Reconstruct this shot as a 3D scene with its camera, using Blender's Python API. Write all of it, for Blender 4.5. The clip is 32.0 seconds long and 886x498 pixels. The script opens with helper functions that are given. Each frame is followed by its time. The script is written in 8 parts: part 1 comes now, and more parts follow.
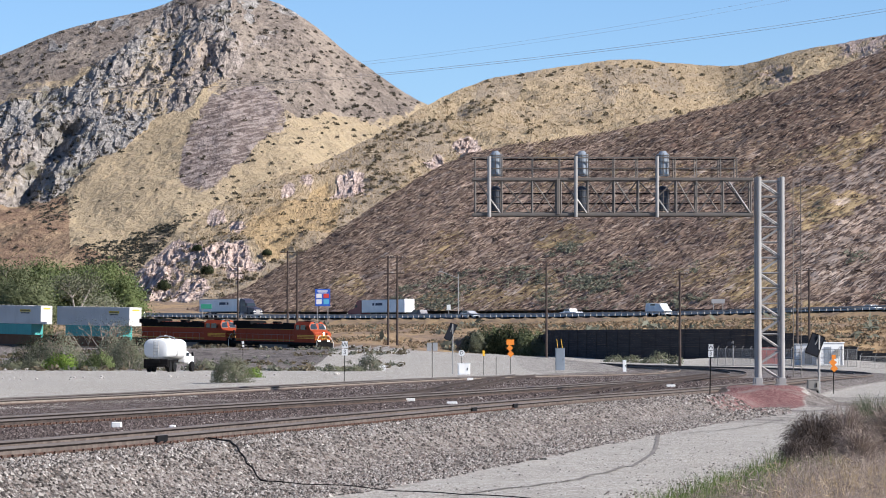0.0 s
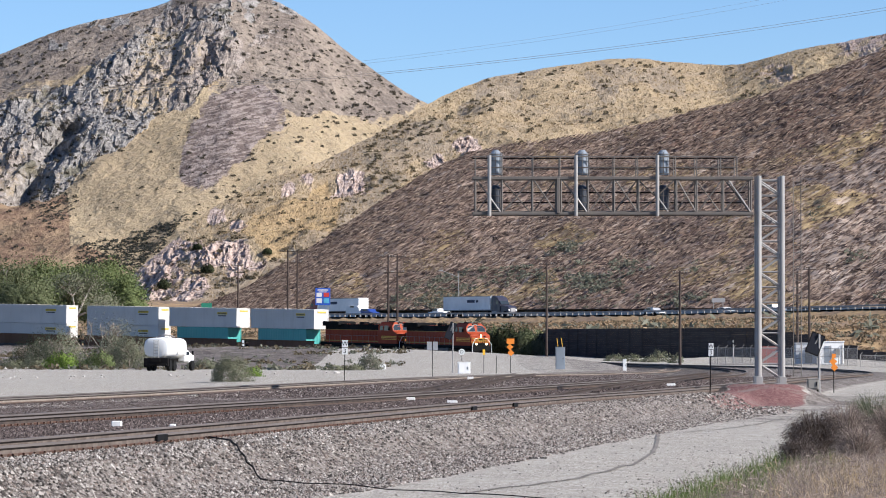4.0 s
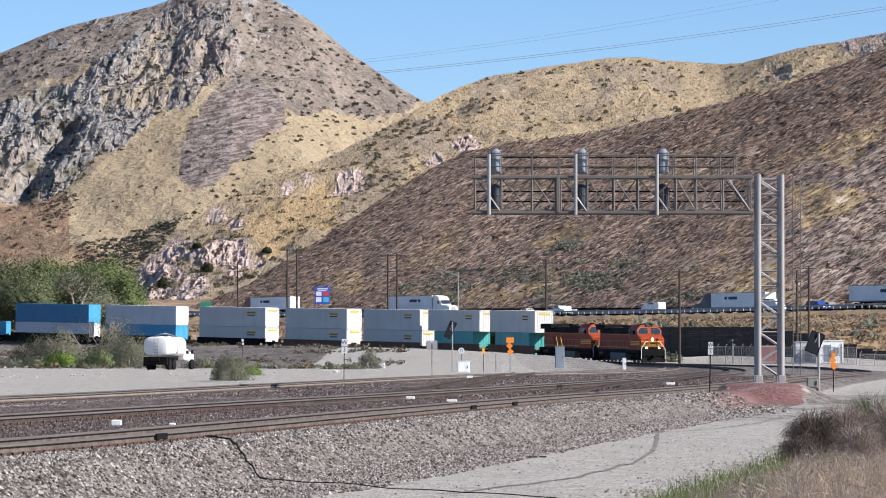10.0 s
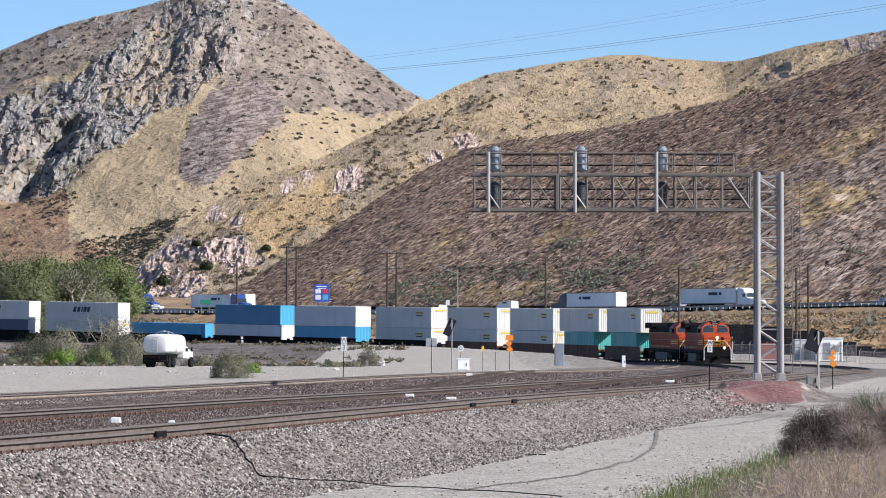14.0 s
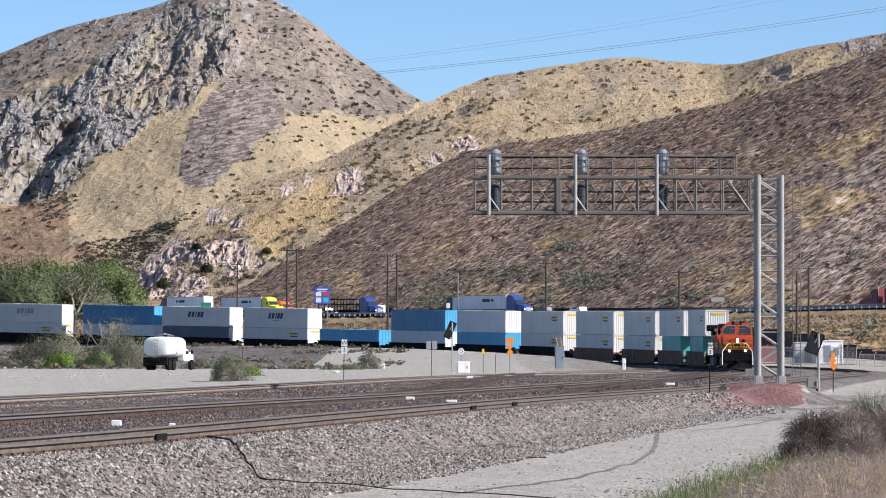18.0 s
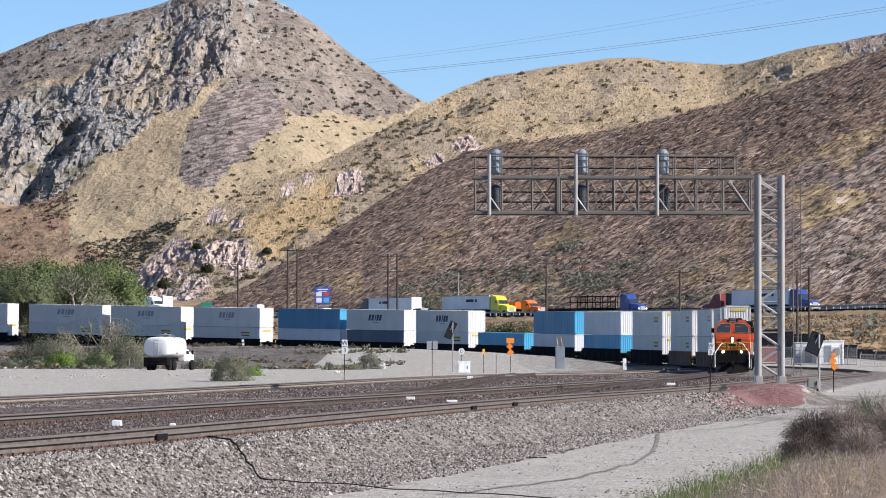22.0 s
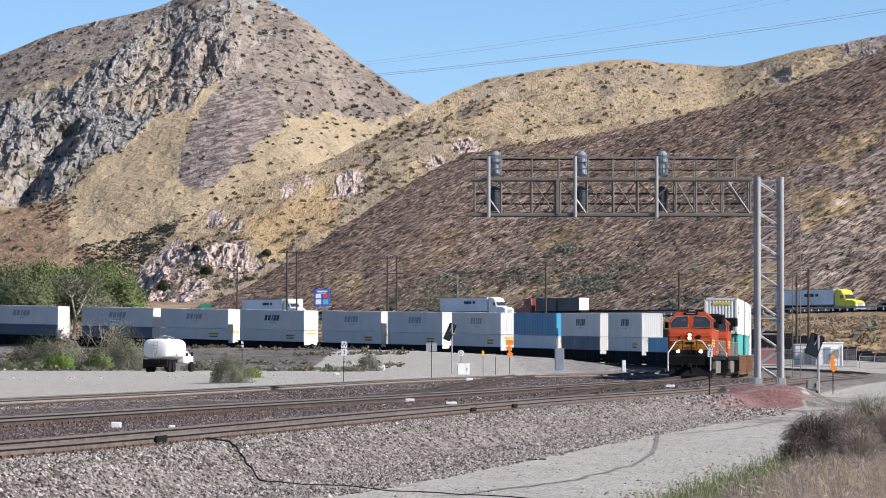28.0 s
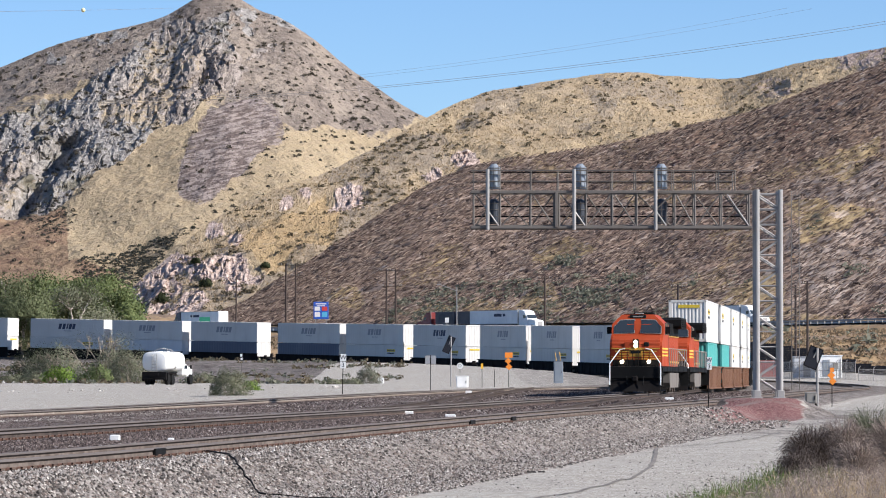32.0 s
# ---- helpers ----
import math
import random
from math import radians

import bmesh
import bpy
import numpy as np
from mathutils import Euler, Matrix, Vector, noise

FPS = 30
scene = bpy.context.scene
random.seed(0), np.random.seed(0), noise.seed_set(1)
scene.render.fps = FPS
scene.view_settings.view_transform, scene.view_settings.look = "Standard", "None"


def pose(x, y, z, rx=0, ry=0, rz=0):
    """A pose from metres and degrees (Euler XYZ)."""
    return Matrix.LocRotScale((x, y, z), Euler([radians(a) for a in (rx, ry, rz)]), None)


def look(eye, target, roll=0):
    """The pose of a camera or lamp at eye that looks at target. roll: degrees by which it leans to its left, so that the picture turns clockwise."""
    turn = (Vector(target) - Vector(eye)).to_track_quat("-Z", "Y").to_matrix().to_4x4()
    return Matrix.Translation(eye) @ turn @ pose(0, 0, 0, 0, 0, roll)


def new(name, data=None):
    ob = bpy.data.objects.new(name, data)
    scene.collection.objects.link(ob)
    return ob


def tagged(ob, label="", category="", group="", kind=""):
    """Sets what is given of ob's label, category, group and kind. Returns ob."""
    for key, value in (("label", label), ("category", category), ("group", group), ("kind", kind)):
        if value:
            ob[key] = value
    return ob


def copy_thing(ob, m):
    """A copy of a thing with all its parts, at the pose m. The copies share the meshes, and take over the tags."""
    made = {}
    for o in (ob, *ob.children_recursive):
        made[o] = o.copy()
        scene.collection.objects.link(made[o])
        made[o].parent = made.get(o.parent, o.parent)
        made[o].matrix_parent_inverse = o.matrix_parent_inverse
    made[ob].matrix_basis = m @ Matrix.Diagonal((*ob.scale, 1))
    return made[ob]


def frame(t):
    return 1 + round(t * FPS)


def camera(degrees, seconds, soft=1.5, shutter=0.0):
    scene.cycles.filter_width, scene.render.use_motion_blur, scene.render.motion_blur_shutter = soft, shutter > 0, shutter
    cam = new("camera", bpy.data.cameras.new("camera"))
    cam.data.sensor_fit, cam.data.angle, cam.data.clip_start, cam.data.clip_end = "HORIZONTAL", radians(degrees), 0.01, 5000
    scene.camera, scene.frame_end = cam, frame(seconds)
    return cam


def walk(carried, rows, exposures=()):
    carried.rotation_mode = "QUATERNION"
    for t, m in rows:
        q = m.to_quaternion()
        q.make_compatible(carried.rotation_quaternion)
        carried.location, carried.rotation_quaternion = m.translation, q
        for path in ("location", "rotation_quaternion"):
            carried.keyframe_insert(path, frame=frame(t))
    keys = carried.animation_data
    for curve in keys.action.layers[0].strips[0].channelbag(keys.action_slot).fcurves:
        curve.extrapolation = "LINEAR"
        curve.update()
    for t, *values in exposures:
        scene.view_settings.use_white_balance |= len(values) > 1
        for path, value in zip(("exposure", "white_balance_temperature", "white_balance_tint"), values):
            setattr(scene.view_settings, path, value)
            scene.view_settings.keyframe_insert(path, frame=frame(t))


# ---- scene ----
# One lens for the whole shot, on a tripod that only tilts a little.
cam = camera(12.36, 32.0, soft=1.0)
EYE_Z = 1.6
walk(cam, [(t, pose(0, 0, EYE_Z, 91.456 + up, 0, turn)) for t, turn, up in [(0.0, 0.0000, 0.0000), (1.0, 0.0000, -0.0006), (2.0, 0.0000, -0.0036), (3.0, 0.0015, -0.0125), (3.5, 0.0028, -0.0135), (5.5, 0.0000, -0.0208), (6.0, 0.0012, -0.0228), (7.0, 0.0012, -0.0198), (8.0, 0.0000, -0.0131), (9.0, 0.0000, -0.0150), (9.5, -0.0003, -0.0210), (10.0, -0.0037, -0.0301), (10.5, -0.0095, -0.0423), (11.0, -0.0122, -0.0514), (11.5, -0.0122, -0.0605), (12.0, -0.0122, -0.0697), (13.0, -0.0128, -0.0728), (14.0, -0.0122, -0.0632), (14.5, -0.0122, -0.0596), (16.5, -0.0122, -0.0356), (17.0, -0.0122, -0.0328), (18.0, -0.0067, -0.0247), (19.0, -0.0085, -0.0223), (20.0, 0.0000, -0.0132), (21.0, -0.0006, -0.0125), (22.0, 0.0000, -0.0229), (22.5, 0.0000, -0.0354), (23.0, 0.0000, -0.0454), (24.0, 0.0000, -0.0454), (24.5, -0.0027, -0.0363), (25.0, -0.0076, -0.0271), (25.5, -0.0093, -0.0241), (27.5, -0.0041, 0.0000), (28.0, -0.0091, 0.0025), (28.5, -0.0091, 0.0080), (29.0, -0.0030, 0.0147), (29.5, 0.0000, 0.0245), (30.0, -0.0122, 0.0485), (30.5, 0.0000, 0.0848), (31.0, -0.0122, 0.1056), (31.5, -0.0242, 0.1322), (32.0, -0.0231, 0.1796)]], exposures=[(0.0, 0.74, 6080, 13), (32.0, 0.74, 6080, 13)])

# ---- daylight ----
SUN_TO = Vector((0.93, -0.39, 0.63)).normalized()  # towards the sun
world = bpy.data.worlds.new("world")
scene.world = world
world.use_nodes = True
wn = world.node_tree.nodes
sky = wn.new("ShaderNodeTexSky")
sky.sky_type = "NISHITA"
sky.sun_disc = False
sky.sun_elevation = math.asin(SUN_TO.z)
sky.sun_rotation = math.atan2(SUN_TO.x, SUN_TO.y)
sky.air_density, sky.dust_density, sky.ozone_density = 1.0, 0.4, 5.8
sky.altitude = 2000
wn["Background"].inputs["Strength"].default_value = 0.08
world.node_tree.links.new(sky.outputs["Color"], wn["Background"].inputs["Color"])
sun = new("sun", bpy.data.lights.new("sun", "SUN"))
sun.data.energy, sun.data.angle, sun.data.color = 5.0, radians(0.53), (1.0, 0.93, 0.83)
sun.matrix_world = look(SUN_TO * 50, (0, 0, 0))

# ---- small helpers ----


def group_empty(name, m=None):
    ob = new(name)
    ob.empty_display_size = 0.3
    if m is not None:
        ob.matrix_world = m
    return ob


def mesh_of(name, bm, material):
    me = bpy.data.meshes.new(name)
    bm.to_mesh(me)
    bm.free()
    if material:
        me.materials.append(material)
    return me


def part(name, bm, material, parent, label="", smooth=False):
    """Links a bmesh as one mesh object under a thing or a part."""
    me = mesh_of(name, bm, material)
    if smooth:
        me.shade_smooth()
    ob = new(name, me)
    ob.parent = parent
    return tagged(ob, label)


def part_at(name, me, parent, m=None, label=""):
    ob = new(name, me)
    ob.parent = parent
    if m is not None:
        ob.matrix_local = m
    return tagged(ob, label)


def solid(name, bm, material, label, category, kind="", group="", m=None, smooth=False):
    """A thing that is one mesh."""
    me = mesh_of(name, bm, material)
    if smooth:
        me.shade_smooth()
    ob = new(name, me)
    if m is not None:
        ob.matrix_world = m
    return tagged(ob, label, category, group, kind)


def raw(name, verts, faces, material, smooth=False):
    me = bpy.data.meshes.new(name)
    me.from_pydata([tuple(v) for v in verts], [], [tuple(f) for f in faces])
    me.materials.append(material)
    if smooth:
        me.shade_smooth()
    me.update()
    return me


def add_box(bm, c, s, m=None, bevel=0.0):
    """A box round c with the full sizes s; bevel cuts its upright and lying edges."""
    hx, hy, hz = s[0] / 2, s[1] / 2, s[2] / 2
    b = min(bevel, hx * 0.9, hy * 0.9, hz * 0.9)
    pts = []
    if b <= 0:
        pts = [(x, y, z) for x in (-hx, hx) for y in (-hy, hy) for z in (-hz, hz)]
        faces = [(0, 1, 3, 2), (4, 6, 7, 5), (0, 4, 5, 1), (2, 3, 7, 6), (0, 2, 6, 4), (1, 5, 7, 3)]
        vs = [bm.verts.new((m @ Vector((p[0] + c[0], p[1] + c[1], p[2] + c[2]))) if m else (p[0] + c[0], p[1] + c[1], p[2] + c[2])) for p in pts]
        for f in faces:
            bm.faces.new([vs[i] for i in f])
        return
    rings = []
    for z, k in ((-hz, b), (-hz + b, 0), (hz - b, 0), (hz, b)):
        x, y = hx - k, hy - k
        q = b * 0.999
        ring = [(-x + q, -y), (x - q, -y), (x, -y + q), (x, y - q), (x - q, y), (-x + q, y), (-x, y - q), (-x, -y + q)]
        vs = []
        for px, py in ring:
            p = Vector((px + c[0], py + c[1], z + c[2]))
            vs.append(bm.verts.new(m @ p if m else p))
        rings.append(vs)
    for a, d in zip(rings, rings[1:]):
        for i in range(8):
            bm.faces.new((a[i], a[(i + 1) % 8], d[(i + 1) % 8], d[i]))
    bm.faces.new(rings[0][::-1])
    bm.faces.new(rings[-1])


def add_tube(bm, a, b, r, n=8, r2=None, cap=True):
    """A round bar from a to b."""
    a, b = Vector(a), Vector(b)
    d = (b - a).normalized()
    u = d.cross((0, 0, 1) if abs(d.z) < 0.9 else (1, 0, 0)).normalized()
    w = d.cross(u)
    r2 = r if r2 is None else r2
    ra, rb = [], []
    for i in range(n):
        t = 2 * math.pi * i / n
        o = u * math.cos(t) + w * math.sin(t)
        ra.append(bm.verts.new(a + o * r))
        rb.append(bm.verts.new(b + o * r2))
    for i in range(n):
        bm.faces.new((ra[i], rb[i], rb[(i + 1) % n], ra[(i + 1) % n]))
    if cap:
        bm.faces.new(ra)
        bm.faces.new(rb[::-1])


def add_prism(bm, outline, y0, y1):
    """An outline in x and z, drawn through from y0 to y1."""
    a = [bm.verts.new((x, y0, z)) for x, z in outline]
    b = [bm.verts.new((x, y1, z)) for x, z in outline]
    n = len(outline)
    for i in range(n):
        bm.faces.new((a[i], a[(i + 1) % n], b[(i + 1) % n], b[i]))
    bm.faces.new(a[::-1])
    bm.faces.new(b)
    bmesh.ops.recalc_face_normals(bm, faces=bm.faces)


def bm_box(*boxes, bevel=0.0):
    bm = bmesh.new()
    for c, s in boxes:
        add_box(bm, c, s, None, bevel)
    bmesh.ops.recalc_face_normals(bm, faces=bm.faces)
    return bm


def bm_tubes(*tubes, n=8):
    bm = bmesh.new()
    for a, b, r in tubes:
        add_tube(bm, a, b, r, n)
    bmesh.ops.recalc_face_normals(bm, faces=bm.faces)
    return bm


def spline(points, step):
    """A smooth dense line through a few points."""
    p = np.array(points, float)
    p = np.vstack([2 * p[0] - p[1], p, 2 * p[-1] - p[-2]])
    out = []
    for i in range(1, len(p) - 2):
        n = max(2, int(np.linalg.norm(p[i + 1] - p[i]) / step))
        for j in range(n):
            t = j / n
            out.append(0.5 * (2 * p[i] + (p[i + 1] - p[i - 1]) * t + (2 * p[i - 1] - 5 * p[i] + 4 * p[i + 1] - p[i + 2]) * t * t
                              + (3 * p[i] - p[i - 1] - 3 * p[i + 1] + p[i + 2]) * t ** 3))
    out.append(p[-2])
    return np.array(out)


class Line:
    """A line in the plan that things can be set along."""

    def __init__(self, points, step=1.0):
        self.p = spline(points, step)
        d = np.linalg.norm(np.diff(self.p, axis=0), axis=1)
        self.s = np.concatenate([[0], np.cumsum(d)])

    def at(self, s):
        return Vector([float(np.interp(s, self.s, self.p[:, k])) for k in range(3)])

    def way(self, s):
        a, b = self.at(s - 1.0), self.at(s + 1.0)
        return (b - a).normalized()

    def near(self, xy):
        """The length along the line of the place nearest to xy."""
        return float(self.s[np.argmin((self.p[:, 0] - xy[0]) ** 2 + (self.p[:, 1] - xy[1]) ** 2)])

    def aside(self, off, every=1):
        """The line moved to its left by off."""
        d = np.gradient(self.p[:, :2], axis=0)
        d /= np.linalg.norm(d, axis=1)[:, None]
        q = self.p.copy()
        q[:, 0] -= d[:, 1] * off
        q[:, 1] += d[:, 0] * off
        return q[::every]


def fbm(x, y, scale, octaves=4, seed=0, gain=0.5):
    """Smooth random relief for arrays, about -1 to 1."""
    out = np.zeros_like(x, dtype=float)
    amp, tot = 1.0, 0.0
    for o in range(octaves):
        rng = np.random.RandomState(seed * 31 + o)
        tab = rng.uniform(-1, 1, (128, 128))
        fx, fy = x / scale + 17.3 * o, y / scale + 9.1 * o
        ix, iy = np.floor(fx).astype(int), np.floor(fy).astype(int)
        tx, ty = fx - ix, fy - iy
        tx, ty = tx * tx * (3 - 2 * tx), ty * ty * (3 - 2 * ty)
        a = tab[ix % 128, iy % 128]
        b = tab[(ix + 1) % 128, iy % 128]
        c = tab[ix % 128, (iy + 1) % 128]
        d = tab[(ix + 1) % 128, (iy + 1) % 128]
        out += amp * ((a * (1 - tx) + b * tx) * (1 - ty) + (c * (1 - tx) + d * tx) * ty)
        tot += amp
        amp *= gain
        scale = scale / 2.03
    return out / tot * 1.6


def ease(x, a, b):
    t = np.clip((x - a) / (b - a), 0, 1)
    return t * t * (3 - 2 * t)


# ---- materials ----


class Mat:
    """A small builder for node materials."""

    def __init__(self, name, rough=0.8, metal=0.0, spec=0.3):
        self.m = bpy.data.materials.new(name)
        self.m.use_nodes = True
        self.t = self.m.node_tree
        self.b = self.t.nodes["Principled BSDF"]
        self.b.inputs["Roughness"].default_value = rough
        self.b.inputs["Metallic"].default_value = metal
        self.b.inputs["Specular IOR Level"].default_value = spec
        self.co = None

    def link(self, a, b):
        self.t.links.new(a, b)

    def coords(self, which="Object"):
        if self.co is None:
            self.co = self.t.nodes.new("ShaderNodeTexCoord")
        return self.co.outputs[which]

    def scaled(self, vec, sx, sy, sz, rot=(0, 0, 0)):
        n = self.t.nodes.new("ShaderNodeMapping")
        n.inputs["Scale"].default_value = (sx, sy, sz)
        n.inputs["Rotation"].default_value = rot
        self.link(vec, n.inputs["Vector"])
        return n.outputs["Vector"]

    def noise(self, scale, detail=4, rough=0.55, vec=None, distort=0.0):
        n = self.t.nodes.new("ShaderNodeTexNoise")
        n.inputs["Scale"].default_value = scale
        n.inputs["Detail"].default_value = detail
        n.inputs["Roughness"].default_value = rough
        n.inputs["Distortion"].default_value = distort
        self.link(vec or self.coords(), n.inputs["Vector"])
        return n.outputs["Fac"]

    def cells(self, scale, vec=None, feature="F1", out="Distance", rand=1.0):
        n = self.t.nodes.new("ShaderNodeTexVoronoi")
        n.feature = feature
        n.inputs["Scale"].default_value = scale
        n.inputs["Randomness"].default_value = rand
        self.link(vec or self.coords(), n.inputs["Vector"])
        return n.outputs[out]

    def ramp(self, fac, *stops):
        n = self.t.nodes.new("ShaderNodeValToRGB")
        e = n.color_ramp.elements
        while len(e) < len(stops):
            e.new(0.5)
        for k, (p, c) in zip(e, stops):
            k.position = p
            k.color = (*c, 1) if len(c) == 3 else c
        self.link(fac, n.inputs["Fac"])
        return n.outputs["Color"]

    def grey(self, fac, lo, hi, a=0.0, b=1.0):
        n = self.t.nodes.new("ShaderNodeMapRange")
        n.interpolation_type = "SMOOTHSTEP"
        n.inputs["From Min"].default_value, n.inputs["From Max"].default_value = lo, hi
        n.inputs["To Min"].default_value, n.inputs["To Max"].default_value = a, b
        self.link(fac, n.inputs["Value"])
        return n.outputs["Result"]

    def calc(self, op, a, b):
        n = self.t.nodes.new("ShaderNodeMath")
        n.operation = op
        for i, v in enumerate((a, b)):
            if isinstance(v, (int, float)):
                n.inputs[i].default_value = v
            else:
                self.link(v, n.inputs[i])
        return n.outputs["Value"]

    def mix(self, fac, a, b, kind="MIX"):
        n = self.t.nodes.new("ShaderNodeMix")
        n.data_type, n.blend_type = "RGBA", kind
        if isinstance(fac, (int, float)):
            n.inputs["Factor"].default_value = fac
        else:
            self.link(fac, n.inputs["Factor"])
        for key, v in ((6, a), (7, b)):
            if isinstance(v, tuple):
                n.inputs[key].default_value = (*v, 1)
            else:
                self.link(v, n.inputs[key])
        return n.outputs[2]

    def axis(self, which, vec=None):
        n = self.t.nodes.new("ShaderNodeSeparateXYZ")
        self.link(vec or self.coords(), n.inputs["Vector"])
        return n.outputs[which]

    def random(self, which="Random"):
        n = self.t.nodes.new("ShaderNodeObjectInfo")
        return n.outputs[which]

    def island(self):
        n = self.t.nodes.new("ShaderNodeNewGeometry")
        return n.outputs["Random Per Island"]

    def color(self, c):
        if isinstance(c, tuple):
            self.b.inputs["Base Color"].default_value = (*c, 1)
        else:
            self.link(c, self.b.inputs["Base Color"])
        return self

    def rough(self, v):
        self.link(v, self.b.inputs["Roughness"])
        return self

    def bump(self, fac, strength, distance):
        n = self.t.nodes.new("ShaderNodeBump")
        n.inputs["Strength"].default_value = strength
        n.inputs["Distance"].default_value = distance
        self.link(fac, n.inputs["Height"])
        self.link(n.outputs["Normal"], self.b.inputs["Normal"])
        return self


def paint(name, c, rough=0.45, grime=(0.12, 0.10, 0.08), dirt=0.35, scale=1.2, metal=0.0, fade=0.15, spec=0.4):
    """Painted metal with dust, streaks and faded patches."""
    k = Mat(name, rough, metal, spec)
    streak = k.noise(scale, 5, 0.6, k.scaled(k.coords(), 1, 1, 0.25))
    patch = k.noise(scale * 0.35, 3)
    light = tuple(min(1, v * (1 + fade) + fade * 0.04) for v in c)
    base = k.mix(k.grey(patch, 0.35, 0.7), c, light)
    k.color(k.mix(k.grey(streak, 0.55, 0.85, 0, dirt), base, grime))
    k.rough(k.grey(streak, 0.3, 0.8, rough * 0.85, min(1, rough * 1.3)))
    return k.m


def plain(name, c, rough=0.6, metal=0.0, spec=0.4):
    k = Mat(name, rough, metal, spec)
    n = k.noise(9, 3)
    k.color(k.mix(k.grey(n, 0.3, 0.75), tuple(v * 0.85 for v in c), c))
    return k.m


def glow(name, c, strength):
    k = Mat(name, 0.3)
    k.color(c)
    k.b.inputs["Emission Color"].default_value = (*c, 1)
    k.b.inputs["Emission Strength"].default_value = strength
    return k.m


def glass(name, c=(0.03, 0.04, 0.05)):
    k = Mat(name, 0.06, 0.0, 0.35)
    k.color(c)
    return k.m


def foliage(name, dark, mid, light, rough=0.75, thin=0.35):
    """Leaves and dry stalks: tinted leaf by leaf, and lit through from behind."""
    k = Mat(name, rough, 0, 0.15)
    i = k.island()
    n = k.noise(0.9, 3)
    a = k.ramp(i, (0.0, dark), (0.5, mid), (1.0, light))
    c = k.mix(k.grey(n, 0.3, 0.7, 0, 0.5), a, mid)
    k.color(c)
    back = k.t.nodes.new("ShaderNodeBsdfTranslucent")
    k.link(c, back.inputs["Color"])
    both = k.t.nodes.new("ShaderNodeMixShader")
    both.inputs["Fac"].default_value = thin
    k.link(k.b.outputs["BSDF"], both.inputs[1])
    k.link(back.outputs["BSDF"], both.inputs[2])
    k.link(both.outputs["Shader"], k.t.nodes["Material Output"].inputs["Surface"])
    return k.m


M_STEEL = paint("galvanised_steel", (0.29, 0.28, 0.265), 0.6, (0.12, 0.11, 0.10), 0.5, 1.5, 0.25)
M_ARM = paint("dull_brown_steel", (0.13, 0.115, 0.10), 0.65, (0.05, 0.042, 0.038), 0.5, 1.5, 0.2)
M_DARKSTEEL = paint("dark_steel", (0.009, 0.008, 0.008), 0.8, (0.026, 0.02, 0.018), 0.5, 1.5, spec=0.04)
M_BLACK = paint("black_paint", (0.008, 0.008, 0.008), 0.7, (0.03, 0.024, 0.02), 0.3, 1.0, spec=0.05)
M_WHITE = paint("white_paint", (0.74, 0.74, 0.72), 0.45, (0.35, 0.31, 0.26), 0.35, 0.9)
M_GLASS = glass("dark_glass")
M_RUBBER = plain("black_rubber", (0.014, 0.014, 0.014), 0.85, 0, 0.1)
M_WOOD = paint("weathered_wood", (0.05, 0.035, 0.028), 0.9, (0.025, 0.019, 0.016), 0.6, 2.0)
M_CONCRETE = paint("concrete", (0.38, 0.36, 0.33), 0.9, (0.2, 0.18, 0.15), 0.5, 0.8)


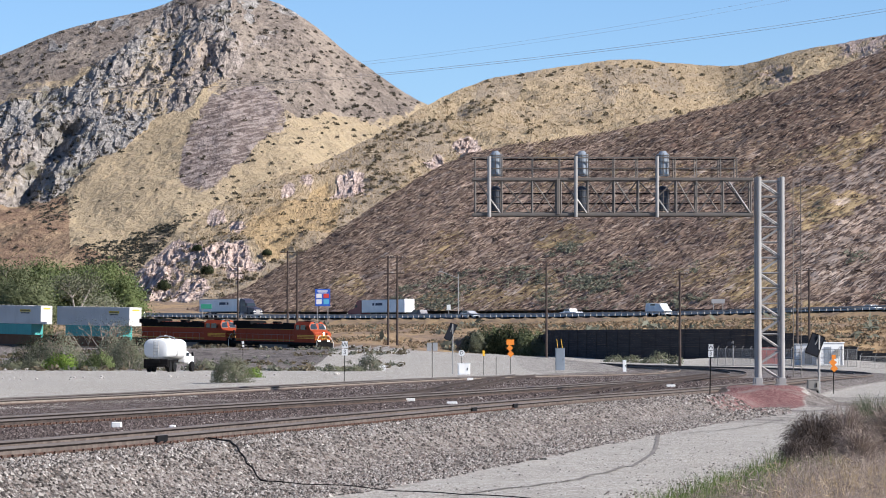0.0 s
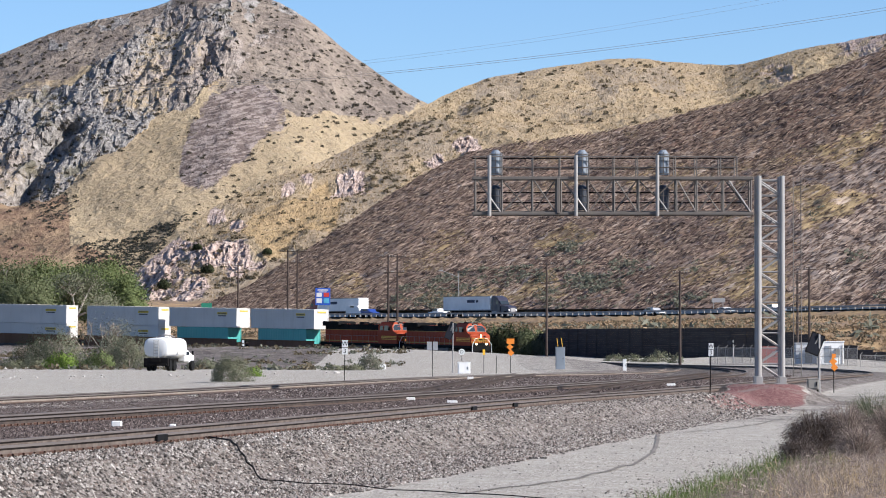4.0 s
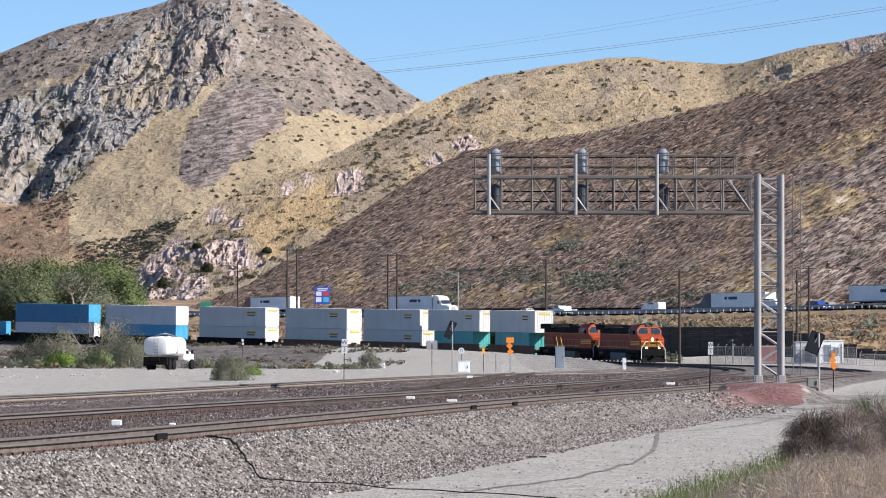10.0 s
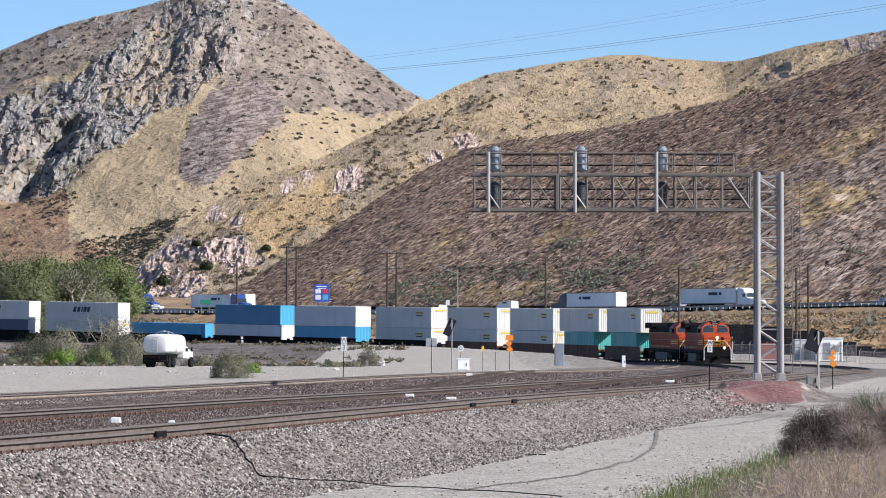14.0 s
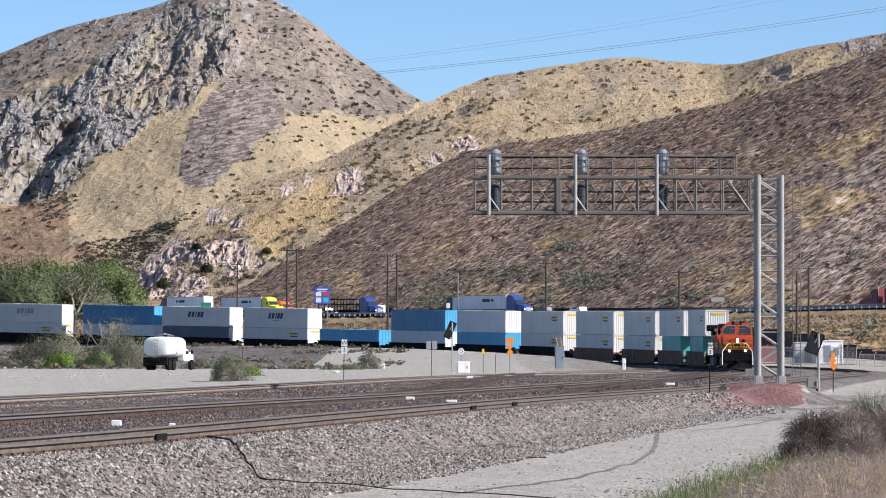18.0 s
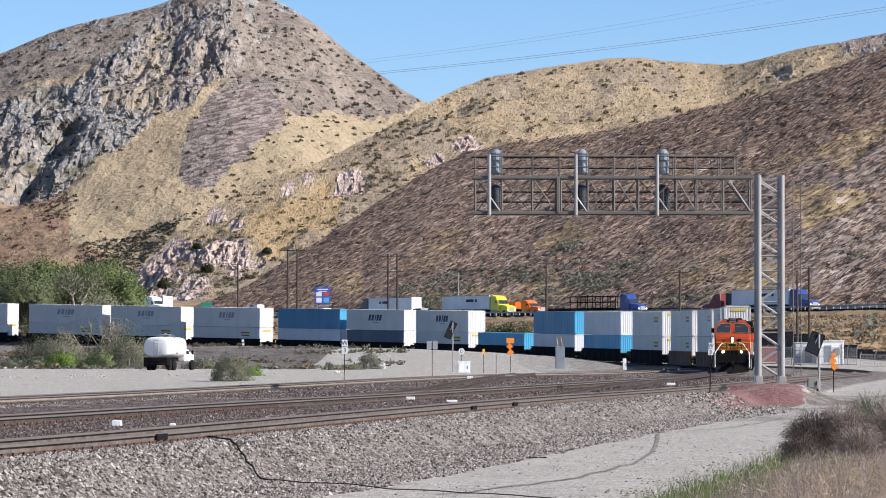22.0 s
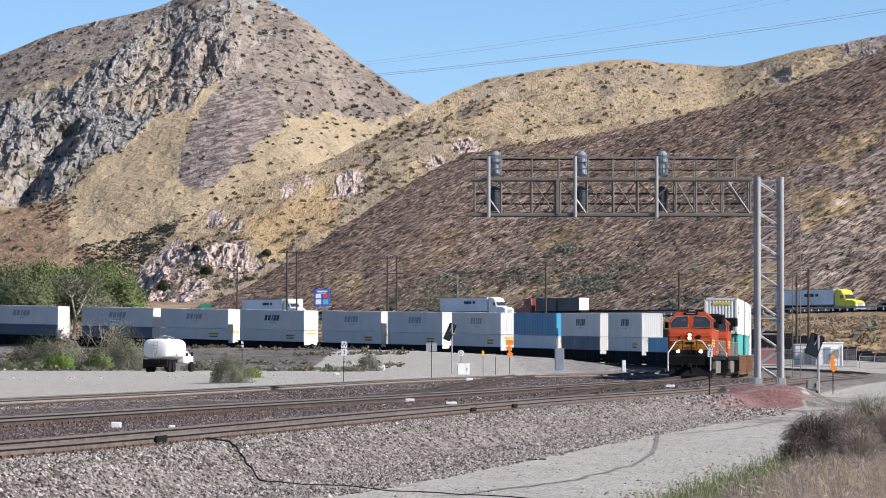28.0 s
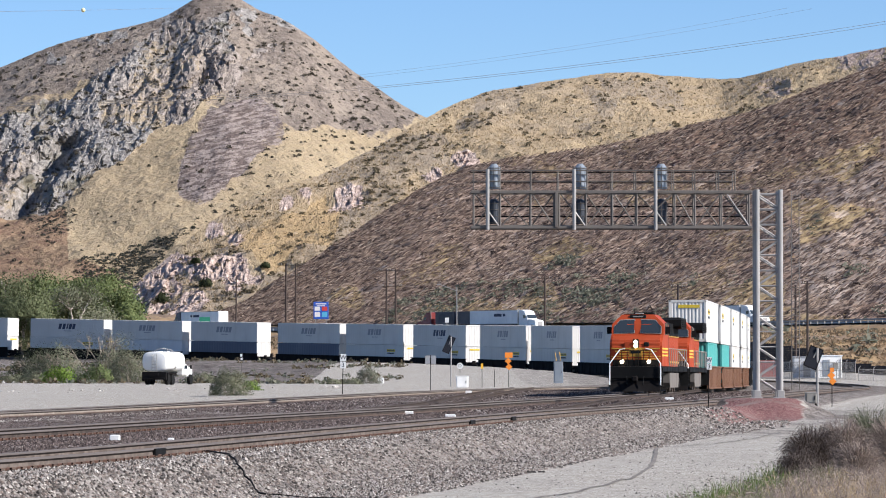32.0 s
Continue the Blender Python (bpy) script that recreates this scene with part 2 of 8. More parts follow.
def make_ground():
    """One sheet: pale gravel and dust, crushed stone by the rails, dry banks, red cinders; the zones come from the plan."""
    k = Mat("valley_floor", 0.95, 0, 0.12)
    zone = k.t.nodes.new("ShaderNodeAttribute")
    zone.attribute_name = "zone"
    wob = k.calc("MULTIPLY", k.calc("SUBTRACT", k.noise(0.9, 6, 0.7), 0.5), 1.1)
    sep = k.t.nodes.new("ShaderNodeSeparateColor")
    k.link(zone.outputs["Color"], sep.inputs["Color"])
    zs = [k.grey(k.calc("ADD", sep.outputs[c], wob), 0.36, 0.64) for c in ("Red", "Green", "Blue")]
    # dust with fine grit, scattered pebbles and stonier drifts
    big, mid, small = k.noise(0.05, 4, 0.55), k.noise(0.30, 6, 0.68), k.noise(7.0, 4, 0.7)
    stone = k.axis("X", k.cells(26.0, None, "F1", "Color"))
    dust = k.mix(k.grey(big, 0.38, 0.62), (0.41, 0.39, 0.342), (0.50, 0.478, 0.425))
    dust = k.mix(k.grey(small, 0.36, 0.60, 0.0, 0.75), dust, (0.275, 0.25, 0.212))
    grit = k.ramp(stone, (0.0, (0.12, 0.105, 0.09)), (0.25, (0.26, 0.235, 0.20)), (0.7, (0.43, 0.40, 0.345)), (1.0, (0.66, 0.62, 0.55)))
    c = k.mix(k.grey(mid, 0.38, 0.58, 0.35, 0.95), dust, grit)
    c = k.mix(k.grey(k.noise(1.1, 6, 0.8), 0.52, 0.42, 0.0, 0.55), c, (0.27, 0.25, 0.215))
    c = k.mix(k.grey(k.noise(2.6, 5, 0.8), 0.58, 0.66, 0.0, 0.6), c, (0.54, 0.52, 0.47))
    pebble = k.grey(k.cells(3.2), 0.10, 0.055)
    c = k.mix(k.calc("MULTIPLY", pebble, k.grey(k.noise(0.8, 3), 0.45, 0.6)), c, (0.56, 0.53, 0.47))
    # dry bank
    a, b = k.noise(0.10, 5, 0.6), k.noise(0.55, 6, 0.7)
    earth = k.mix(k.grey(a, 0.4, 0.62), (0.23, 0.165, 0.115), (0.36, 0.25, 0.135))
    bank = k.mix(k.grey(b, 0.50, 0.66, 0, 0.8), earth, (0.125, 0.10, 0.072))
    c = k.mix(zs[1], c, bank)
    # crushed stone
    cell = k.axis("X", k.cells(21.0, None, "F1", "Color"))
    hue = k.axis("Y", k.cells(21.0, None, "F1", "Color"))
    bal = k.ramp(cell, (0.0, (0.05, 0.043, 0.038)), (0.3, (0.125, 0.108, 0.096)), (0.6, (0.215, 0.188, 0.168)), (0.88, (0.315, 0.28, 0.248)), (1.0, (0.46, 0.42, 0.375)))
    bal = k.mix(k.grey(hue, 0.66, 0.84, 0, 0.6), bal, (0.20, 0.165, 0.145))
    bal = k.mix(k.grey(k.noise(0.5, 4), 0.40, 0.66, 0.0, 0.25), bal, (0.17, 0.148, 0.134))
    bal = k.mix(k.grey(k.noise(1.6, 6, 0.8), 0.52, 0.40, 0.0, 0.65), bal, (0.065, 0.055, 0.05))
    bal = k.mix(k.grey(k.noise(2.3, 6, 0.8), 0.52, 0.64, 0.0, 0.6), bal, (0.33, 0.30, 0.27))
    # the alpha zone darkens the stone: stains, plus the train's shadow as colour
    bal = k.mix(k.grey(k.calc("ADD", zone.outputs["Alpha"], k.calc("MULTIPLY", wob, 1.3)), 0.30, 0.80, 0.0, 0.8), bal, (0.06, 0.05, 0.045))
    drift = k.noise(0.42, 6, 0.85)
    bal = k.mix(k.grey(drift, 0.50, 0.40, 0.0, 0.7), bal, (0.055, 0.046, 0.042))
    bal = k.mix(k.grey(drift, 0.53, 0.63, 0.0, 0.6), bal, (0.30, 0.27, 0.24))
    c = k.mix(zs[0], c, bal)
    red = k.ramp(cell, (0.0, (0.08, 0.038, 0.036)), (0.5, (0.19, 0.085, 0.08)), (1.0, (0.33, 0.21, 0.19)))
    red = k.mix(k.grey(k.noise(0.7, 5, 0.7), 0.50, 0.66, 0, 0.7), red, (0.25, 0.21, 0.185))
    c = k.mix(zs[2], c, red)
    k.color(c)
    coarse = k.calc("MAXIMUM", zs[0], zs[2])
    h = k.calc("ADD", k.calc("MULTIPLY", k.calc("MULTIPLY", k.cells(21.0), coarse), 0.45), k.calc("MULTIPLY", k.calc("ADD", small, k.cells(26.0)), 0.2))
    h = k.calc("ADD", h, k.calc("MULTIPLY", k.noise(1.2, 4, 0.6), 0.35))
    k.bump(h, 0.8, 0.09)
    return k.m


M_GROUND = make_ground()


def zone_node(k):
    """The painted zones of a hillside, broken up by fine noise at their edges."""
    zone = k.t.nodes.new("ShaderNodeAttribute")
    zone.attribute_name = "zone"
    sep = k.t.nodes.new("ShaderNodeSeparateColor")
    k.link(zone.outputs["Color"], sep.inputs["Color"])
    return [sep.outputs[c] for c in ("Red", "Green", "Blue")] + [zone.outputs["Alpha"]]


def make_burnt():
    """Burnt slope: purplish soil under long strokes of dead brush that lean up to the right, with patches of straw."""
    k = Mat("burnt_slope", 0.95, 0, 0.08)
    v = k.coords()
    lean = k.scaled(v, 1, 1, 1, (0, 0.50, 0))
    big = k.noise(0.012, 5, 0.6)
    broad = k.noise(0.07, 4, 0.65, k.scaled(lean, 0.5, 0.2, 1.9))
    streak = k.noise(0.50, 4, 0.65, k.scaled(lean, 0.30, 0.10, 1.6))
    fine = k.noise(1.15, 3, 0.65, k.scaled(lean, 0.28, 0.10, 1.5))
    wob = k.calc("MULTIPLY", k.calc("SUBTRACT", k.noise(0.25, 5, 0.7, k.scaled(lean, 0.6, 0.3, 1.4)), 0.5), 1.6)
    straw_z, choc_z, pale_z, red_z = [k.grey(k.calc("ADD", z, wob), 0.30, 0.75) for z in zone_node(k)]
    soil = k.mix(k.grey(big, 0.38, 0.60), (0.215, 0.146, 0.112), (0.31, 0.222, 0.168))
    soil = k.mix(k.grey(broad, 0.47, 0.62, 0, 0.7), soil, (0.34, 0.262, 0.20))
    soil = k.mix(k.calc("MULTIPLY", choc_z, 0.65), soil, k.mix(k.grey(broad, 0.42, 0.58), (0.16, 0.09, 0.064), (0.33, 0.218, 0.138)))
    soil = k.mix(k.calc("MULTIPLY", red_z, 0.5), soil, (0.15, 0.068, 0.05))
    soil = k.mix(k.calc("MULTIPLY", pale_z, 0.65), soil, (0.30, 0.252, 0.215))
    grass = k.mix(k.grey(fine, 0.42, 0.6), (0.23, 0.165, 0.09), (0.40, 0.30, 0.165))
    soil = k.mix(straw_z, soil, grass)
    soil = k.mix(k.grey(streak, 0.54, 0.61, 0, 0.8), soil, (0.50, 0.405, 0.33))
    dark = k.calc("MULTIPLY", k.grey(fine, 0.51, 0.42, 0, 0.92), k.grey(straw_z, 0.3, 0.9, 1.0, 0.25))
    soil = k.mix(dark, soil, (0.04, 0.028, 0.026))
    k.color(k.mix(k.grey(k.noise(0.16, 5, 0.7, k.scaled(lean, 0.4, 0.2, 1.4)), 0.42, 0.32, 0, 0.75), soil, (0.075, 0.056, 0.05)))
    k.bump(fine, 0.7, 0.9)
    return k.m


def make_golden():
    """Sun-cured grass, upright in fine strokes, with grey soil and pink rock showing through."""
    k = Mat("cured_grass_hill", 0.95, 0, 0.08)
    v = k.coords()
    big, mid = k.noise(0.010, 5, 0.6), k.noise(0.06, 5, 0.65)
    fine = k.noise(0.9, 4, 0.7, k.scaled(v, 1.3, 0.4, 0.6))
    speck = k.noise(0.30, 5, 0.7)
    rock_z, orange_z, grey_z, _ = zone_node(k)
    g = k.mix(k.grey(big, 0.36, 0.62), (0.38, 0.295, 0.185), (0.455, 0.355, 0.22))
    g = k.mix(k.grey(mid, 0.48, 0.64, 0, 0.6), g, (0.36, 0.295, 0.215))
    wob = k.calc("MULTIPLY", k.calc("SUBTRACT", k.noise(0.15, 5, 0.7), 0.5), 1.3)
    g = k.mix(k.grey(k.calc("ADD", orange_z, wob), 0.3, 0.8, 0, 0.75), g, (0.47, 0.33, 0.165))
    g = k.mix(k.grey(k.calc("ADD", grey_z, wob), 0.3, 0.8, 0, 0.7), g, (0.28, 0.235, 0.185))
    g = k.mix(k.grey(fine, 0.40, 0.62, 0.5, 0.0), g, (0.25, 0.19, 0.12))
    g = k.mix(k.grey(speck, 0.60, 0.68, 0, 0.6), g, (0.20, 0.16, 0.11))
    g = k.mix(k.grey(speck, 0.40, 0.33, 0, 0.5), g, (0.55, 0.47, 0.36))
    rock = k.ramp(k.noise(0.45, 6, 0.75), (0.35, (0.10, 0.075, 0.066)), (0.44, (0.32, 0.245, 0.208)), (0.62, (0.54, 0.435, 0.375)))
    k.color(k.mix(k.grey(k.calc("ADD", rock_z, k.calc("MULTIPLY", wob, 1.1)), 0.40, 0.72), g, rock))
    k.bump(k.calc("ADD", fine, k.calc("MULTIPLY", speck, 0.8)), 0.8, 1.0)
    return k.m


def make_mountain():
    """Far mountain: grey crags over a slanting border, a straw-coloured slope and a purplish bare fan."""
    k = Mat("far_mountain", 0.95, 0, 0.08)
    v = k.coords()
    big, mid = k.noise(0.007, 6, 0.6), k.noise(0.035, 6, 0.68)
    fine, grain = k.noise(0.22, 6, 0.72), k.noise(0.6, 4, 0.7)
    lines = k.noise(0.5, 4, 0.65, k.scaled(k.scaled(v, 1, 1, 1, (0, 0.25, 0)), 0.3, 0.1, 1.4))
    wob = k.calc("MULTIPLY", k.calc("SUBTRACT", k.calc("ADD", k.calc("MULTIPLY", mid, 0.4), k.calc("MULTIPLY", fine, 0.6)), 0.5), 1.5)
    rock_z, fan_z, upper_z, brown_z = [k.grey(k.calc("ADD", z, wob), 0.32, 0.68) for z in zone_node(k)]
    straw = k.mix(k.grey(big, 0.40, 0.60), (0.345, 0.272, 0.172), (0.41, 0.325, 0.205))
    straw = k.mix(k.grey(fine, 0.46, 0.66, 0, 0.55), straw, (0.30, 0.24, 0.17))
    straw = k.mix(k.grey(lines, 0.56, 0.66, 0, 0.35), straw, (0.50, 0.42, 0.30))
    upper = k.mix(k.grey(mid, 0.40, 0.60), (0.20, 0.165, 0.138), (0.30, 0.25, 0.20))
    upper = k.mix(k.grey(fine, 0.52, 0.62, 0, 0.8), upper, (0.125, 0.105, 0.09))
    upper = k.mix(k.grey(fine, 0.45, 0.37, 0, 0.6), upper, (0.37, 0.315, 0.265))
    fan = k.mix(k.grey(lines, 0.42, 0.58), (0.11, 0.085, 0.083), (0.285, 0.24, 0.222))
    brown = k.mix(k.grey(fine, 0.42, 0.62), (0.27, 0.185, 0.12), (0.165, 0.105, 0.075))
    brown = k.mix(k.grey(mid, 0.46, 0.62, 0, 0.8), brown, (0.33, 0.24, 0.15))
    rock = k.ramp(fine, (0.30, (0.085, 0.08, 0.076)), (0.43, (0.20, 0.186, 0.172)), (0.56, (0.315, 0.295, 0.27)), (0.70, (0.44, 0.415, 0.385)))
    rock = k.mix(k.grey(big, 0.42, 0.60, 0, 0.7), rock, k.mix(k.grey(fine, 0.4, 0.6), (0.19, 0.155, 0.13), (0.38, 0.315, 0.265)))
    rock = k.mix(k.grey(mid, 0.57, 0.66, 0, 0.8), rock, (0.13, 0.12, 0.085))
    c = k.mix(upper_z, straw, upper)
    c = k.mix(brown_z, c, brown)
    c = k.mix(k.calc("MULTIPLY", fan_z, 0.9), c, fan)
    c = k.mix(rock_z, c, rock)
    k.color(k.mix(k.grey(grain, 0.58, 0.66, 0, 0.45), c, (0.12, 0.10, 0.078)))
    k.bump(k.calc("ADD", fine, k.calc("MULTIPLY", grain, 0.35)), 0.8, 3.0)
    return k.m


M_BURNT, M_GOLD, M_MOUNT = make_burnt(), make_golden(), make_mountain()


# ---- plan: the lines along which the railway and the freeway run ----
LINE_A = Line([(-392.8, 854.7, 8.3), (-265.6, 775.2, 6.8), (-138.4, 695.7, 4.95), (-104.6, 674.2, 3.93), (-71.8, 651.3, 2.99),
               (-41.6, 625.2, 2.16), (-16.1, 594.4, 1.46), (3.8, 559.8, 0.88), (17.7, 522.3, 0.40), (26.6, 483.3, 0.03),
               (30.0, 443.5, -0.18), (28.96, 403.00, -0.22), (25.82, 362.60, -0.28), (21.58, 322.14, -0.22), (16.85, 281.75, -0.12),
               (11.75, 241.33, -0.02), (5.20, 197.50, 0), (-1.60, 155.00, 0), (-4.90, 137.00, 0), (-8.40, 116.30, 0), (-10.90, 101.00, 0), (-17.3, 63.8, 0),
               (-25.5, 38.0, 0), (-36.5, 6.0, 0), (-52.0, -35.0, 0)])
LINE_N = Line([(-410.0, 872.0, 8.3), (-145.0, 707.0, 4.95), (-78.0, 661.5, 3.05), (-21.5, 604.5, 1.53), (-1.0, 569.0, 0.92),
               (14.5, 531.5, 0.40), (29.0, 494.0, 0.05), (37.5, 452.0, -0.05), (40.0, 407.0, -0.20), (37.4, 365.0, -0.20),
               (33.5, 330.0, -0.12), (28.1, 293.3, -0.05), (21.4, 248.7, 0), (14.7, 204.3, 0), (8.9, 170.7, 0), (4.2, 146.7, 0),
               (-1.4, 112.2, 0), (-5.0, 88.7, 0), (-8.1, 70.6, 0), (-13.0, 50.0, 0), (-21.0, 22.0, 0), (-30.0, -5.0, 0), (-44.0, -40.0, 0)])
LINE_T = Line([(-380.0, 842.0, 8.3), (-135.0, 690.5, 4.95), (-68.5, 646.5, 2.99), (-20.0, 590.0, 1.46), (-0.7, 557.5, 0.88),
               (12.9, 520.5, 0.40), (21.6, 482.5, 0.03), (24.6, 443.5, -0.05), (21.6, 403.5, -0.20), (14.6, 360.0, -0.20),
               (6.2, 309.2, -0.06), (-0.6, 262.0, 0), (-7.4, 208.0, 0), (-12.7, 163.4, 0), (-17.4, 131.5, 0), (-24.5, 97.0, 0),
               (-35.0, 60.0, 0), (-48.0, 20.0, 0), (-68.0, -30.0, 0)])
ROAD = Line([(-292.3, 1249.2, 15.0), (-161.2, 1060.6, 11.8), (-105.9, 981.1, 10.7), (-75.7, 937.6, 10.0), (-47.2, 896.6, 9.3), (-19.3, 856.4, 8.75), (4.1, 822.8, 8.55), (26.9, 790.0, 8.4), (53.7, 751.5, 8.45), (77.6, 717.0, 8.8), (112.4, 667.0, 9.0), (300.5, 396.4, 9.0)])


def dist_to(line, x, y):
    """Distance to a line, height of the line there, and side (+ to its left)."""
    p = line.p[::2]
    best = np.full(x.shape, 1e9)
    idx = np.zeros(x.shape, int)
    for i0 in range(0, len(p), 40):
        q = p[i0:i0 + 40]
        d = (x[:, None] - q[None, :, 0]) ** 2 + (y[:, None] - q[None, :, 1]) ** 2
        j = d.argmin(1)
        dm = d[np.arange(len(x)), j]
        better = dm < best
        best[better] = dm[better]
        idx[better] = j[better] + i0
    way = np.gradient(p[:, :2], axis=0)
    way /= np.linalg.norm(way, axis=1)[:, None]
    w, o = way[idx], np.stack([x, y], 1) - p[idx, :2]
    side = w[:, 0] * o[:, 1] - w[:, 1] * o[:, 0]
    # perpendicular distance, finer than the steps of the line
    along = w[:, 0] * o[:, 0] + w[:, 1] * o[:, 1]
    d = np.where(np.abs(along) < 3, np.abs(side), np.sqrt(best))
    return d, p[idx, 2], np.sign(side), np.arange(len(p))[idx]


WALL = Line([(10.0, 606.0, 0), (17.0, 588.0, 0), (26.0, 574.0, 0), (37.0, 565.0, 0), (50.0, 557.0, 0), (66.0, 545.0, 0), (95.0, 520.0, 0), (150.0, 470.0, 0), (260.0, 380.0, 0)])
WALL_TOP = 4.75


def wall_top(x):
    """The bank behind the wall sinks towards its far end."""
    return WALL_TOP - 3.9 * ease(x, 40, 64)




def ground_z(x, y, detail=True):
    """Height of the ground sheet."""
    x, y = np.asarray(x, float).ravel(), np.asarray(y, float).ravel()
    da, za, sa, _ = dist_to(LINE_A, x, y)
    dn, zn, sn, _ = dist_to(LINE_N, x, y)
    dt, zt, st, _ = dist_to(LINE_T, x, y)
    dr, zr, sr, _ = dist_to(ROAD, x, y)
    low = -0.22 + 0.0 * x
    # the service road beside the rails lies lower
    low = np.where(sn > 0, -0.85 + 0.35 * ease(y, 150, 260), low)
    low = low + 0.9 * ease(y, 430, 560) * ease(-x, -20, 60)
    # bank up to the freeway
    rise = ease(230 - dr, 0, 215)
    bank = low + (zr - 0.3 - low) * rise
    z = np.where(sr > 0, zr + 0.02 * dr, bank)
    z = np.where(sr > 0, z, z - 1.3 * ease(dr, 13.2, 18) * (1 - ease(dr, 60, 180)))
    z = np.where(dr < 13.4, zr, z)
    z = np.where(y > 420, z, np.where(dr < 13, zr, low + (z - low) * ease(y, 330, 420)))
    # level behind the retaining wall, and the yard in front of it
    dw, _, sw, _ = dist_to(WALL, x, y)
    behind = (sw > 0) & (dw > 2.4) & (x > 8)
    z = np.where(behind, np.maximum(z, (wall_top(x) - 0.1) * ease(x, 9, 17) + 0.012 * dw), z)
    z = np.where(behind, np.minimum(z, wall_top(x) - 0.1 + 0.012 * dw + 0.30 * np.maximum(dw - 3.0, 0)), z)
    yard = ((sw <= 0) | (dw <= 2.4)) & (sa > 0) & (y > 300) & (x > -14)
    z = np.where(yard, z + (np.minimum(z, np.maximum(np.maximum(za, zn) - 0.15, -0.25)) - z) * ease(x, -14, 9), z)
    # beds of the tracks
    for d, zl in ((da, za), (dn, zn), (dt, zt)):
        bed = zl - 0.205
        k = ease(d, 2.0, 3.6)
        reach = ease(d, 2.0, 13.0)
        hi = bed > z
        z = np.where(hi, bed + (z - bed) * np.where(bed - z > 1.0, reach, k), bed + (z - bed) * ease(d, 3.2, 6.5))
    # stone heaped round the foot of the signal mast
    z = np.maximum(z, -0.85 + 0.95 * ease(4.6 - np.hypot((x - 14.7) / 0.95, (y - 189.0) / 1.9), 0, 3.2))
    if detail:
        z = z + 0.035 * fbm(x, y, 3.0, 3, 5) * ease(np.minimum(np.minimum(da, dn), dt), 2.2, 4.0)
        z = z + 0.9 * fbm(x, y, 14.0, 4, 7) * ease(y, 500, 640) * ease(dr, 40, 90) * ease(da, 10, 30)
    return z


def ground_at(x, y):
    return float(ground_z(np.array([x]), np.array([y]), True)[0])


def axis_steps(stops):
    out = []
    for (a, sa), (b, sb) in zip(stops, stops[1:]):
        v = a
        while v < b - 1e-6:
            out.append(v)
            v += sa + (sb - sa) * (v - a) / (b - a)
    out.append(stops[-1][0])
    return np.array(out)


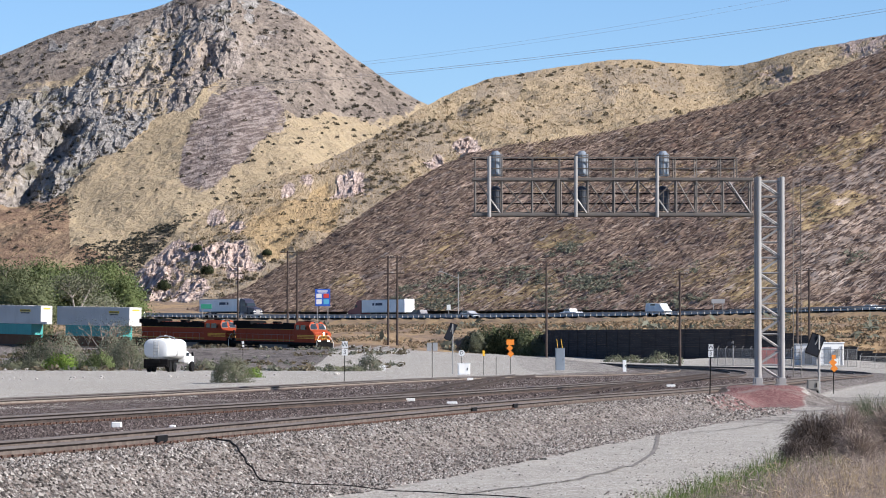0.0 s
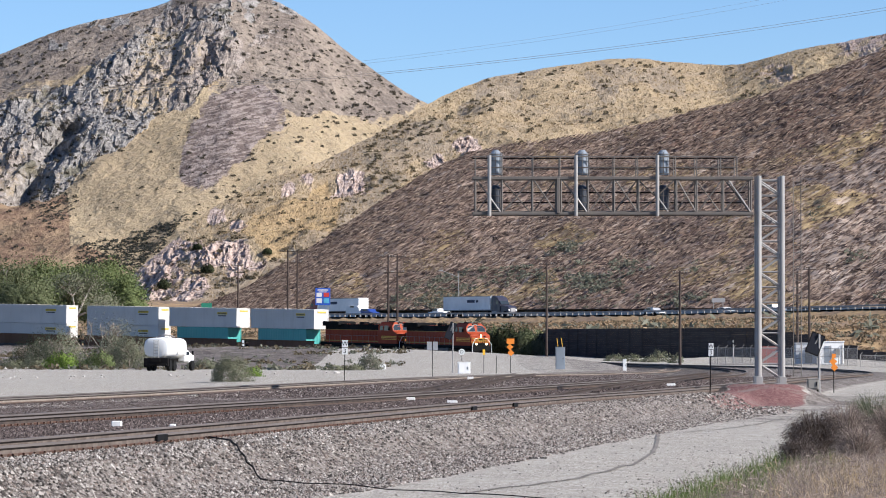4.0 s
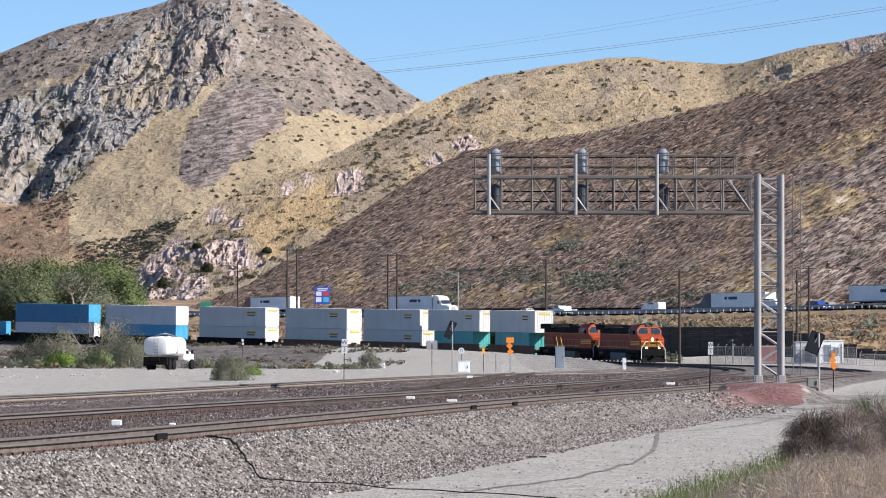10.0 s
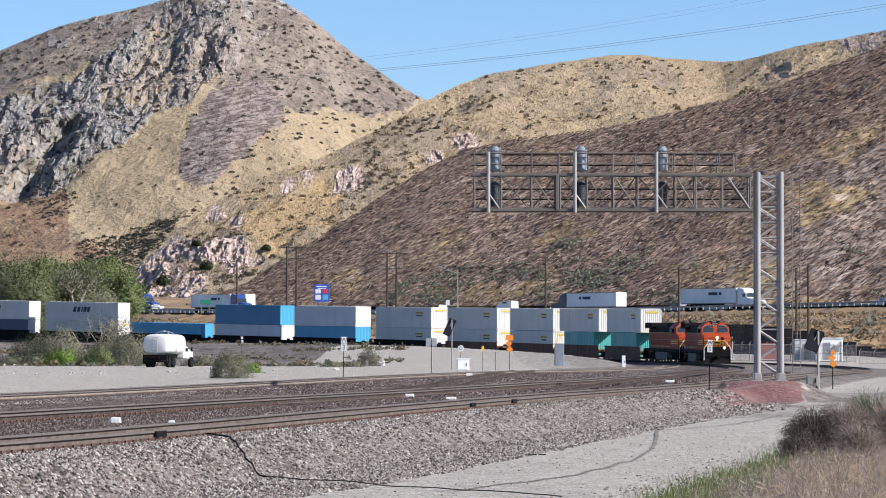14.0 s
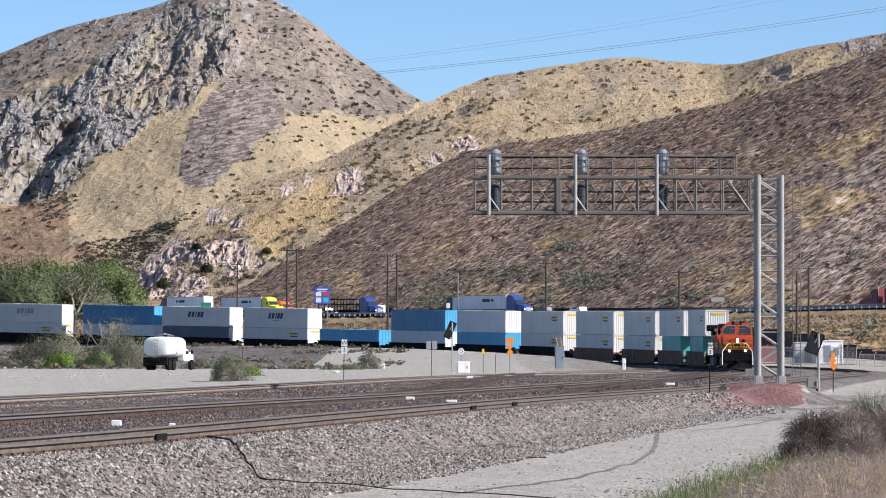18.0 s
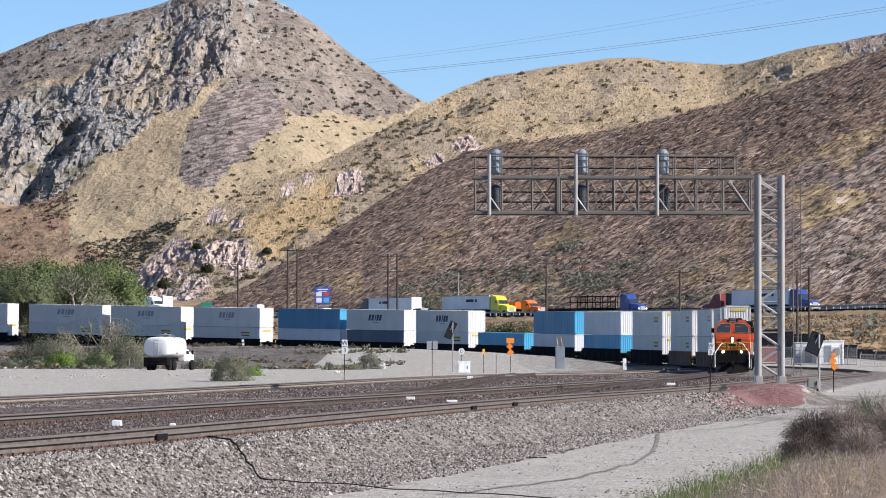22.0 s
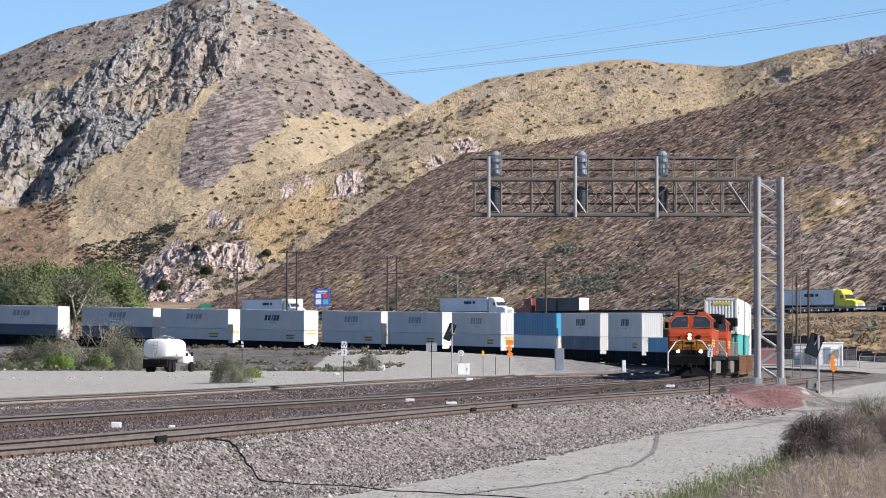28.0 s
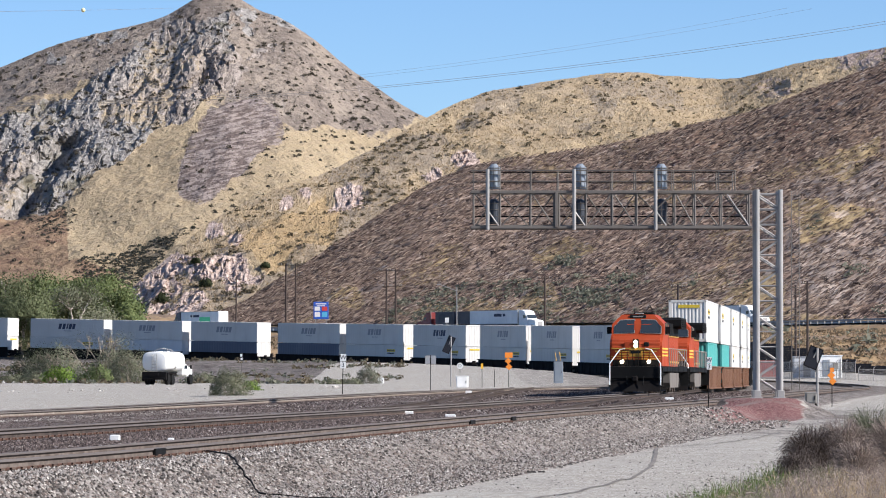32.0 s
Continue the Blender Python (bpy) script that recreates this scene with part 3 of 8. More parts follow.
def make_land():
    xs = axis_steps([(-3000, 500), (-420, 30), (-120, 3.0), (-40, 0.8), (-16, 0.4), (16, 0.4), (45, 0.9), (120, 4), (420, 30), (3000, 500)])
    ys = axis_steps([(-600, 120), (-40, 14), (40, 1.0), (58, 0.4), (110, 0.6), (240, 1.2), (460, 1.5), (660, 2.0), (1100, 8), (1500, 40), (4900, 600)])
    gx, gy = np.meshgrid(xs, ys)
    z = ground_z(gx, gy)
    v = np.stack([gx.ravel(), gy.ravel(), z], 1)
    nx, ny = len(xs), len(ys)
    i = (np.arange(ny - 1)[:, None] * nx + np.arange(nx - 1)[None, :]).ravel()
    f = np.stack([i, i + 1, i + 1 + nx, i + nx], 1)
    me = raw("ground", v, f, M_GROUND, True)
    cx, cy = v[:, 0], v[:, 1]
    da, _, sa, _ = dist_to(LINE_A, cx, cy)
    dn, _, sn, _ = dist_to(LINE_N, cx, cy)
    dt, _, _, _ = dist_to(LINE_T, cx, cy)
    dw, _, sw, _ = dist_to(WALL, cx, cy)
    d = np.minimum(np.minimum(da, dn), dt)
    stone = np.maximum(1 - ease(d, 2.4, 4.2), np.where((sn > 0) & (cy < 180), 1 - ease(dn, 3.0, 6.0 + 2.5 * ease(70 - cx * 4 - cy * 0.4, 0, 40)), 0))
    # stone between the tracks where they lie close
    _, _, st, _ = dist_to(LINE_T, cx, cy)
    stone = np.maximum(stone, np.where((sn < 0) & (st > 0) & (cy < 470), 0.80, 0))
    bank = np.where((cx < 300) & (d > 6), ease(cy, 520, 560), 0)
    bank = np.maximum(bank, ease(cy, 640, 680) * (d > 6))
    bank = np.where((sw > 0) & (cx > 8), 1.0, np.where((sw <= 0) & (sa > 0) & (cx > 8) & (cy < 600), 0.0, bank))
    bank = np.where((sa < 0) & (cy > 400) & (cy < 900) & (da < 150), 0.0, bank)
    stone = np.maximum(stone, np.where((sa < 0) & (cx < 6) & (da < 150), 0.85 * ease(cy, 405, 440), 0))
    stone = np.maximum(stone, np.where((sa < 0) & (cy > 430) & (d < 15), 0.9 - 0.25 * ease(d, 9, 15), 0))
    red = 1 - ease(np.hypot(cx - 12.7 - 0.15 * (cy - 180.0), (cy - 180.0) / 4.2), 2.5, 3.7)
    red = np.where((sn > 0) & (dn > 1.2), red, 0)
    stone = np.maximum(stone, np.where((sn > 0) & (cy < 210), 0.48 * ease(cy, 122, 150), 0))
    stone = np.maximum(stone, 1 - ease(np.hypot(cx - 14.7, (cy - 189.0) / 2), 4.0, 5.2))
    stone = np.where((sa < 0) & (cx > -15) & (cx < 8.5) & (da > 10) & (dt > 4) & (cy > 330) & (cy < 560), 0.1, stone)
    apron = (sa < 0) & (cx > 8.5) & (cy > 330) & (cy < 620)
    stone = np.where(apron, np.maximum(0.95 - 0.5 * ease(np.minimum(da, dt), 2.5, 7.0), 0.12 + 0.40 * ease(cx, 8.5, 15)), stone)
    stone = np.where((dt < 3.4) & (cy < 330), np.minimum(stone, 0.25 + 0.3 * ease(dt, 2.0, 3.4)), stone)
    stain_and_shade = np.maximum(0.45 * (1 - ease(da, 0.8, 1.4)), 0.4 * (1 - ease(dn, 0.7, 1.3))) * (cy < 420)
    stain_and_shade = np.maximum(stain_and_shade, 0.55 * ((sn < 0) & (st > 0) & (cy < 300) & (dt > 2.5)))
    stain_and_shade = np.maximum(stain_and_shade, 0.5 * ((sa < 0) & (dt > 4.5) & (dt < 40) & (cx > -34) & (cx < -7) & (cy > 432) & (cy < 580)))
    stain_and_shade = np.maximum(stain_and_shade, 0.75 * (((dn < 1.5) | (da < 1.5)) & (cy > 120) & (cy < 310)))
    # shadow of the train beside the curve, put into the ground colour
    stain_and_shade = np.maximum(stain_and_shade, 0.66 * ((sa < 0) & (cy > 330) & (cy < 660) & (da < 10)))
    col = np.stack([stone * (red < 0.4), bank, red, stain_and_shade], 1).astype(np.float32)
    me.color_attributes.new("zone", "FLOAT_COLOR", "POINT").data.foreach_set("color", col.ravel())
    tagged(new("ground", me), "pale gravel yard and dry valley floor beside the tracks", "ground", "", "structure")


make_land()


def facets(x, y, size, seed):
    """Broken rock: tilted blocks of about that size with steps between them, about -1 to 1."""
    rng = np.random.RandomState(seed)
    tab = rng.uniform(-1, 1, (64, 64, 5))
    gx, gy = np.floor(x / size).astype(int), np.floor(y / size).astype(int)
    best, out = np.full(x.shape, 1e9), np.zeros_like(x, dtype=float)
    for i in (-1, 0, 1):
        for j in (-1, 0, 1):
            t = tab[(gx + i) % 64, (gy + j) % 64]
            dx = x / size - (gx + i + 0.5 + 0.45 * t[..., 0])
            dy = y / size - (gy + j + 0.5 + 0.45 * t[..., 1])
            d = dx * dx + dy * dy
            near = d < best
            best = np.where(near, d, best)
            out = np.where(near, 0.55 * t[..., 2] + 0.9 * (t[..., 3] * dx + t[..., 4] * dy), out)
    return out


def inside(x, z, pts, scale, amp, seed):
    """1 within a ragged outline drawn on a slope (across, height)."""
    xw, zw = x + amp * fbm(x, z, scale, 5, seed, 0.6), z + amp * fbm(x, z, scale, 5, seed + 1, 0.6)
    hit = np.zeros(x.shape, bool)
    for (xa, za), (xb, zb) in zip(pts, pts[1:] + pts[:1]):
        if za != zb:
            hit ^= ((za > zw) != (zb > zw)) & (xw < (xb - xa) * (zw - za) / (zb - za) + xa)
    return hit.astype(float)


def mottled(x, z, pts, scale, amp, seed):
    """Like inside(), with a ragged border that fades."""
    return sum(inside(x, z, pts, scale * k, amp * k, seed + 7 * q) for q, k in enumerate((0.5, 0.9, 1.4, 2.0))) / 4


def make_hill(name, ridge, toe, material, label, rough, seed, power=1.0, nu=420, nv=150, back=0.6, gully=0.0, gully_w=60.0, crag=None, cleft=None, zones=None):
    """A hillside drawn from a toe line up to a ridge line and over its back, with gullies and broken relief."""
    r, t = spline(ridge, 8.0), spline(toe, 8.0)
    u = np.linspace(0, 1, nu)

    def even(p):
        s = np.concatenate([[0], np.cumsum(np.linalg.norm(np.diff(p, axis=0), axis=1))])
        return np.stack([np.interp(u * s[-1], s, p[:, k]) for k in range(3)], 1)

    r, t = even(r), even(t)
    rows = []
    for v in np.linspace(0, 1, nv):
        p = t + (r - t) * v
        p[:, 2] = t[:, 2] + (r[:, 2] - t[:, 2]) * v ** power
        rows.append(p)
    for v in np.linspace(0.04, 1, 12):
        p = r + (r - t) * v * back
        p[:, 2] = r[:, 2] - (r[:, 2] - t[:, 2]) * v * 0.9
        rows.append(p)
    g = np.array(rows)
    x, y = g[..., 0].ravel(), g[..., 1].ravel()
    vv = np.repeat(np.concatenate([np.linspace(0, 1, nv), np.ones(12)]), nu)
    keep = np.minimum(1, vv * 6) * (1 - 0.65 * ease(vv, 0.86, 1.0))
    z = g[..., 2].ravel()
    col = zones(x, z)
    lift = rough * fbm(x, y, rough * 9, 6, seed, 0.55)
    uu = np.tile(u, len(rows)) * np.linalg.norm(np.diff(r, axis=0), axis=1).sum()
    lift = lift - gully * np.abs(fbm(uu + 12 * fbm(x, y, 50, 2, seed + 3), vv * 30, gully_w, 3, seed + 9)) * np.sin(np.pi * np.clip(vv, 0, 1)) ** 0.6
    if crag is not None:
        a, size = crag(x, z)
        lx, lz = x - 0.55 * z, 0.8 * (z + 0.45 * x)
        n1 = 1 - np.abs(fbm(1.2 * lx, 0.6 * lz, size * 2.6, 4, seed + 5)) * 2
        jut = a * (0.8 * n1 + 0.85 * facets(lx, lz * 0.75, size, seed) + 0.55 * facets(lx + 0.3 * lz, lz, size * 0.42, seed + 1) + 0.22 * facets(x, z, size * 0.19, seed + 2))
        lift = lift + 0.25 * jut
        y = y - 0.8 * jut * keep
    if cleft is not None:
        y = y + cleft(x, z)
    z = z + lift * keep
    v3 = np.stack([x, y, z], 1)
    n = len(rows)
    i = (np.arange(n - 1)[:, None] * nu + np.arange(nu - 1)[None, :]).ravel()
    f = np.stack([i, i + 1, i + 1 + nu, i + nu], 1)
    me = raw(name, v3, f, material, crag is None)
    me.color_attributes.new("zone", "FLOAT_COLOR", "POINT").data.foreach_set("color", np.stack(col, 1).astype(np.float32).ravel())
    ob = tagged(new(name, me), label, "hill", "", "structure")
    return ob, g, (x.reshape(g.shape[:2]), y.reshape(g.shape[:2]), z.reshape(g.shape[:2])), [c.reshape(g.shape[:2]) for c in col]


def rock_spots(spots):
    """Strength of rock outcrops: soft discs round places on the slope (x, z, reach, height of the crags)."""
    def f(x, z):
        out = np.zeros_like(x)
        for cx, cz, r, a in spots:
            q = np.hypot((x - cx), (z - cz) * 1.1) / r
            out = np.maximum(out, a * (1 - ease(q + 0.5 * fbm(x, z, 7, 4, 71), 0.45, 1.0)))
        return out
    return f


GOLD_ROCK = rock_spots([(-92, 28, 15, 2.6), (-97, 24, 11, 2.6), (-84, 37, 10, 2.4), (-66, 30, 10, 2.8), (-73, 34, 7, 2.4), (-60, 30, 7, 2.2),
                        (-80, 22, 10, 1.8), (9, 74, 6.5, 3.2), (-3, 69, 4.5, 2.4), (-31, 57, 6, 1.6), (-46, 60, 6, 1.3), (-37, 54, 4, 1.2), (-52, 57, 4, 1.2), (-26, 55, 4, 1.3),
                        (122, 105, 8, 0.9), (155, 112, 10, 1.0), (-77, 47, 5, 1.4), (-68, 43, 5, 1.2)])


def golden_zones(x, z):
    """Rock, orange straw, grey scrub."""
    rock = np.clip(GOLD_ROCK(x, z) / 1.6, 0, 1)
    orange = inside(x, z, [(-72, 44), (-42, 58), (-30, 48), (-40, 34), (-59, 34)], 16, 6, 51)
    return rock, orange, (fbm(x, z, 26, 4, 52) > 0.25) * 0.8, 0 * x


def golden_crag(x, z):
    return GOLD_ROCK(x, z) + 0.05, 4.2


def burnt_zones(x, z):
    """Straw, chocolate soil, pale grey, red soil."""
    straw = np.zeros_like(x)
    for pts in ([(76, 38), (84, 39), (93, 37), (88, 33), (80, 28), (75, 28)], [(55, 15), (68, 21), (66, 13), (54, 12)], [(-13, 14), (11, 16), (23, 19), (26, 13), (2, 11)],
                [(-27, 19), (-20, 20), (-16, 15), (-26, 14)], [(20, 27), (32, 32), (35, 29), (24, 23)], [(86, 48), (104, 56), (100, 50), (90, 44)]):
        straw = np.maximum(straw, inside(x, z, pts, 8, 2.2, 53))
    straw = np.maximum(straw, 0.62 * (fbm(x - 0.8 * z, 2.2 * z, 20, 4, 54) > 0.42))
    choc = inside(x, z, [(48, 66), (71, 70), (94, 76), (118, 86), (112, 58), (82, 44), (66, 46), (48, 53)], 16, 4, 55)
    pale = inside(x, z, [(82, 46), (102, 50), (98, 37), (83, 37), (76, 39)], 10, 3, 57)
    pale = np.maximum(pale, 0.7 * inside(x, z, [(70, 30), (98, 36), (92, 14), (72, 14)], 14, 4, 58))
    return straw, choc, pale, inside(x, z, [(86, 66), (91, 66), (84, 44), (79, 45)], 7, 1.5, 59)


CRAGS = [(-283, 154), (-252, 164), (-227, 172), (-209, 185), (-189, 204), (-177, 215), (-157, 221), (-132, 222), (-127, 197), (-130, 172),
         (-140, 161), (-166, 144), (-189, 126), (-213, 103), (-229, 96), (-240, 94), (-268, 104)]
BARE_FAN = [(-139, 158), (-117, 165), (-97, 158), (-92, 141), (-110, 120), (-120, 109), (-135, 94), (-153, 100), (-153, 120), (-148, 141)]
BROWN_FOOT = [(-264, 91), (-235, 93), (-216, 97), (-207, 61), (-179, 56), (-176, 38), (-251, 38)]
GREY_SCRUB = [(-242, 92), (-214, 99), (-209, 78), (-223, 68)]
# scrub slope lying in shade; the brush's dark colour carries that shade
SHADED_SCRUB = [(-203, 58), (-150, 76), (-138, 80), (-160, 55), (-170, 36), (-190, 36)]
UPPER = [(-390, 250), (100, 250), (60, 130), (-8, 154), (-29, 150), (-63, 147), (-89, 147), (-114, 163), (-140, 161), (-132, 188), (-177, 215), (-209, 185), (-252, 164), (-390, 140)]


def mountain_zones(x, z):
    """Rock, bare fan, upper scrub, brown foot."""
    rock = inside(x, z, CRAGS, 30, 7, 41)
    upper = mottled(x, z, UPPER, 30, 13, 45)
    small = (fbm(x, z, 16, 4, 47) > 0.55) * ease(z, 140, 175)
    rock = np.maximum(rock * (0.55 + 0.45 * (fbm(x, z, 22, 4, 48) > -0.35)), 0.75 * small)
    return rock, 0.85 * mottled(x, z, BARE_FAN, 16, 5, 43), upper, mottled(x, z, BROWN_FOOT, 14, 2.0, 44)


def mountain_crag(x, z):
    rock, fan, upper, _ = mountain_zones(x, z)
    soft = 0.5 * rock + 0.5 * inside(x, z, CRAGS, 30, 4, 41)
    return 3.9 * soft + 0.35 * upper + 0.10, 12.0


def mountain_cleft(x, z):
    """A dark ravine in the crags."""
    out = np.zeros_like(x)
    for cx, cz, lean, w, deep, z0, z1 in ((-238, 112, 0.55, 8.0, 26, 90, 142), (-193.45, 166.16, 0.9, 5.0, 11, 155.78, 176.88), (-245.87, 122.93, 0.9, 5.0, 11, 114.24, 130.33),
                                          (-146.74, 183.77, 0.35, 5.0, 12, 175.41, 192.12), (-181.44, 159.02, 0.2, 3.5, 6, 154.16, 164.87), (-246.63, 162.37, 0.9, 4.0, 7, 154.09, 172.32)):
        c = cx + (z - cz) * lean + 4.0 * fbm(x, z, 14, 3, 61)
        out += deep * np.exp(-((x - c) / w) ** 2) * ease(z, z0 - 4, z0 + 6) * (1 - ease(z, z1 - 8, z1 + 6))
    return out


HILL_B = make_hill("burnt_hill",
                   [(-60.73, 1075.00, 11.25), (-47.06, 1085.00, 17.64), (-34.03, 1100.00, 29.71), (-19.10, 1115.00, 40.87), (0.94, 1130.00, 54.20), (14.98, 1130.00, 58.26), (33.56, 1125.00, 60.49),
                    (50.43, 1120.00, 63.01), (66.85, 1110.00, 66.76), (82.96, 1100.00, 69.51), (96.81, 1085.00, 74.28), (115.90, 1070.00, 80.66), (164.20, 1065.00, 96.40)],
                   [(-70.19, 1050.00, 11.60), (-49.27, 980.00, 11.34), (-10.62, 915.00, 10.95), (25.36, 850.00, 10.52), (57.02, 800.00, 10.22), (84.47, 780.00, 10.32), (125.00, 772.00, 11.20)],
                   M_BURNT, "burnt hillside with dark soil and thin dry brush", 1.0, 11, 0.95, 560, 200, 0.5, 1.1, 30.0, zones=burnt_zones)
HILL_C = make_hill("golden_hill",
                   [(-107.28, 1330.00, 13.54), (-102.55, 1345.00, 25.75), (-92.80, 1360.00, 36.35), (-82.42, 1375.00, 46.61), (-66.52, 1400.00, 57.48), (-44.24, 1430.00, 68.16), (-25.01, 1460.00, 78.63), (-6.01, 1500.00, 92.97),
                    (9.66, 1520.00, 100.90), (24.67, 1540.00, 106.46), (46.24, 1550.00, 110.57), (74.55, 1560.00, 113.86), (98.25, 1560.00, 111.27), (112.61, 1550.00, 111.43), (130.18, 1530.00, 113.81), (162.43, 1500.00, 118.24), (215.80, 1400.00, 120.52)],
                   [(-97.45, 1240.00, 10.16), (-82.23, 1230.00, 10.94), (-61.59, 1225.00, 11.75), (-38.36, 1240.00, 16.16), (-14.73, 1270.00, 27.04), (11.85, 1300.00, 38.41), (39.68, 1330.00, 46.61), (67.74, 1340.00, 52.50),
                    (95.50, 1340.00, 56.20), (141.86, 1310.00, 60.41), (189.60, 1230.00, 60.21)],
                   M_GOLD, "grassy hill of cured golden grass with pink rock outcrops", 2.2, 23, 1.0, 700, 260, 0.5, 2.4, 70.0, golden_crag, None, golden_zones)
HILL_A = make_hill("rocky_mountain",
                   [(-374.92, 2600.00, 157.82), (-303.09, 2600.00, 183.67), (-260.00, 2600.00, 200.19), (-234.86, 2600.00, 209.53), (-202.54, 2600.00, 216.35), (-177.40, 2600.00, 223.17), (-161.24, 2600.00, 232.51), (-152.27, 2600.00, 236.82), (-137.90, 2600.00, 237.18), (-127.13, 2600.00, 235.38), (-118.15, 2600.00, 229.64), (-94.44, 2590.00, 218.03),
                    (-58.44, 2580.00, 190.11), (-29.82, 2570.00, 169.50), (-8.49, 2560.00, 156.12), (40.70, 2540.00, 128.95), (109.99, 2520.00, 104.28)],
                   [(-329.39, 2200.00, 25.91), (-238.23, 2200.00, 27.43), (-192.65, 2200.00, 28.04), (-147.07, 2200.00, 28.64), (-86.30, 2200.00, 30.47), (4.91, 2220.00, 33.80), (98.20, 2250.00, 37.34)],
                   M_MOUNT, "steep rocky desert mountain with dry grass and brush", 3.2, 37, 1.0, 700, 290, 0.5, 6.0, 120.0, mountain_crag, mountain_cleft, mountain_zones)


# ---- railway ----


def make_rail_mat(name, a, b):
    k = Mat(name, 0.75, 0.0, 0.08)
    n = k.noise(3.0, 5, 0.65)
    k.color(k.mix(k.grey(n, 0.35, 0.7), a, b))
    return k.m


M_RAIL = make_rail_mat("rail_steel", (0.088, 0.07, 0.059), (0.16, 0.132, 0.112))
M_RAILDARK = make_rail_mat("dark_rail_steel", (0.038, 0.031, 0.028), (0.085, 0.066, 0.055))
M_RAILMID = make_rail_mat("grey_rail_steel", (0.17, 0.142, 0.118), (0.28, 0.24, 0.20))
M_RAILSHADE = make_rail_mat("under_head_shade", (0.018, 0.015, 0.013), (0.035, 0.028, 0.024))
M_RAILFOOT = make_rail_mat("rusty_rail_foot", (0.075, 0.052, 0.04), (0.125, 0.09, 0.07))
M_RAILTOP = paint("worn_rail_head", (0.115, 0.10, 0.092), 0.7, (0.06, 0.05, 0.045), 0.5, 0.7, 0.0, spec=0.12)
M_CLIP = paint("rusty_clip", (0.13, 0.072, 0.05), 0.85, (0.05, 0.03, 0.024), 0.6, 4)
M_TIE = paint("concrete_tie", (0.085, 0.072, 0.064), 0.9, (0.06, 0.05, 0.042), 0.5, 2)

RAIL_SHAPE = [(-0.075, -0.18), (0.075, -0.18), (0.072, -0.165), (0.012, -0.140), (0.010, -0.078), (0.036, -0.042), (0.036, -0.006),
              (0.026, 0.0), (-0.026, 0.0), (-0.036, -0.006), (-0.036, -0.042), (-0.010, -0.078), (-0.012, -0.140), (-0.072, -0.165)]


def sweep(line, off, shape, s0, s1, step):
    ss = np.arange(s0, s1, step)
    d = np.gradient(line.p[:, :2], axis=0)
    d /= np.linalg.norm(d, axis=1)[:, None]
    cx, cy, cz = (np.interp(ss, line.s, line.p[:, k]) for k in range(3))
    wx, wy = np.interp(ss, line.s, d[:, 0]), np.interp(ss, line.s, d[:, 1])
    v, f, n = [], [], len(shape)
    for px, pz in shape:
        v.append(np.stack([cx - wy * (off + px), cy + wx * (off + px), cz + pz], 1))
    v = np.stack(v, 1).reshape(-1, 3)
    for i in range(len(ss) - 1):
        for j in range(n):
            k = (j + 1) % n
            f.append((i * n + j, i * n + k, (i + 1) * n + k, (i + 1) * n + j))
    return v, f


def make_track(line, label, s0, s1, near0, near1, steel=None):
    """One track: two rails, ties and the clips that hold the rails."""
    track = tagged(group_empty("railway_track"), label, "railway track", "tracks of the main line", "structure")
    for side in (-0.7525, 0.7525):
        v, f = sweep(line, side, RAIL_SHAPE, s0, s1, 2.5)
        me = raw("rail", v, f, steel or M_RAIL)
        me.materials.append(M_RAILTOP)
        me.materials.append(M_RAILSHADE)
        me.materials.append(M_RAILFOOT)
        # head bright, its underside and the fillets painted dark for shade, the foot rusty
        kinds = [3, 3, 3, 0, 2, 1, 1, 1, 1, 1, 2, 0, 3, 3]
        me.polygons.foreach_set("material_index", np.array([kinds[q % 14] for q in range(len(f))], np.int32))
        part_at("rail", me, track)
    # ties every 0.61 m, nearest ones as parts
    tie = mesh_of("tie", bm_box(((0, 0, -0.306), (0.26, 2.55, 0.21)), bevel=0.02), M_TIE)
    far_v, far_f = [], []
    clip_v, clip_f = [], []
    ss = np.arange(near0, near1, 0.61)
    parts = 0
    for k, s in enumerate(ss):
        c, w = line.at(s), line.way(s)
        ang = math.atan2(w.y, w.x)
        if parts < 90 and c.y < 150:
            part_at("tie", tie, track, Matrix.Translation(c) @ Matrix.Rotation(ang, 4, "Z"))
            parts += 1
        else:
            ca, sa = math.cos(ang), math.sin(ang)
            b = len(far_v)
            for x in (-0.13, 0.13):
                for y in (-1.27, 1.27):
                    for z in (-0.39, -0.203):
                        far_v.append((c.x + ca * x - sa * y, c.y + sa * x + ca * y, c.z + z))
            far_f += [tuple(b + i for i in q) for q in ((0, 1, 3, 2), (4, 6, 7, 5), (0, 4, 5, 1), (2, 3, 7, 6), (1, 5, 7, 3))]
        if c.y < 130:
            ca, sa = math.cos(ang), math.sin(ang)
            for y in (-0.86, -0.64, 0.64, 0.86):
                b = len(clip_v)
                for x, z in ((-0.10, -0.19), (-0.08, -0.145), (0.0, -0.13), (0.08, -0.145), (0.10, -0.19), (0.06, -0.19), (0.05, -0.16), (-0.05, -0.16), (-0.06, -0.19)):
                    for dy in (-0.035, 0.035):
                        yy = y + dy
                        clip_v.append((c.x + ca * x - sa * yy, c.y + sa * x + ca * yy, c.z + z))
                for i in range(9):
                    j = (i + 1) % 9
                    clip_f.append((b + 2 * i, b + 2 * j, b + 2 * j + 1, b + 2 * i + 1))
                clip_f.append(tuple(b + 2 * i for i in (0, 1, 7, 8)))
                clip_f.append(tuple(b + 2 * i + 1 for i in (0, 1, 7, 8)))
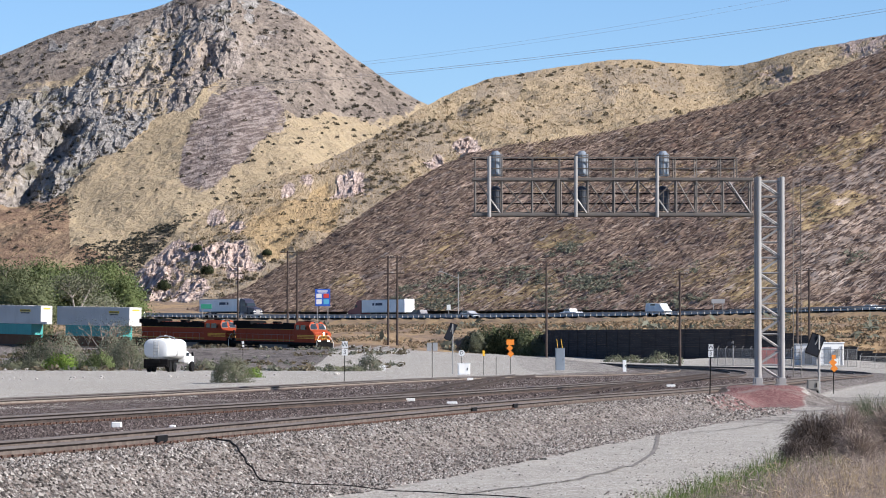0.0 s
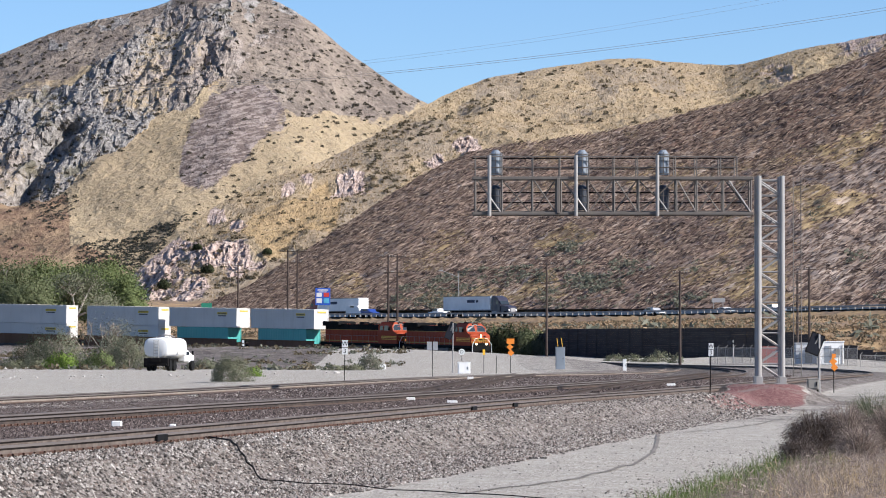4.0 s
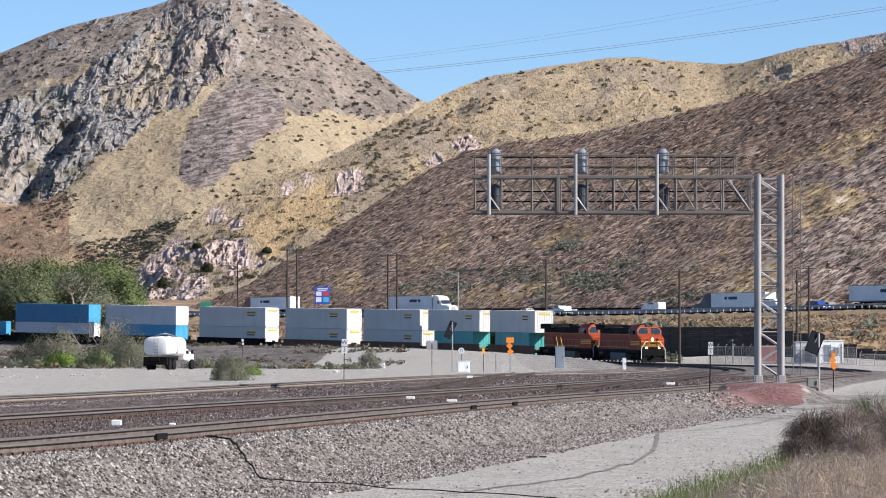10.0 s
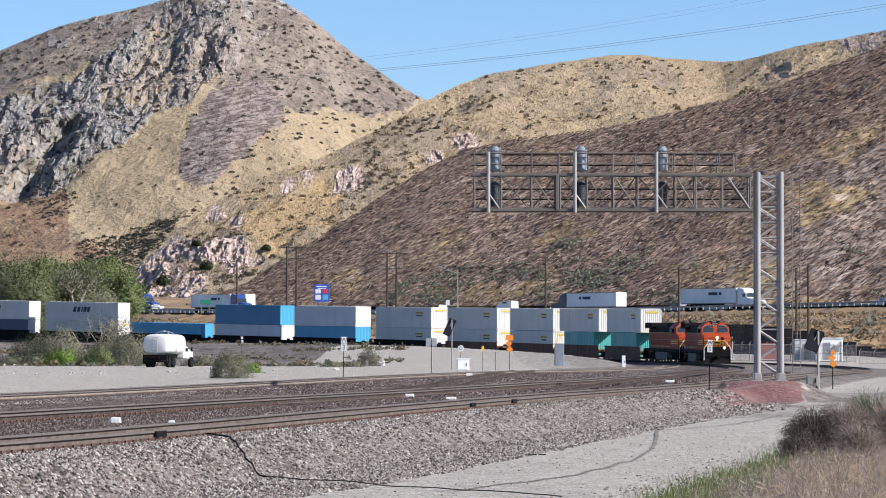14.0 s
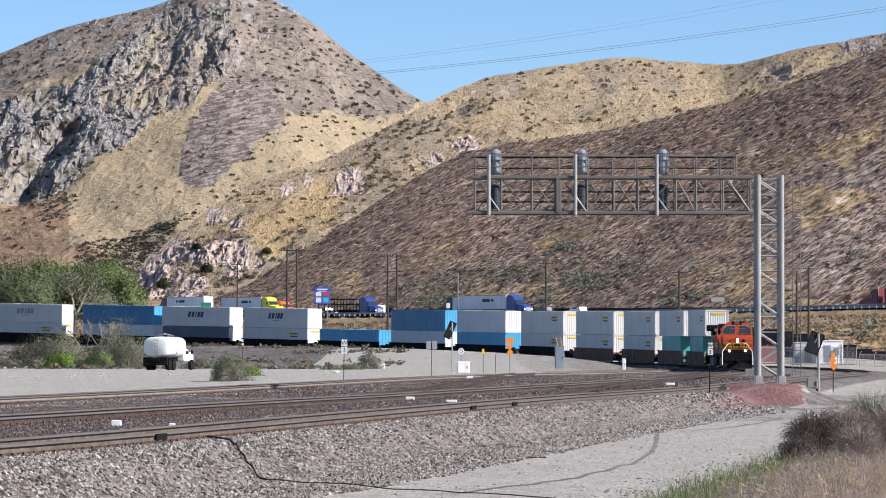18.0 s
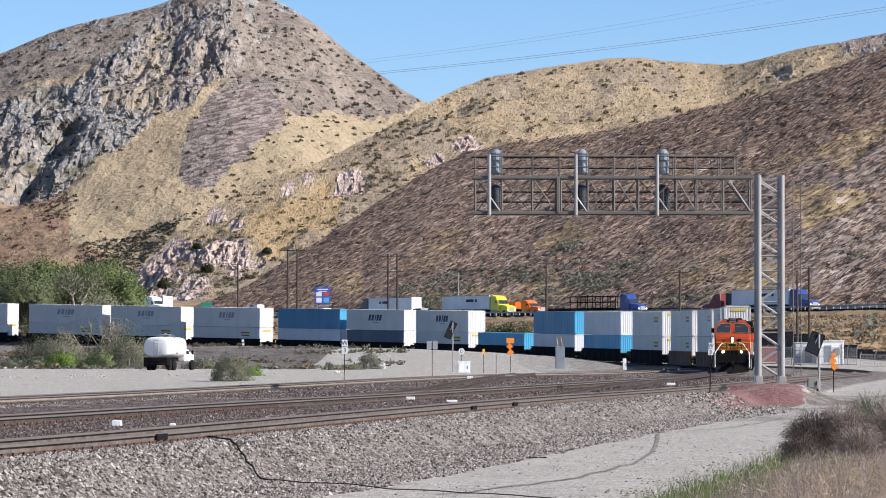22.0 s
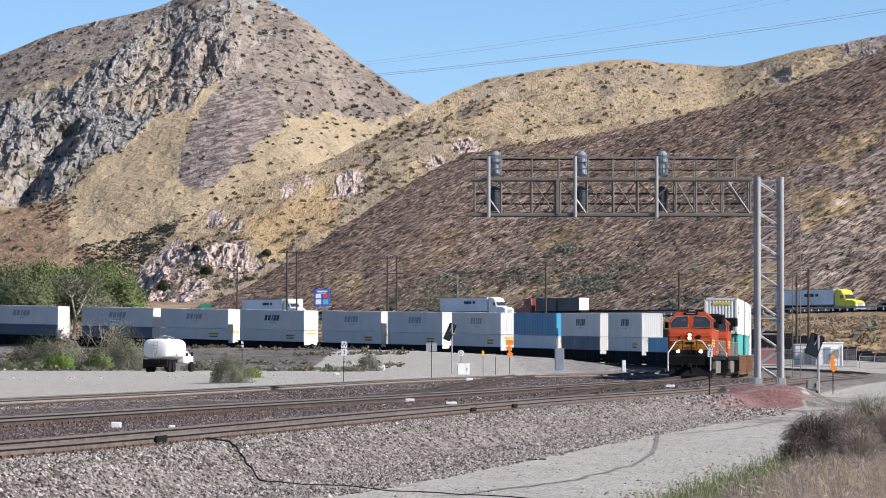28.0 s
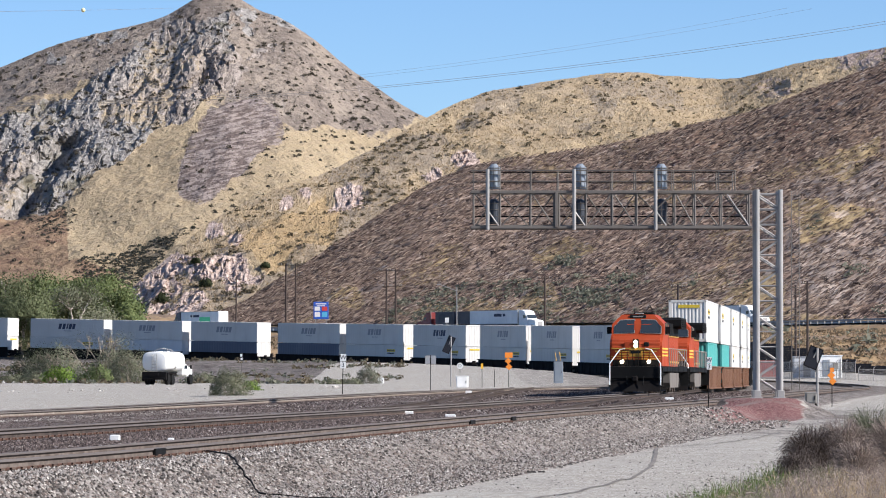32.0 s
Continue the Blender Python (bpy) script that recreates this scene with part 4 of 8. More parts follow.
    if far_v:
        tagged(part_at("far_ties", raw("far_ties", far_v, far_f, M_TIE), track), "", "", "", "stuff")
    if clip_v:
        tagged(part_at("rail_clips", raw("rail_clips", clip_v, clip_f, M_CLIP), track), "rusty spring clips along the rails", "", "", "stuff")
    return track


SA0 = LINE_A.near((22.7, 503.0))  # zero of the train's way
make_track(LINE_A, "main line track curving out of the canyon", 5, LINE_A.s[-1] - 5, LINE_A.near((21, 320)), LINE_A.near((-20, 55)), M_RAILDARK)
make_track(LINE_N, "track nearest the service road, on crushed stone", 5, LINE_N.s[-1] - 5, LINE_N.near((30, 305)), LINE_N.near((-14, 47)))
make_track(LINE_T, "outer track beside the gravel pad", 5, LINE_T.s[-1] - 5, LINE_T.near((14, 330)), LINE_T.near((-28, 78)), M_RAILMID)


def make_crossover(points, label):
    """Two rails that lead from one track over to the next."""
    line = Line([(a, b, -0.004) for a, b in points])
    track = tagged(group_empty("crossover"), label, "railway track", "", "structure")
    for side in (-0.7525, 0.7525):
        v, f = sweep(line, side, RAIL_SHAPE, 0, line.s[-1], 2.0)
        part_at("rail", raw("rail", v, f, M_RAILDARK), track)


make_crossover([(21.7, 324.0), (17.3, 284.2), (13.0, 244.0), (9.3, 205.0), (6.2, 170.0), (4.2, 146.7)], "crossover rails between two main tracks")
make_crossover([(6.2, 309.2), (3.4, 262.0), (1.2, 215.0), (-0.3, 180.0), (-2.6, 150.0)], "crossover rails towards the outer track")


# ---- the freight train ----
M_ORANGE = paint("orange_enamel", (0.29, 0.044, 0.013), 0.55, (0.07, 0.028, 0.018), 0.6, 1.3, spec=0.12)
M_YELLOW = paint("yellow_enamel", (0.75, 0.42, 0.03), 0.45, (0.3, 0.2, 0.08), 0.3, 1.0)
M_GOLDPAINT = paint("dull_gold_paint", (0.42, 0.22, 0.025), 0.5, (0.12, 0.06, 0.03), 0.5, 1.5)
M_LAMP = glow("headlamp", (1.0, 0.80, 0.50), 5.0)
M_LENS = glass("unlit_lens", (0.25, 0.24, 0.22))
M_RUST = paint("rusty_brown_steel", (0.13, 0.061, 0.031), 0.8, (0.06, 0.038, 0.028), 0.5, 1.0)
M_DUSTY = paint("dusty_dark_steel", (0.13, 0.115, 0.10), 0.8, (0.05, 0.042, 0.036), 0.6, 1.2)
M_GREYPAINT = paint("grey_steel_paint", (0.21, 0.20, 0.18), 0.6, (0.14, 0.12, 0.10), 0.5, 1.2)


def tube_path(bm, pts, r, n=6):
    """A bent round bar through the points, as one skin."""
    pts = [Vector(p) for p in pts]
    prev = None
    for i, p in enumerate(pts):
        d = (pts[min(i + 1, len(pts) - 1)] - pts[max(i - 1, 0)]).normalized()
        u = d.cross((0, 0, 1) if abs(d.z) < 0.9 else (1, 0, 0)).normalized()
        w = d.cross(u)
        ring = [bm.verts.new(p + (u * math.cos(2 * math.pi * k / n) + w * math.sin(2 * math.pi * k / n)) * r) for k in range(n)]
        if prev:
            for k in range(n):
                bm.faces.new((prev[k], ring[k], ring[(k + 1) % n], prev[(k + 1) % n]))
        else:
            bm.faces.new(ring)
        prev = ring
    bm.faces.new(prev[::-1])


def make_bogie(axles, base):
    """Frame and wheelsets of a truck under a rail vehicle, as meshes round its centre."""
    bm = bmesh.new()
    for y in (-1.05, 1.05):
        span = base / 2 + 0.35
        add_box(bm, (0, y, 0.78), (2 * span, 0.16, 0.26), None, 0.05)
        for x in axles:
            add_box(bm, (x, y, 0.55), (0.42, 0.20, 0.42), None, 0.06)
        for x in np.linspace(-base / 4, base / 4, 2):
            add_box(bm, (x, y + (0.04 if y > 0 else -0.04), 0.56), (0.5, 0.14, 0.34), None, 0.08)
            add_tube(bm, (x - 0.15, y, 0.40), (x - 0.15, y, 0.95), 0.08, 8)
            add_tube(bm, (x + 0.15, y, 0.40), (x + 0.15, y, 0.95), 0.08, 8)
    add_box(bm, (0, 0, 0.75), (0.7, 2.0, 0.3), None, 0.05)
    frame_me = mesh_of("bogie_frame", bm, M_DARKSTEEL)
    bm = bmesh.new()
    for y in (-0.75, 0.75):
        add_tube(bm, (0, y - 0.06, 0), (0, y + 0.06, 0), 0.50, 20)
        add_tube(bm, (0, y + (0.06 if y < 0 else -0.10), 0), (0, y + (0.10 if y < 0 else -0.06), 0), 0.535, 20)
    add_tube(bm, (0, -0.95, 0), (0, 0.95, 0), 0.09, 10)
    return frame_me, mesh_of("wheelset", bm, M_RAIL)


BOGIE3 = make_bogie((-1.85, 0, 1.85), 3.7)
BOGIE2 = make_bogie((-0.89, 0.89), 1.78)


def put_bogie(parent, x, kit, axles):
    b = part_at("bogie", kit[0], parent, Matrix.Translation((x, 0, 0)))
    for a in axles:
        part_at("wheelset", kit[1], b, Matrix.Translation((a, 0, 0.52)))
    return b


def make_locomotive(lamp):
    loco = group_empty("locomotive")
    tagged(loco, "orange and black diesel freight locomotive " + ("with lit headlights" if lamp is M_LAMP else "coupled behind the lead unit"), "locomotive", "locomotives at the head of the train")
    part("underframe", bm_box(((0, 0, 1.42), (21.4, 3.0, 0.34)), ((0, 0, 1.15), (17.0, 2.0, 0.3)), bevel=0.04), M_BLACK, loco)
    tank = bmesh.new()
    add_prism(tank, [(-3.6, 1.2), (3.6, 1.2), (3.6, 0.62), (3.2, 0.32), (-3.2, 0.32), (-3.6, 0.62)], -1.45, 1.45)
    part("fuel_tank", tank, M_DUSTY, loco, "dusty grey fuel tank")
    for y in (-1.2, 1.2):
        part("air_reservoir", bm_tubes(((-3.0, y, 1.05), (2.6, y, 1.05), 0.17), n=12), M_BLACK, loco)
    for x in (-6.95, 6.95):
        put_bogie(loco, x, BOGIE3, (-1.85, 0, 1.85))
    # cab with a full-width nose
    cab = bmesh.new()
    add_prism(cab, [(5.35, 1.6), (10.45, 1.6), (10.50, 2.80), (10.36, 3.08), (9.30, 3.42), (9.06, 4.05), (5.35, 4.05)], -1.52, 1.52)
    bmesh.ops.bevel(cab, geom=[e for e in cab.edges if e.verts[0].co.z < 3.9 and e.verts[1].co.z < 3.9 and min(e.verts[0].co.x, e.verts[1].co.x) > 6], offset=0.12, segments=2, affect="EDGES")
    low = [cab.verts.new(q) for q in ((5.35, -1.52, 4.05), (9.06, -1.52, 4.05), (9.06, 1.52, 4.05), (5.35, 1.52, 4.05))]
    top = [cab.verts.new(q) for q in ((5.35, -0.95, 4.62), (8.74, -0.95, 4.62), (8.74, 0.95, 4.62), (5.35, 0.95, 4.62))]
    for q in range(4):
        cab.faces.new((low[q], low[(q + 1) % 4], top[(q + 1) % 4], top[q]))
    cab.faces.new(top)
    bmesh.ops.recalc_face_normals(cab, faces=cab.faces)
    cab_ob = part("cab", cab, M_ORANGE, loco, "orange wide-nosed cab")
    for o in (-1, 1):
        rim, w = bmesh.new(), bmesh.new()
        for bm, grow_by, lift in ((rim, 0.07, 0.012), (w, 0.0, 0.03)):
            shape = []
            for y, z in ((0.20, 3.56), (1.36, 3.53), (1.36, 3.92), (1.02, 4.28), (0.20, 4.32)):
                y, z = 0.78 + (y - 0.78) * (1 + grow_by), 3.93 + (z - 3.93) * (1 + 1.4 * grow_by)
                x = 9.30 - 0.38 * (z - 3.42) if z < 4.05 else 9.06 - 0.56 * (z - 4.05)
                shape.append((x + lift, o * y, z))
            lo_ring, hi_ring = [bm.verts.new((x - 0.05, y, z)) for x, y, z in shape], [bm.verts.new(q) for q in shape]
            bm.faces.new(hi_ring)
            for q in range(5):
                bm.faces.new((lo_ring[q], lo_ring[(q + 1) % 5], hi_ring[(q + 1) % 5], hi_ring[q]))
            bmesh.ops.recalc_face_normals(bm, faces=bm.faces)
        part("windscreen", w, M_GLASS, cab_ob)
        part("window_rim", rim, M_GREYPAINT, cab_ob)
    for y in (-1.535, 1.535):
        part("side_window", bm_box(((7.55, y, 3.78), (1.15, 0.03, 0.72)), ((6.2, y, 3.78), (0.8, 0.03, 0.66)), bevel=0.01), M_GLASS, cab_ob)
        part("yellow_stripe", bm_box(((8.2, y * 0.995, 2.42), (4.1, 0.02, 0.09)), ((8.2, y * 0.995, 2.62), (4.1, 0.02, 0.09)), ((8.2, y * 0.995, 2.22), (4.1, 0.02, 0.09))), M_YELLOW, cab_ob)
        part("mirror", bm_box(((8.5, y * 1.12, 3.7), (0.05, 0.28, 0.42)), bevel=0.02), M_BLACK, cab_ob)
    part("number_board", bm_box(((8.76, 0, 4.50), (0.26, 0.95, 0.22)), bevel=0.03), M_BLACK, cab_ob, "dark number board above the windscreen")
    part("number_bar", bm_box(((8.90, 0, 4.50), (0.02, 0.6, 0.07))), M_GREYPAINT, cab_ob)
    part("nose_door", bm_box(((10.50, -0.35, 2.45), (0.05, 0.62, 1.1)), bevel=0.02), M_ORANGE, cab_ob)
    wing = bmesh.new()
    for y in (-1, 1):
        for z, w in ((2.62, 1.05), (2.46, 0.85), (2.30, 0.6)):
            add_box(wing, (10.535, y * (0.36 + w / 2), z), (0.03, w, 0.07))
    add_box(wing, (10.535, 0, 2.42), (0.03, 0.76, 0.5), None, 0.01)
    for z in (2.02, 2.16):
        add_box(wing, (10.515, 0, z), (0.03, 2.9, 0.05))
    part("nose_badge", wing, M_GOLDPAINT, cab_ob, "dull yellow winged badge across the nose")
    part("badge_bar", bm_box(((10.56, 0.0, 2.42), (0.02, 0.6, 0.16))), M_BLACK, cab_ob)
    part("nose_vent", bm_box(((10.47, 0.62, 2.86), (0.1, 0.32, 0.26)), bevel=0.05), M_BLACK, cab_ob)
    for z in (3.0, 2.78):
        part("headlight", bm_tubes(((10.40, 0, z), (10.60, 0, z - 0.01), 0.115), n=14), lamp, cab_ob)
    part("headlight_housing", bm_box(((10.46, 0, 2.89), (0.18, 0.36, 0.56)), bevel=0.05), M_BLACK, cab_ob)
    # long hood with doors, louvres and the flared radiators
    hood = bmesh.new()
    add_prism(hood, [(-10.3, 1.6), (5.4, 1.6), (5.4, 4.15), (4.9, 4.25), (-10.3, 4.25)], -0.92, 0.92)
    hood_ob = part("long_hood", hood, M_ORANGE, loco, "orange engine hood with a black top")
    for y in (-0.935, 0.935):
        for x in np.arange(-9.6, 5.0, 0.82):
            part_at("hood_door", HOOD_DOOR, hood_ob, Matrix.Translation((x, y, 2.62)))
        part("black_band", bm_box(((-2.4, y, 3.86), (15.6, 0.03, 0.78))), M_BLACK, hood_ob)
        part("stripe", bm_box(((-2.4, y * 1.03, 1.86), (15.6, 0.02, 0.12)), ((-2.4, y * 1.03, 3.44), (15.6, 0.02, 0.06))), M_GOLDPAINT, hood_ob)
    rad = bmesh.new()
    add_prism(rad, [(-10.3, 3.95), (-6.2, 3.95), (-5.8, 4.1), (-5.8, 4.5), (-6.2, 4.62), (-10.1, 4.62), (-10.3, 4.5)], -1.45, 1.45)
    part("radiator", rad, M_BLACK, hood_ob, "black radiator wings")
    for y in (-1.47, 1.47):
        part("radiator_grille", bm_box(*[((-8.05, y, z), (3.6, 0.04, 0.06)) for z in np.arange(4.1, 4.5, 0.12)]), M_DARKSTEEL, hood_ob)
    part("exhaust", bm_box(((-1.0, 0, 4.42), (1.3, 0.9, 0.34)), bevel=0.05), M_BLACK, hood_ob)
    part("inverter_cabinet", bm_box(((4.0, 0.55, 3.0), (2.6, 1.6, 2.5)), ((2.2, -0.2, 4.3), (1.6, 1.2, 0.25)), bevel=0.06), M_BLACK, hood_ob)
    part("horn", bm_tubes(*[((6.0, y, 4.72), (6.55, y, 4.74), 0.06) for y in (-0.15, 0, 0.15)]), M_DARKSTEEL, loco)
    part("air_conditioner", bm_box(((6.9, 0.2, 4.70), (1.0, 1.2, 0.16)), bevel=0.05), M_BLACK, loco)
    part("antenna_dome", bm_box(((7.9, 0, 4.68), (0.5, 0.5, 0.10)), bevel=0.05), M_GREYPAINT, loco)
    part("cab_roof", bm_box(((7.0, 0, 4.64), (3.2, 1.7, 0.05)), bevel=0.01), M_BLACK, cab_ob, "black panel on the cab roof")
    # handrails, steps, plow and couplers
    for y in (-1.48, 1.48):
        rails = [((x, y, 1.6), (x, y, 2.65), 0.022) for x in np.arange(-9.8, 5.4, 1.55)]
        rails += [((-9.8, y, 2.65), (5.2, y, 2.65), 0.024)]
        part("handrail", bm_tubes(*rails, n=6), M_GREYPAINT, loco)
        for x in (-10.6, 10.62):
            part("step_well", bm_box(*[((x, y * 0.9, z), (0.55, 0.5, 0.05)) for z in (0.45, 0.8, 1.15)], ((x - 0.26 * (1 if x > 0 else -1), y * 0.9, 0.95), (0.04, 0.5, 1.1))), M_BLACK, loco)
        e = bmesh.new()
        tube_path(e, [(10.95, y, 0.5), (10.95, y, 1.75), (10.72, y * 0.62, 2.55), (10.72, y * 0.4, 2.62)], 0.035)
        part("grab_rail", e, M_WHITE, loco, "white grab rail")
        part("ditch_light", bm_tubes(((10.62, y * 0.53, 1.86), (10.82, y * 0.53, 1.84), 0.11), n=14), lamp, loco)
    for y in np.linspace(-0.8, 0.8, 6):
        part("gate_bar", bm_tubes(((10.74, y, 1.55), (10.72, y, 2.5), 0.022), n=6), M_BLACK, loco)
    part("gate_rail", bm_tubes(((10.72, -0.8, 2.5), (10.72, 0.8, 2.5), 0.022), n=6), M_BLACK, loco)
    # black band added for the shade behind the gate bars
    part("nose_step", bm_box(((10.53, 0, 1.78), (0.06, 2.7, 0.36)), bevel=0.01), M_BLACK, loco)
    plow = bmesh.new()
    add_prism(plow, [(10.6, 0.12), (11.05, 0.12), (10.85, 0.55), (10.75, 0.9), (10.6, 0.9)], -1.45, 1.45)
    part("snow_plow", plow, M_DARKSTEEL, loco)
    part("pilot_beam", bm_box(((10.72, 0, 1.22), (0.3, 3.0, 0.75)), bevel=0.05), M_BLACK, loco)
    for x in (-11.0, 11.0):
        part("coupler", bm_box(((x, 0, 0.86), (0.8, 0.32, 0.34)), bevel=0.07), M_DARKSTEEL, loco)
    for y in (-0.5, 0.5):
        part("air_hose", bm_tubes(((10.95, y, 1.0), (11.05, y * 0.9, 0.5), 0.03)), M_RUBBER, loco)
    return loco


HOOD_DOOR = mesh_of("hood_door", bm_box(((0, 0, 0), (0.74, 0.05, 1.35)), ((0.0, 0, -0.2), (0.5, 0.07, 0.06)), ((0.0, 0, 0.0), (0.5, 0.07, 0.06)), ((0.0, 0, 0.2), (0.5, 0.07, 0.06)), bevel=0.01), M_ORANGE)

CON_L, CON_W, CON_H = 16.15, 2.59, 2.88


def ribbed(x0, x1, z0, z1, y, out, pitch, depth):
    """A wall with shallow upright ribs; y is its outer face."""
    bm = bmesh.new()
    xs, d = [x0], [0.0]
    x = x0 + 0.12
    while x + pitch < x1:
        xs += [x, x + pitch * 0.18, x + pitch * 0.5, x + pitch * 0.68]
        d += [0.0, depth, depth, 0.0]
        x += pitch
    xs.append(x1)
    d.append(0.0)
    lo = [bm.verts.new((a, y - out * b, z0)) for a, b in zip(xs, d)]
    hi = [bm.verts.new((a, y - out * b, z1)) for a, b in zip(xs, d)]
    for i in range(len(xs) - 1):
        bm.faces.new((lo[i], lo[i + 1], hi[i + 1], hi[i]))
    return bm


def make_container(name, wall, end, label, badge=None, word=None, door_note=None, length=CON_L):
    """A steel box: ribbed walls, roof, corner posts, doors at the rear and a plain front end."""
    box = tagged(group_empty(name), label, "container", "containers on the train")
    h = length / 2
    for y, o in ((-CON_W / 2, -1), (CON_W / 2, 1)):
        bm = ribbed(-h + 0.15, h - 0.15, 0.16, CON_H - 0.12, y, o, 0.62, 0.016)
        bmesh.ops.recalc_face_normals(bm, faces=bm.faces)
        part("side_wall", bm, wall, box)
        part("side_rail", bm_box(((0, y * 0.985, 0.08), (length, 0.07, 0.16)), ((0, y * 0.985, CON_H - 0.06), (length, 0.07, 0.12))), wall, box)
        if badge:
            part("badge", bm_box(((h - 3.4, y * 1.008, 2.10), (2.3, 0.012, 0.36))), badge, box)
            part("badge_bar", bm_box(((h - 3.4, y * 1.012, 2.10), (1.9, 0.012, 0.10)), ((h - 3.4, y * 1.008, 1.72), (1.9, 0.012, 0.16))), M_INK, box)
        if word:
            mark = bmesh.new()
            for x in (-1.9, -1.05, -0.15, 0.35, 1.1):
                w = 0.62 if x != -0.15 else 0.3
                q = [mark.verts.new((x + dx + sk, y * 1.006, 1.75 + dz)) for dx, sk, dz in ((0, 0, -0.42), (w, 0, -0.42), (w, 0.26, 0.42), (0, 0.26, 0.42))]
                mark.faces.new(q)
            part("wordmark", mark, word, box)
            part("small_text_bar", bm_box(((0.2, y * 1.008, 1.05), (1.6, 0.012, 0.10))), M_INK_PALE, box)
    part("roof", bm_box(((0, 0, CON_H - 0.02), (length - 0.1, CON_W - 0.1, 0.04)), *[((x, 0, CON_H + 0.004), (0.3, CON_W - 0.3, 0.03)) for x in np.arange(-h + 1, h - 0.5, 1.2)]), wall, box)
    part("floor", bm_box(((0, 0, 0.10), (length - 0.1, CON_W - 0.1, 0.12))), M_DARKSTEEL, box)
    for x, o in ((h, 1), (-h, -1)):
        bm = ribbed(-CON_W / 2 + 0.1, CON_W / 2 - 0.1, 0.12, CON_H - 0.1, -o * (h - 0.02), -o, 0.25, 0.022)
        bmesh.ops.rotate(bm, verts=bm.verts, matrix=Matrix.Rotation(math.pi / 2, 3, "Z"))
        bmesh.ops.recalc_face_normals(bm, faces=bm.faces)
        part("end_wall", bm, end, box)
        part("end_frame", bm_box(((x - o * 0.07, 0, 0.09), (0.14, CON_W, 0.18)), ((x - o * 0.07, 0, CON_H - 0.08), (0.14, CON_W, 0.16)),
                                 *[((x - o * 0.08, y, CON_H / 2), (0.16, 0.14, CON_H)) for y in (-CON_W / 2 + 0.07, CON_W / 2 - 0.07)]), end, box)
        if door_note:
            part("end_label", bm_box(((x + o * 0.008, 0.1, 2.45), (0.012, 1.5, 0.22))), door_note, box)
    return box


M_INK = plain("dark_ink", (0.03, 0.03, 0.035), 0.6)
M_INK_PALE = plain("pale_ink", (0.25, 0.26, 0.28), 0.6)
M_INK_BLUE = plain("navy_ink", (0.03, 0.04, 0.08), 0.6)
M_CWHITE = paint("white_container_paint", (0.50, 0.485, 0.45), 0.5, (0.29, 0.26, 0.22), 0.4, 0.5)
M_CGREY = paint("light_grey_container_paint", (0.50, 0.51, 0.52), 0.5, (0.30, 0.28, 0.25), 0.4, 0.5)
M_CBLUE = paint("blue_container_paint", (0.03, 0.15, 0.27), 0.45, (0.05, 0.10, 0.18), 0.4, 0.5)
M_CSKY = paint("sky_blue_container_paint", (0.05, 0.26, 0.42), 0.45, (0.10, 0.20, 0.30), 0.4, 0.5)
M_CTEAL = paint("teal_container_paint", (0.06, 0.30, 0.27), 0.45, (0.10, 0.20, 0.20), 0.4, 0.5)
M_CNAVY = paint("dull_blue_container_paint", (0.06, 0.072, 0.11), 0.5, (0.10, 0.10, 0.12), 0.4, 0.5)
M_BADGE = plain("yellow_badge", (0.62, 0.45, 0.04), 0.5)

SCHEMES = {
    "white": lambda: make_container("container", M_CWHITE, M_CWHITE, "white ribbed container with a small yellow badge", M_BADGE, None, M_BADGE),
    "teal": lambda: make_container("container", M_CTEAL, M_CTEAL, "short dark teal ribbed container in the well of a rail car", length=12.19),
    "grey": lambda: make_container("container", M_CGREY, M_CGREY, "plain light grey ribbed container"),
    "sky": lambda: make_container("container", M_CSKY, M_CSKY, "sky blue ribbed container"),
    "blue": lambda: make_container("container", M_CBLUE, M_CSKY, "deep blue ribbed container with a lighter end"),
    "word": lambda: make_container("container", M_CWHITE, M_CWHITE, "white ribbed container with a bold dark wordmark", None, M_INK_BLUE),
    "faint": lambda: make_container("container", M_CWHITE, M_CWHITE, "white ribbed container with a faint grey wordmark", None, M_INK_PALE),
    "navy": lambda: make_container("container", M_CNAVY, M_CWHITE, "dull blue ribbed container with a white end"),
}


def make_well_car(colour, label):
    """One unit of a well car: deep side sills, end decks and bogies that it shares with its neighbours."""
    car = tagged(group_empty("well_car"), label, "rail car", "well cars of the train")
    for y in (-1.42, 1.42):
        bm = bmesh.new()
        add_box(bm, (0, y, 0.90), (16.6, 0.10, 1.56), None, 0.02)
        add_box(bm, (0, y * 1.02, 1.66), (16.9, 0.20, 0.10), None, 0.02)
        add_box(bm, (0, y * 1.02, 0.16), (16.6, 0.20, 0.10), None, 0.02)
        for x in np.arange(-7.9, 8.0, 1.58):
            add_box(bm, (x, y * 1.01, 0.92), (0.12, 0.14, 1.40), None, 0.01)
        bmesh.ops.recalc_face_normals(bm, faces=bm.faces)
        part("side_sill", bm, colour, car)
    beam = mesh_of("floor_beam", bm_box(((0, 0, 0.42), (0.5, 2.7, 0.12))), colour)
    for x in np.arange(-7.5, 7.6, 2.5):
        part_at("floor_beam", beam, car, Matrix.Translation((x, 0, 0)))
    for o in (-1, 1):
        part("end_deck", bm_box(((o * 9.0, 0, 1.05), (1.5, 2.3, 0.22)), ((o * 8.35, 0, 1.0), (0.25, 2.9, 0.5)), bevel=0.03), colour, car)
        part("brake_cylinder", bm_box(((o * 9.0, 0.7, 1.38), (0.35, 0.3, 0.45)), bevel=0.04), M_DARKSTEEL, car)
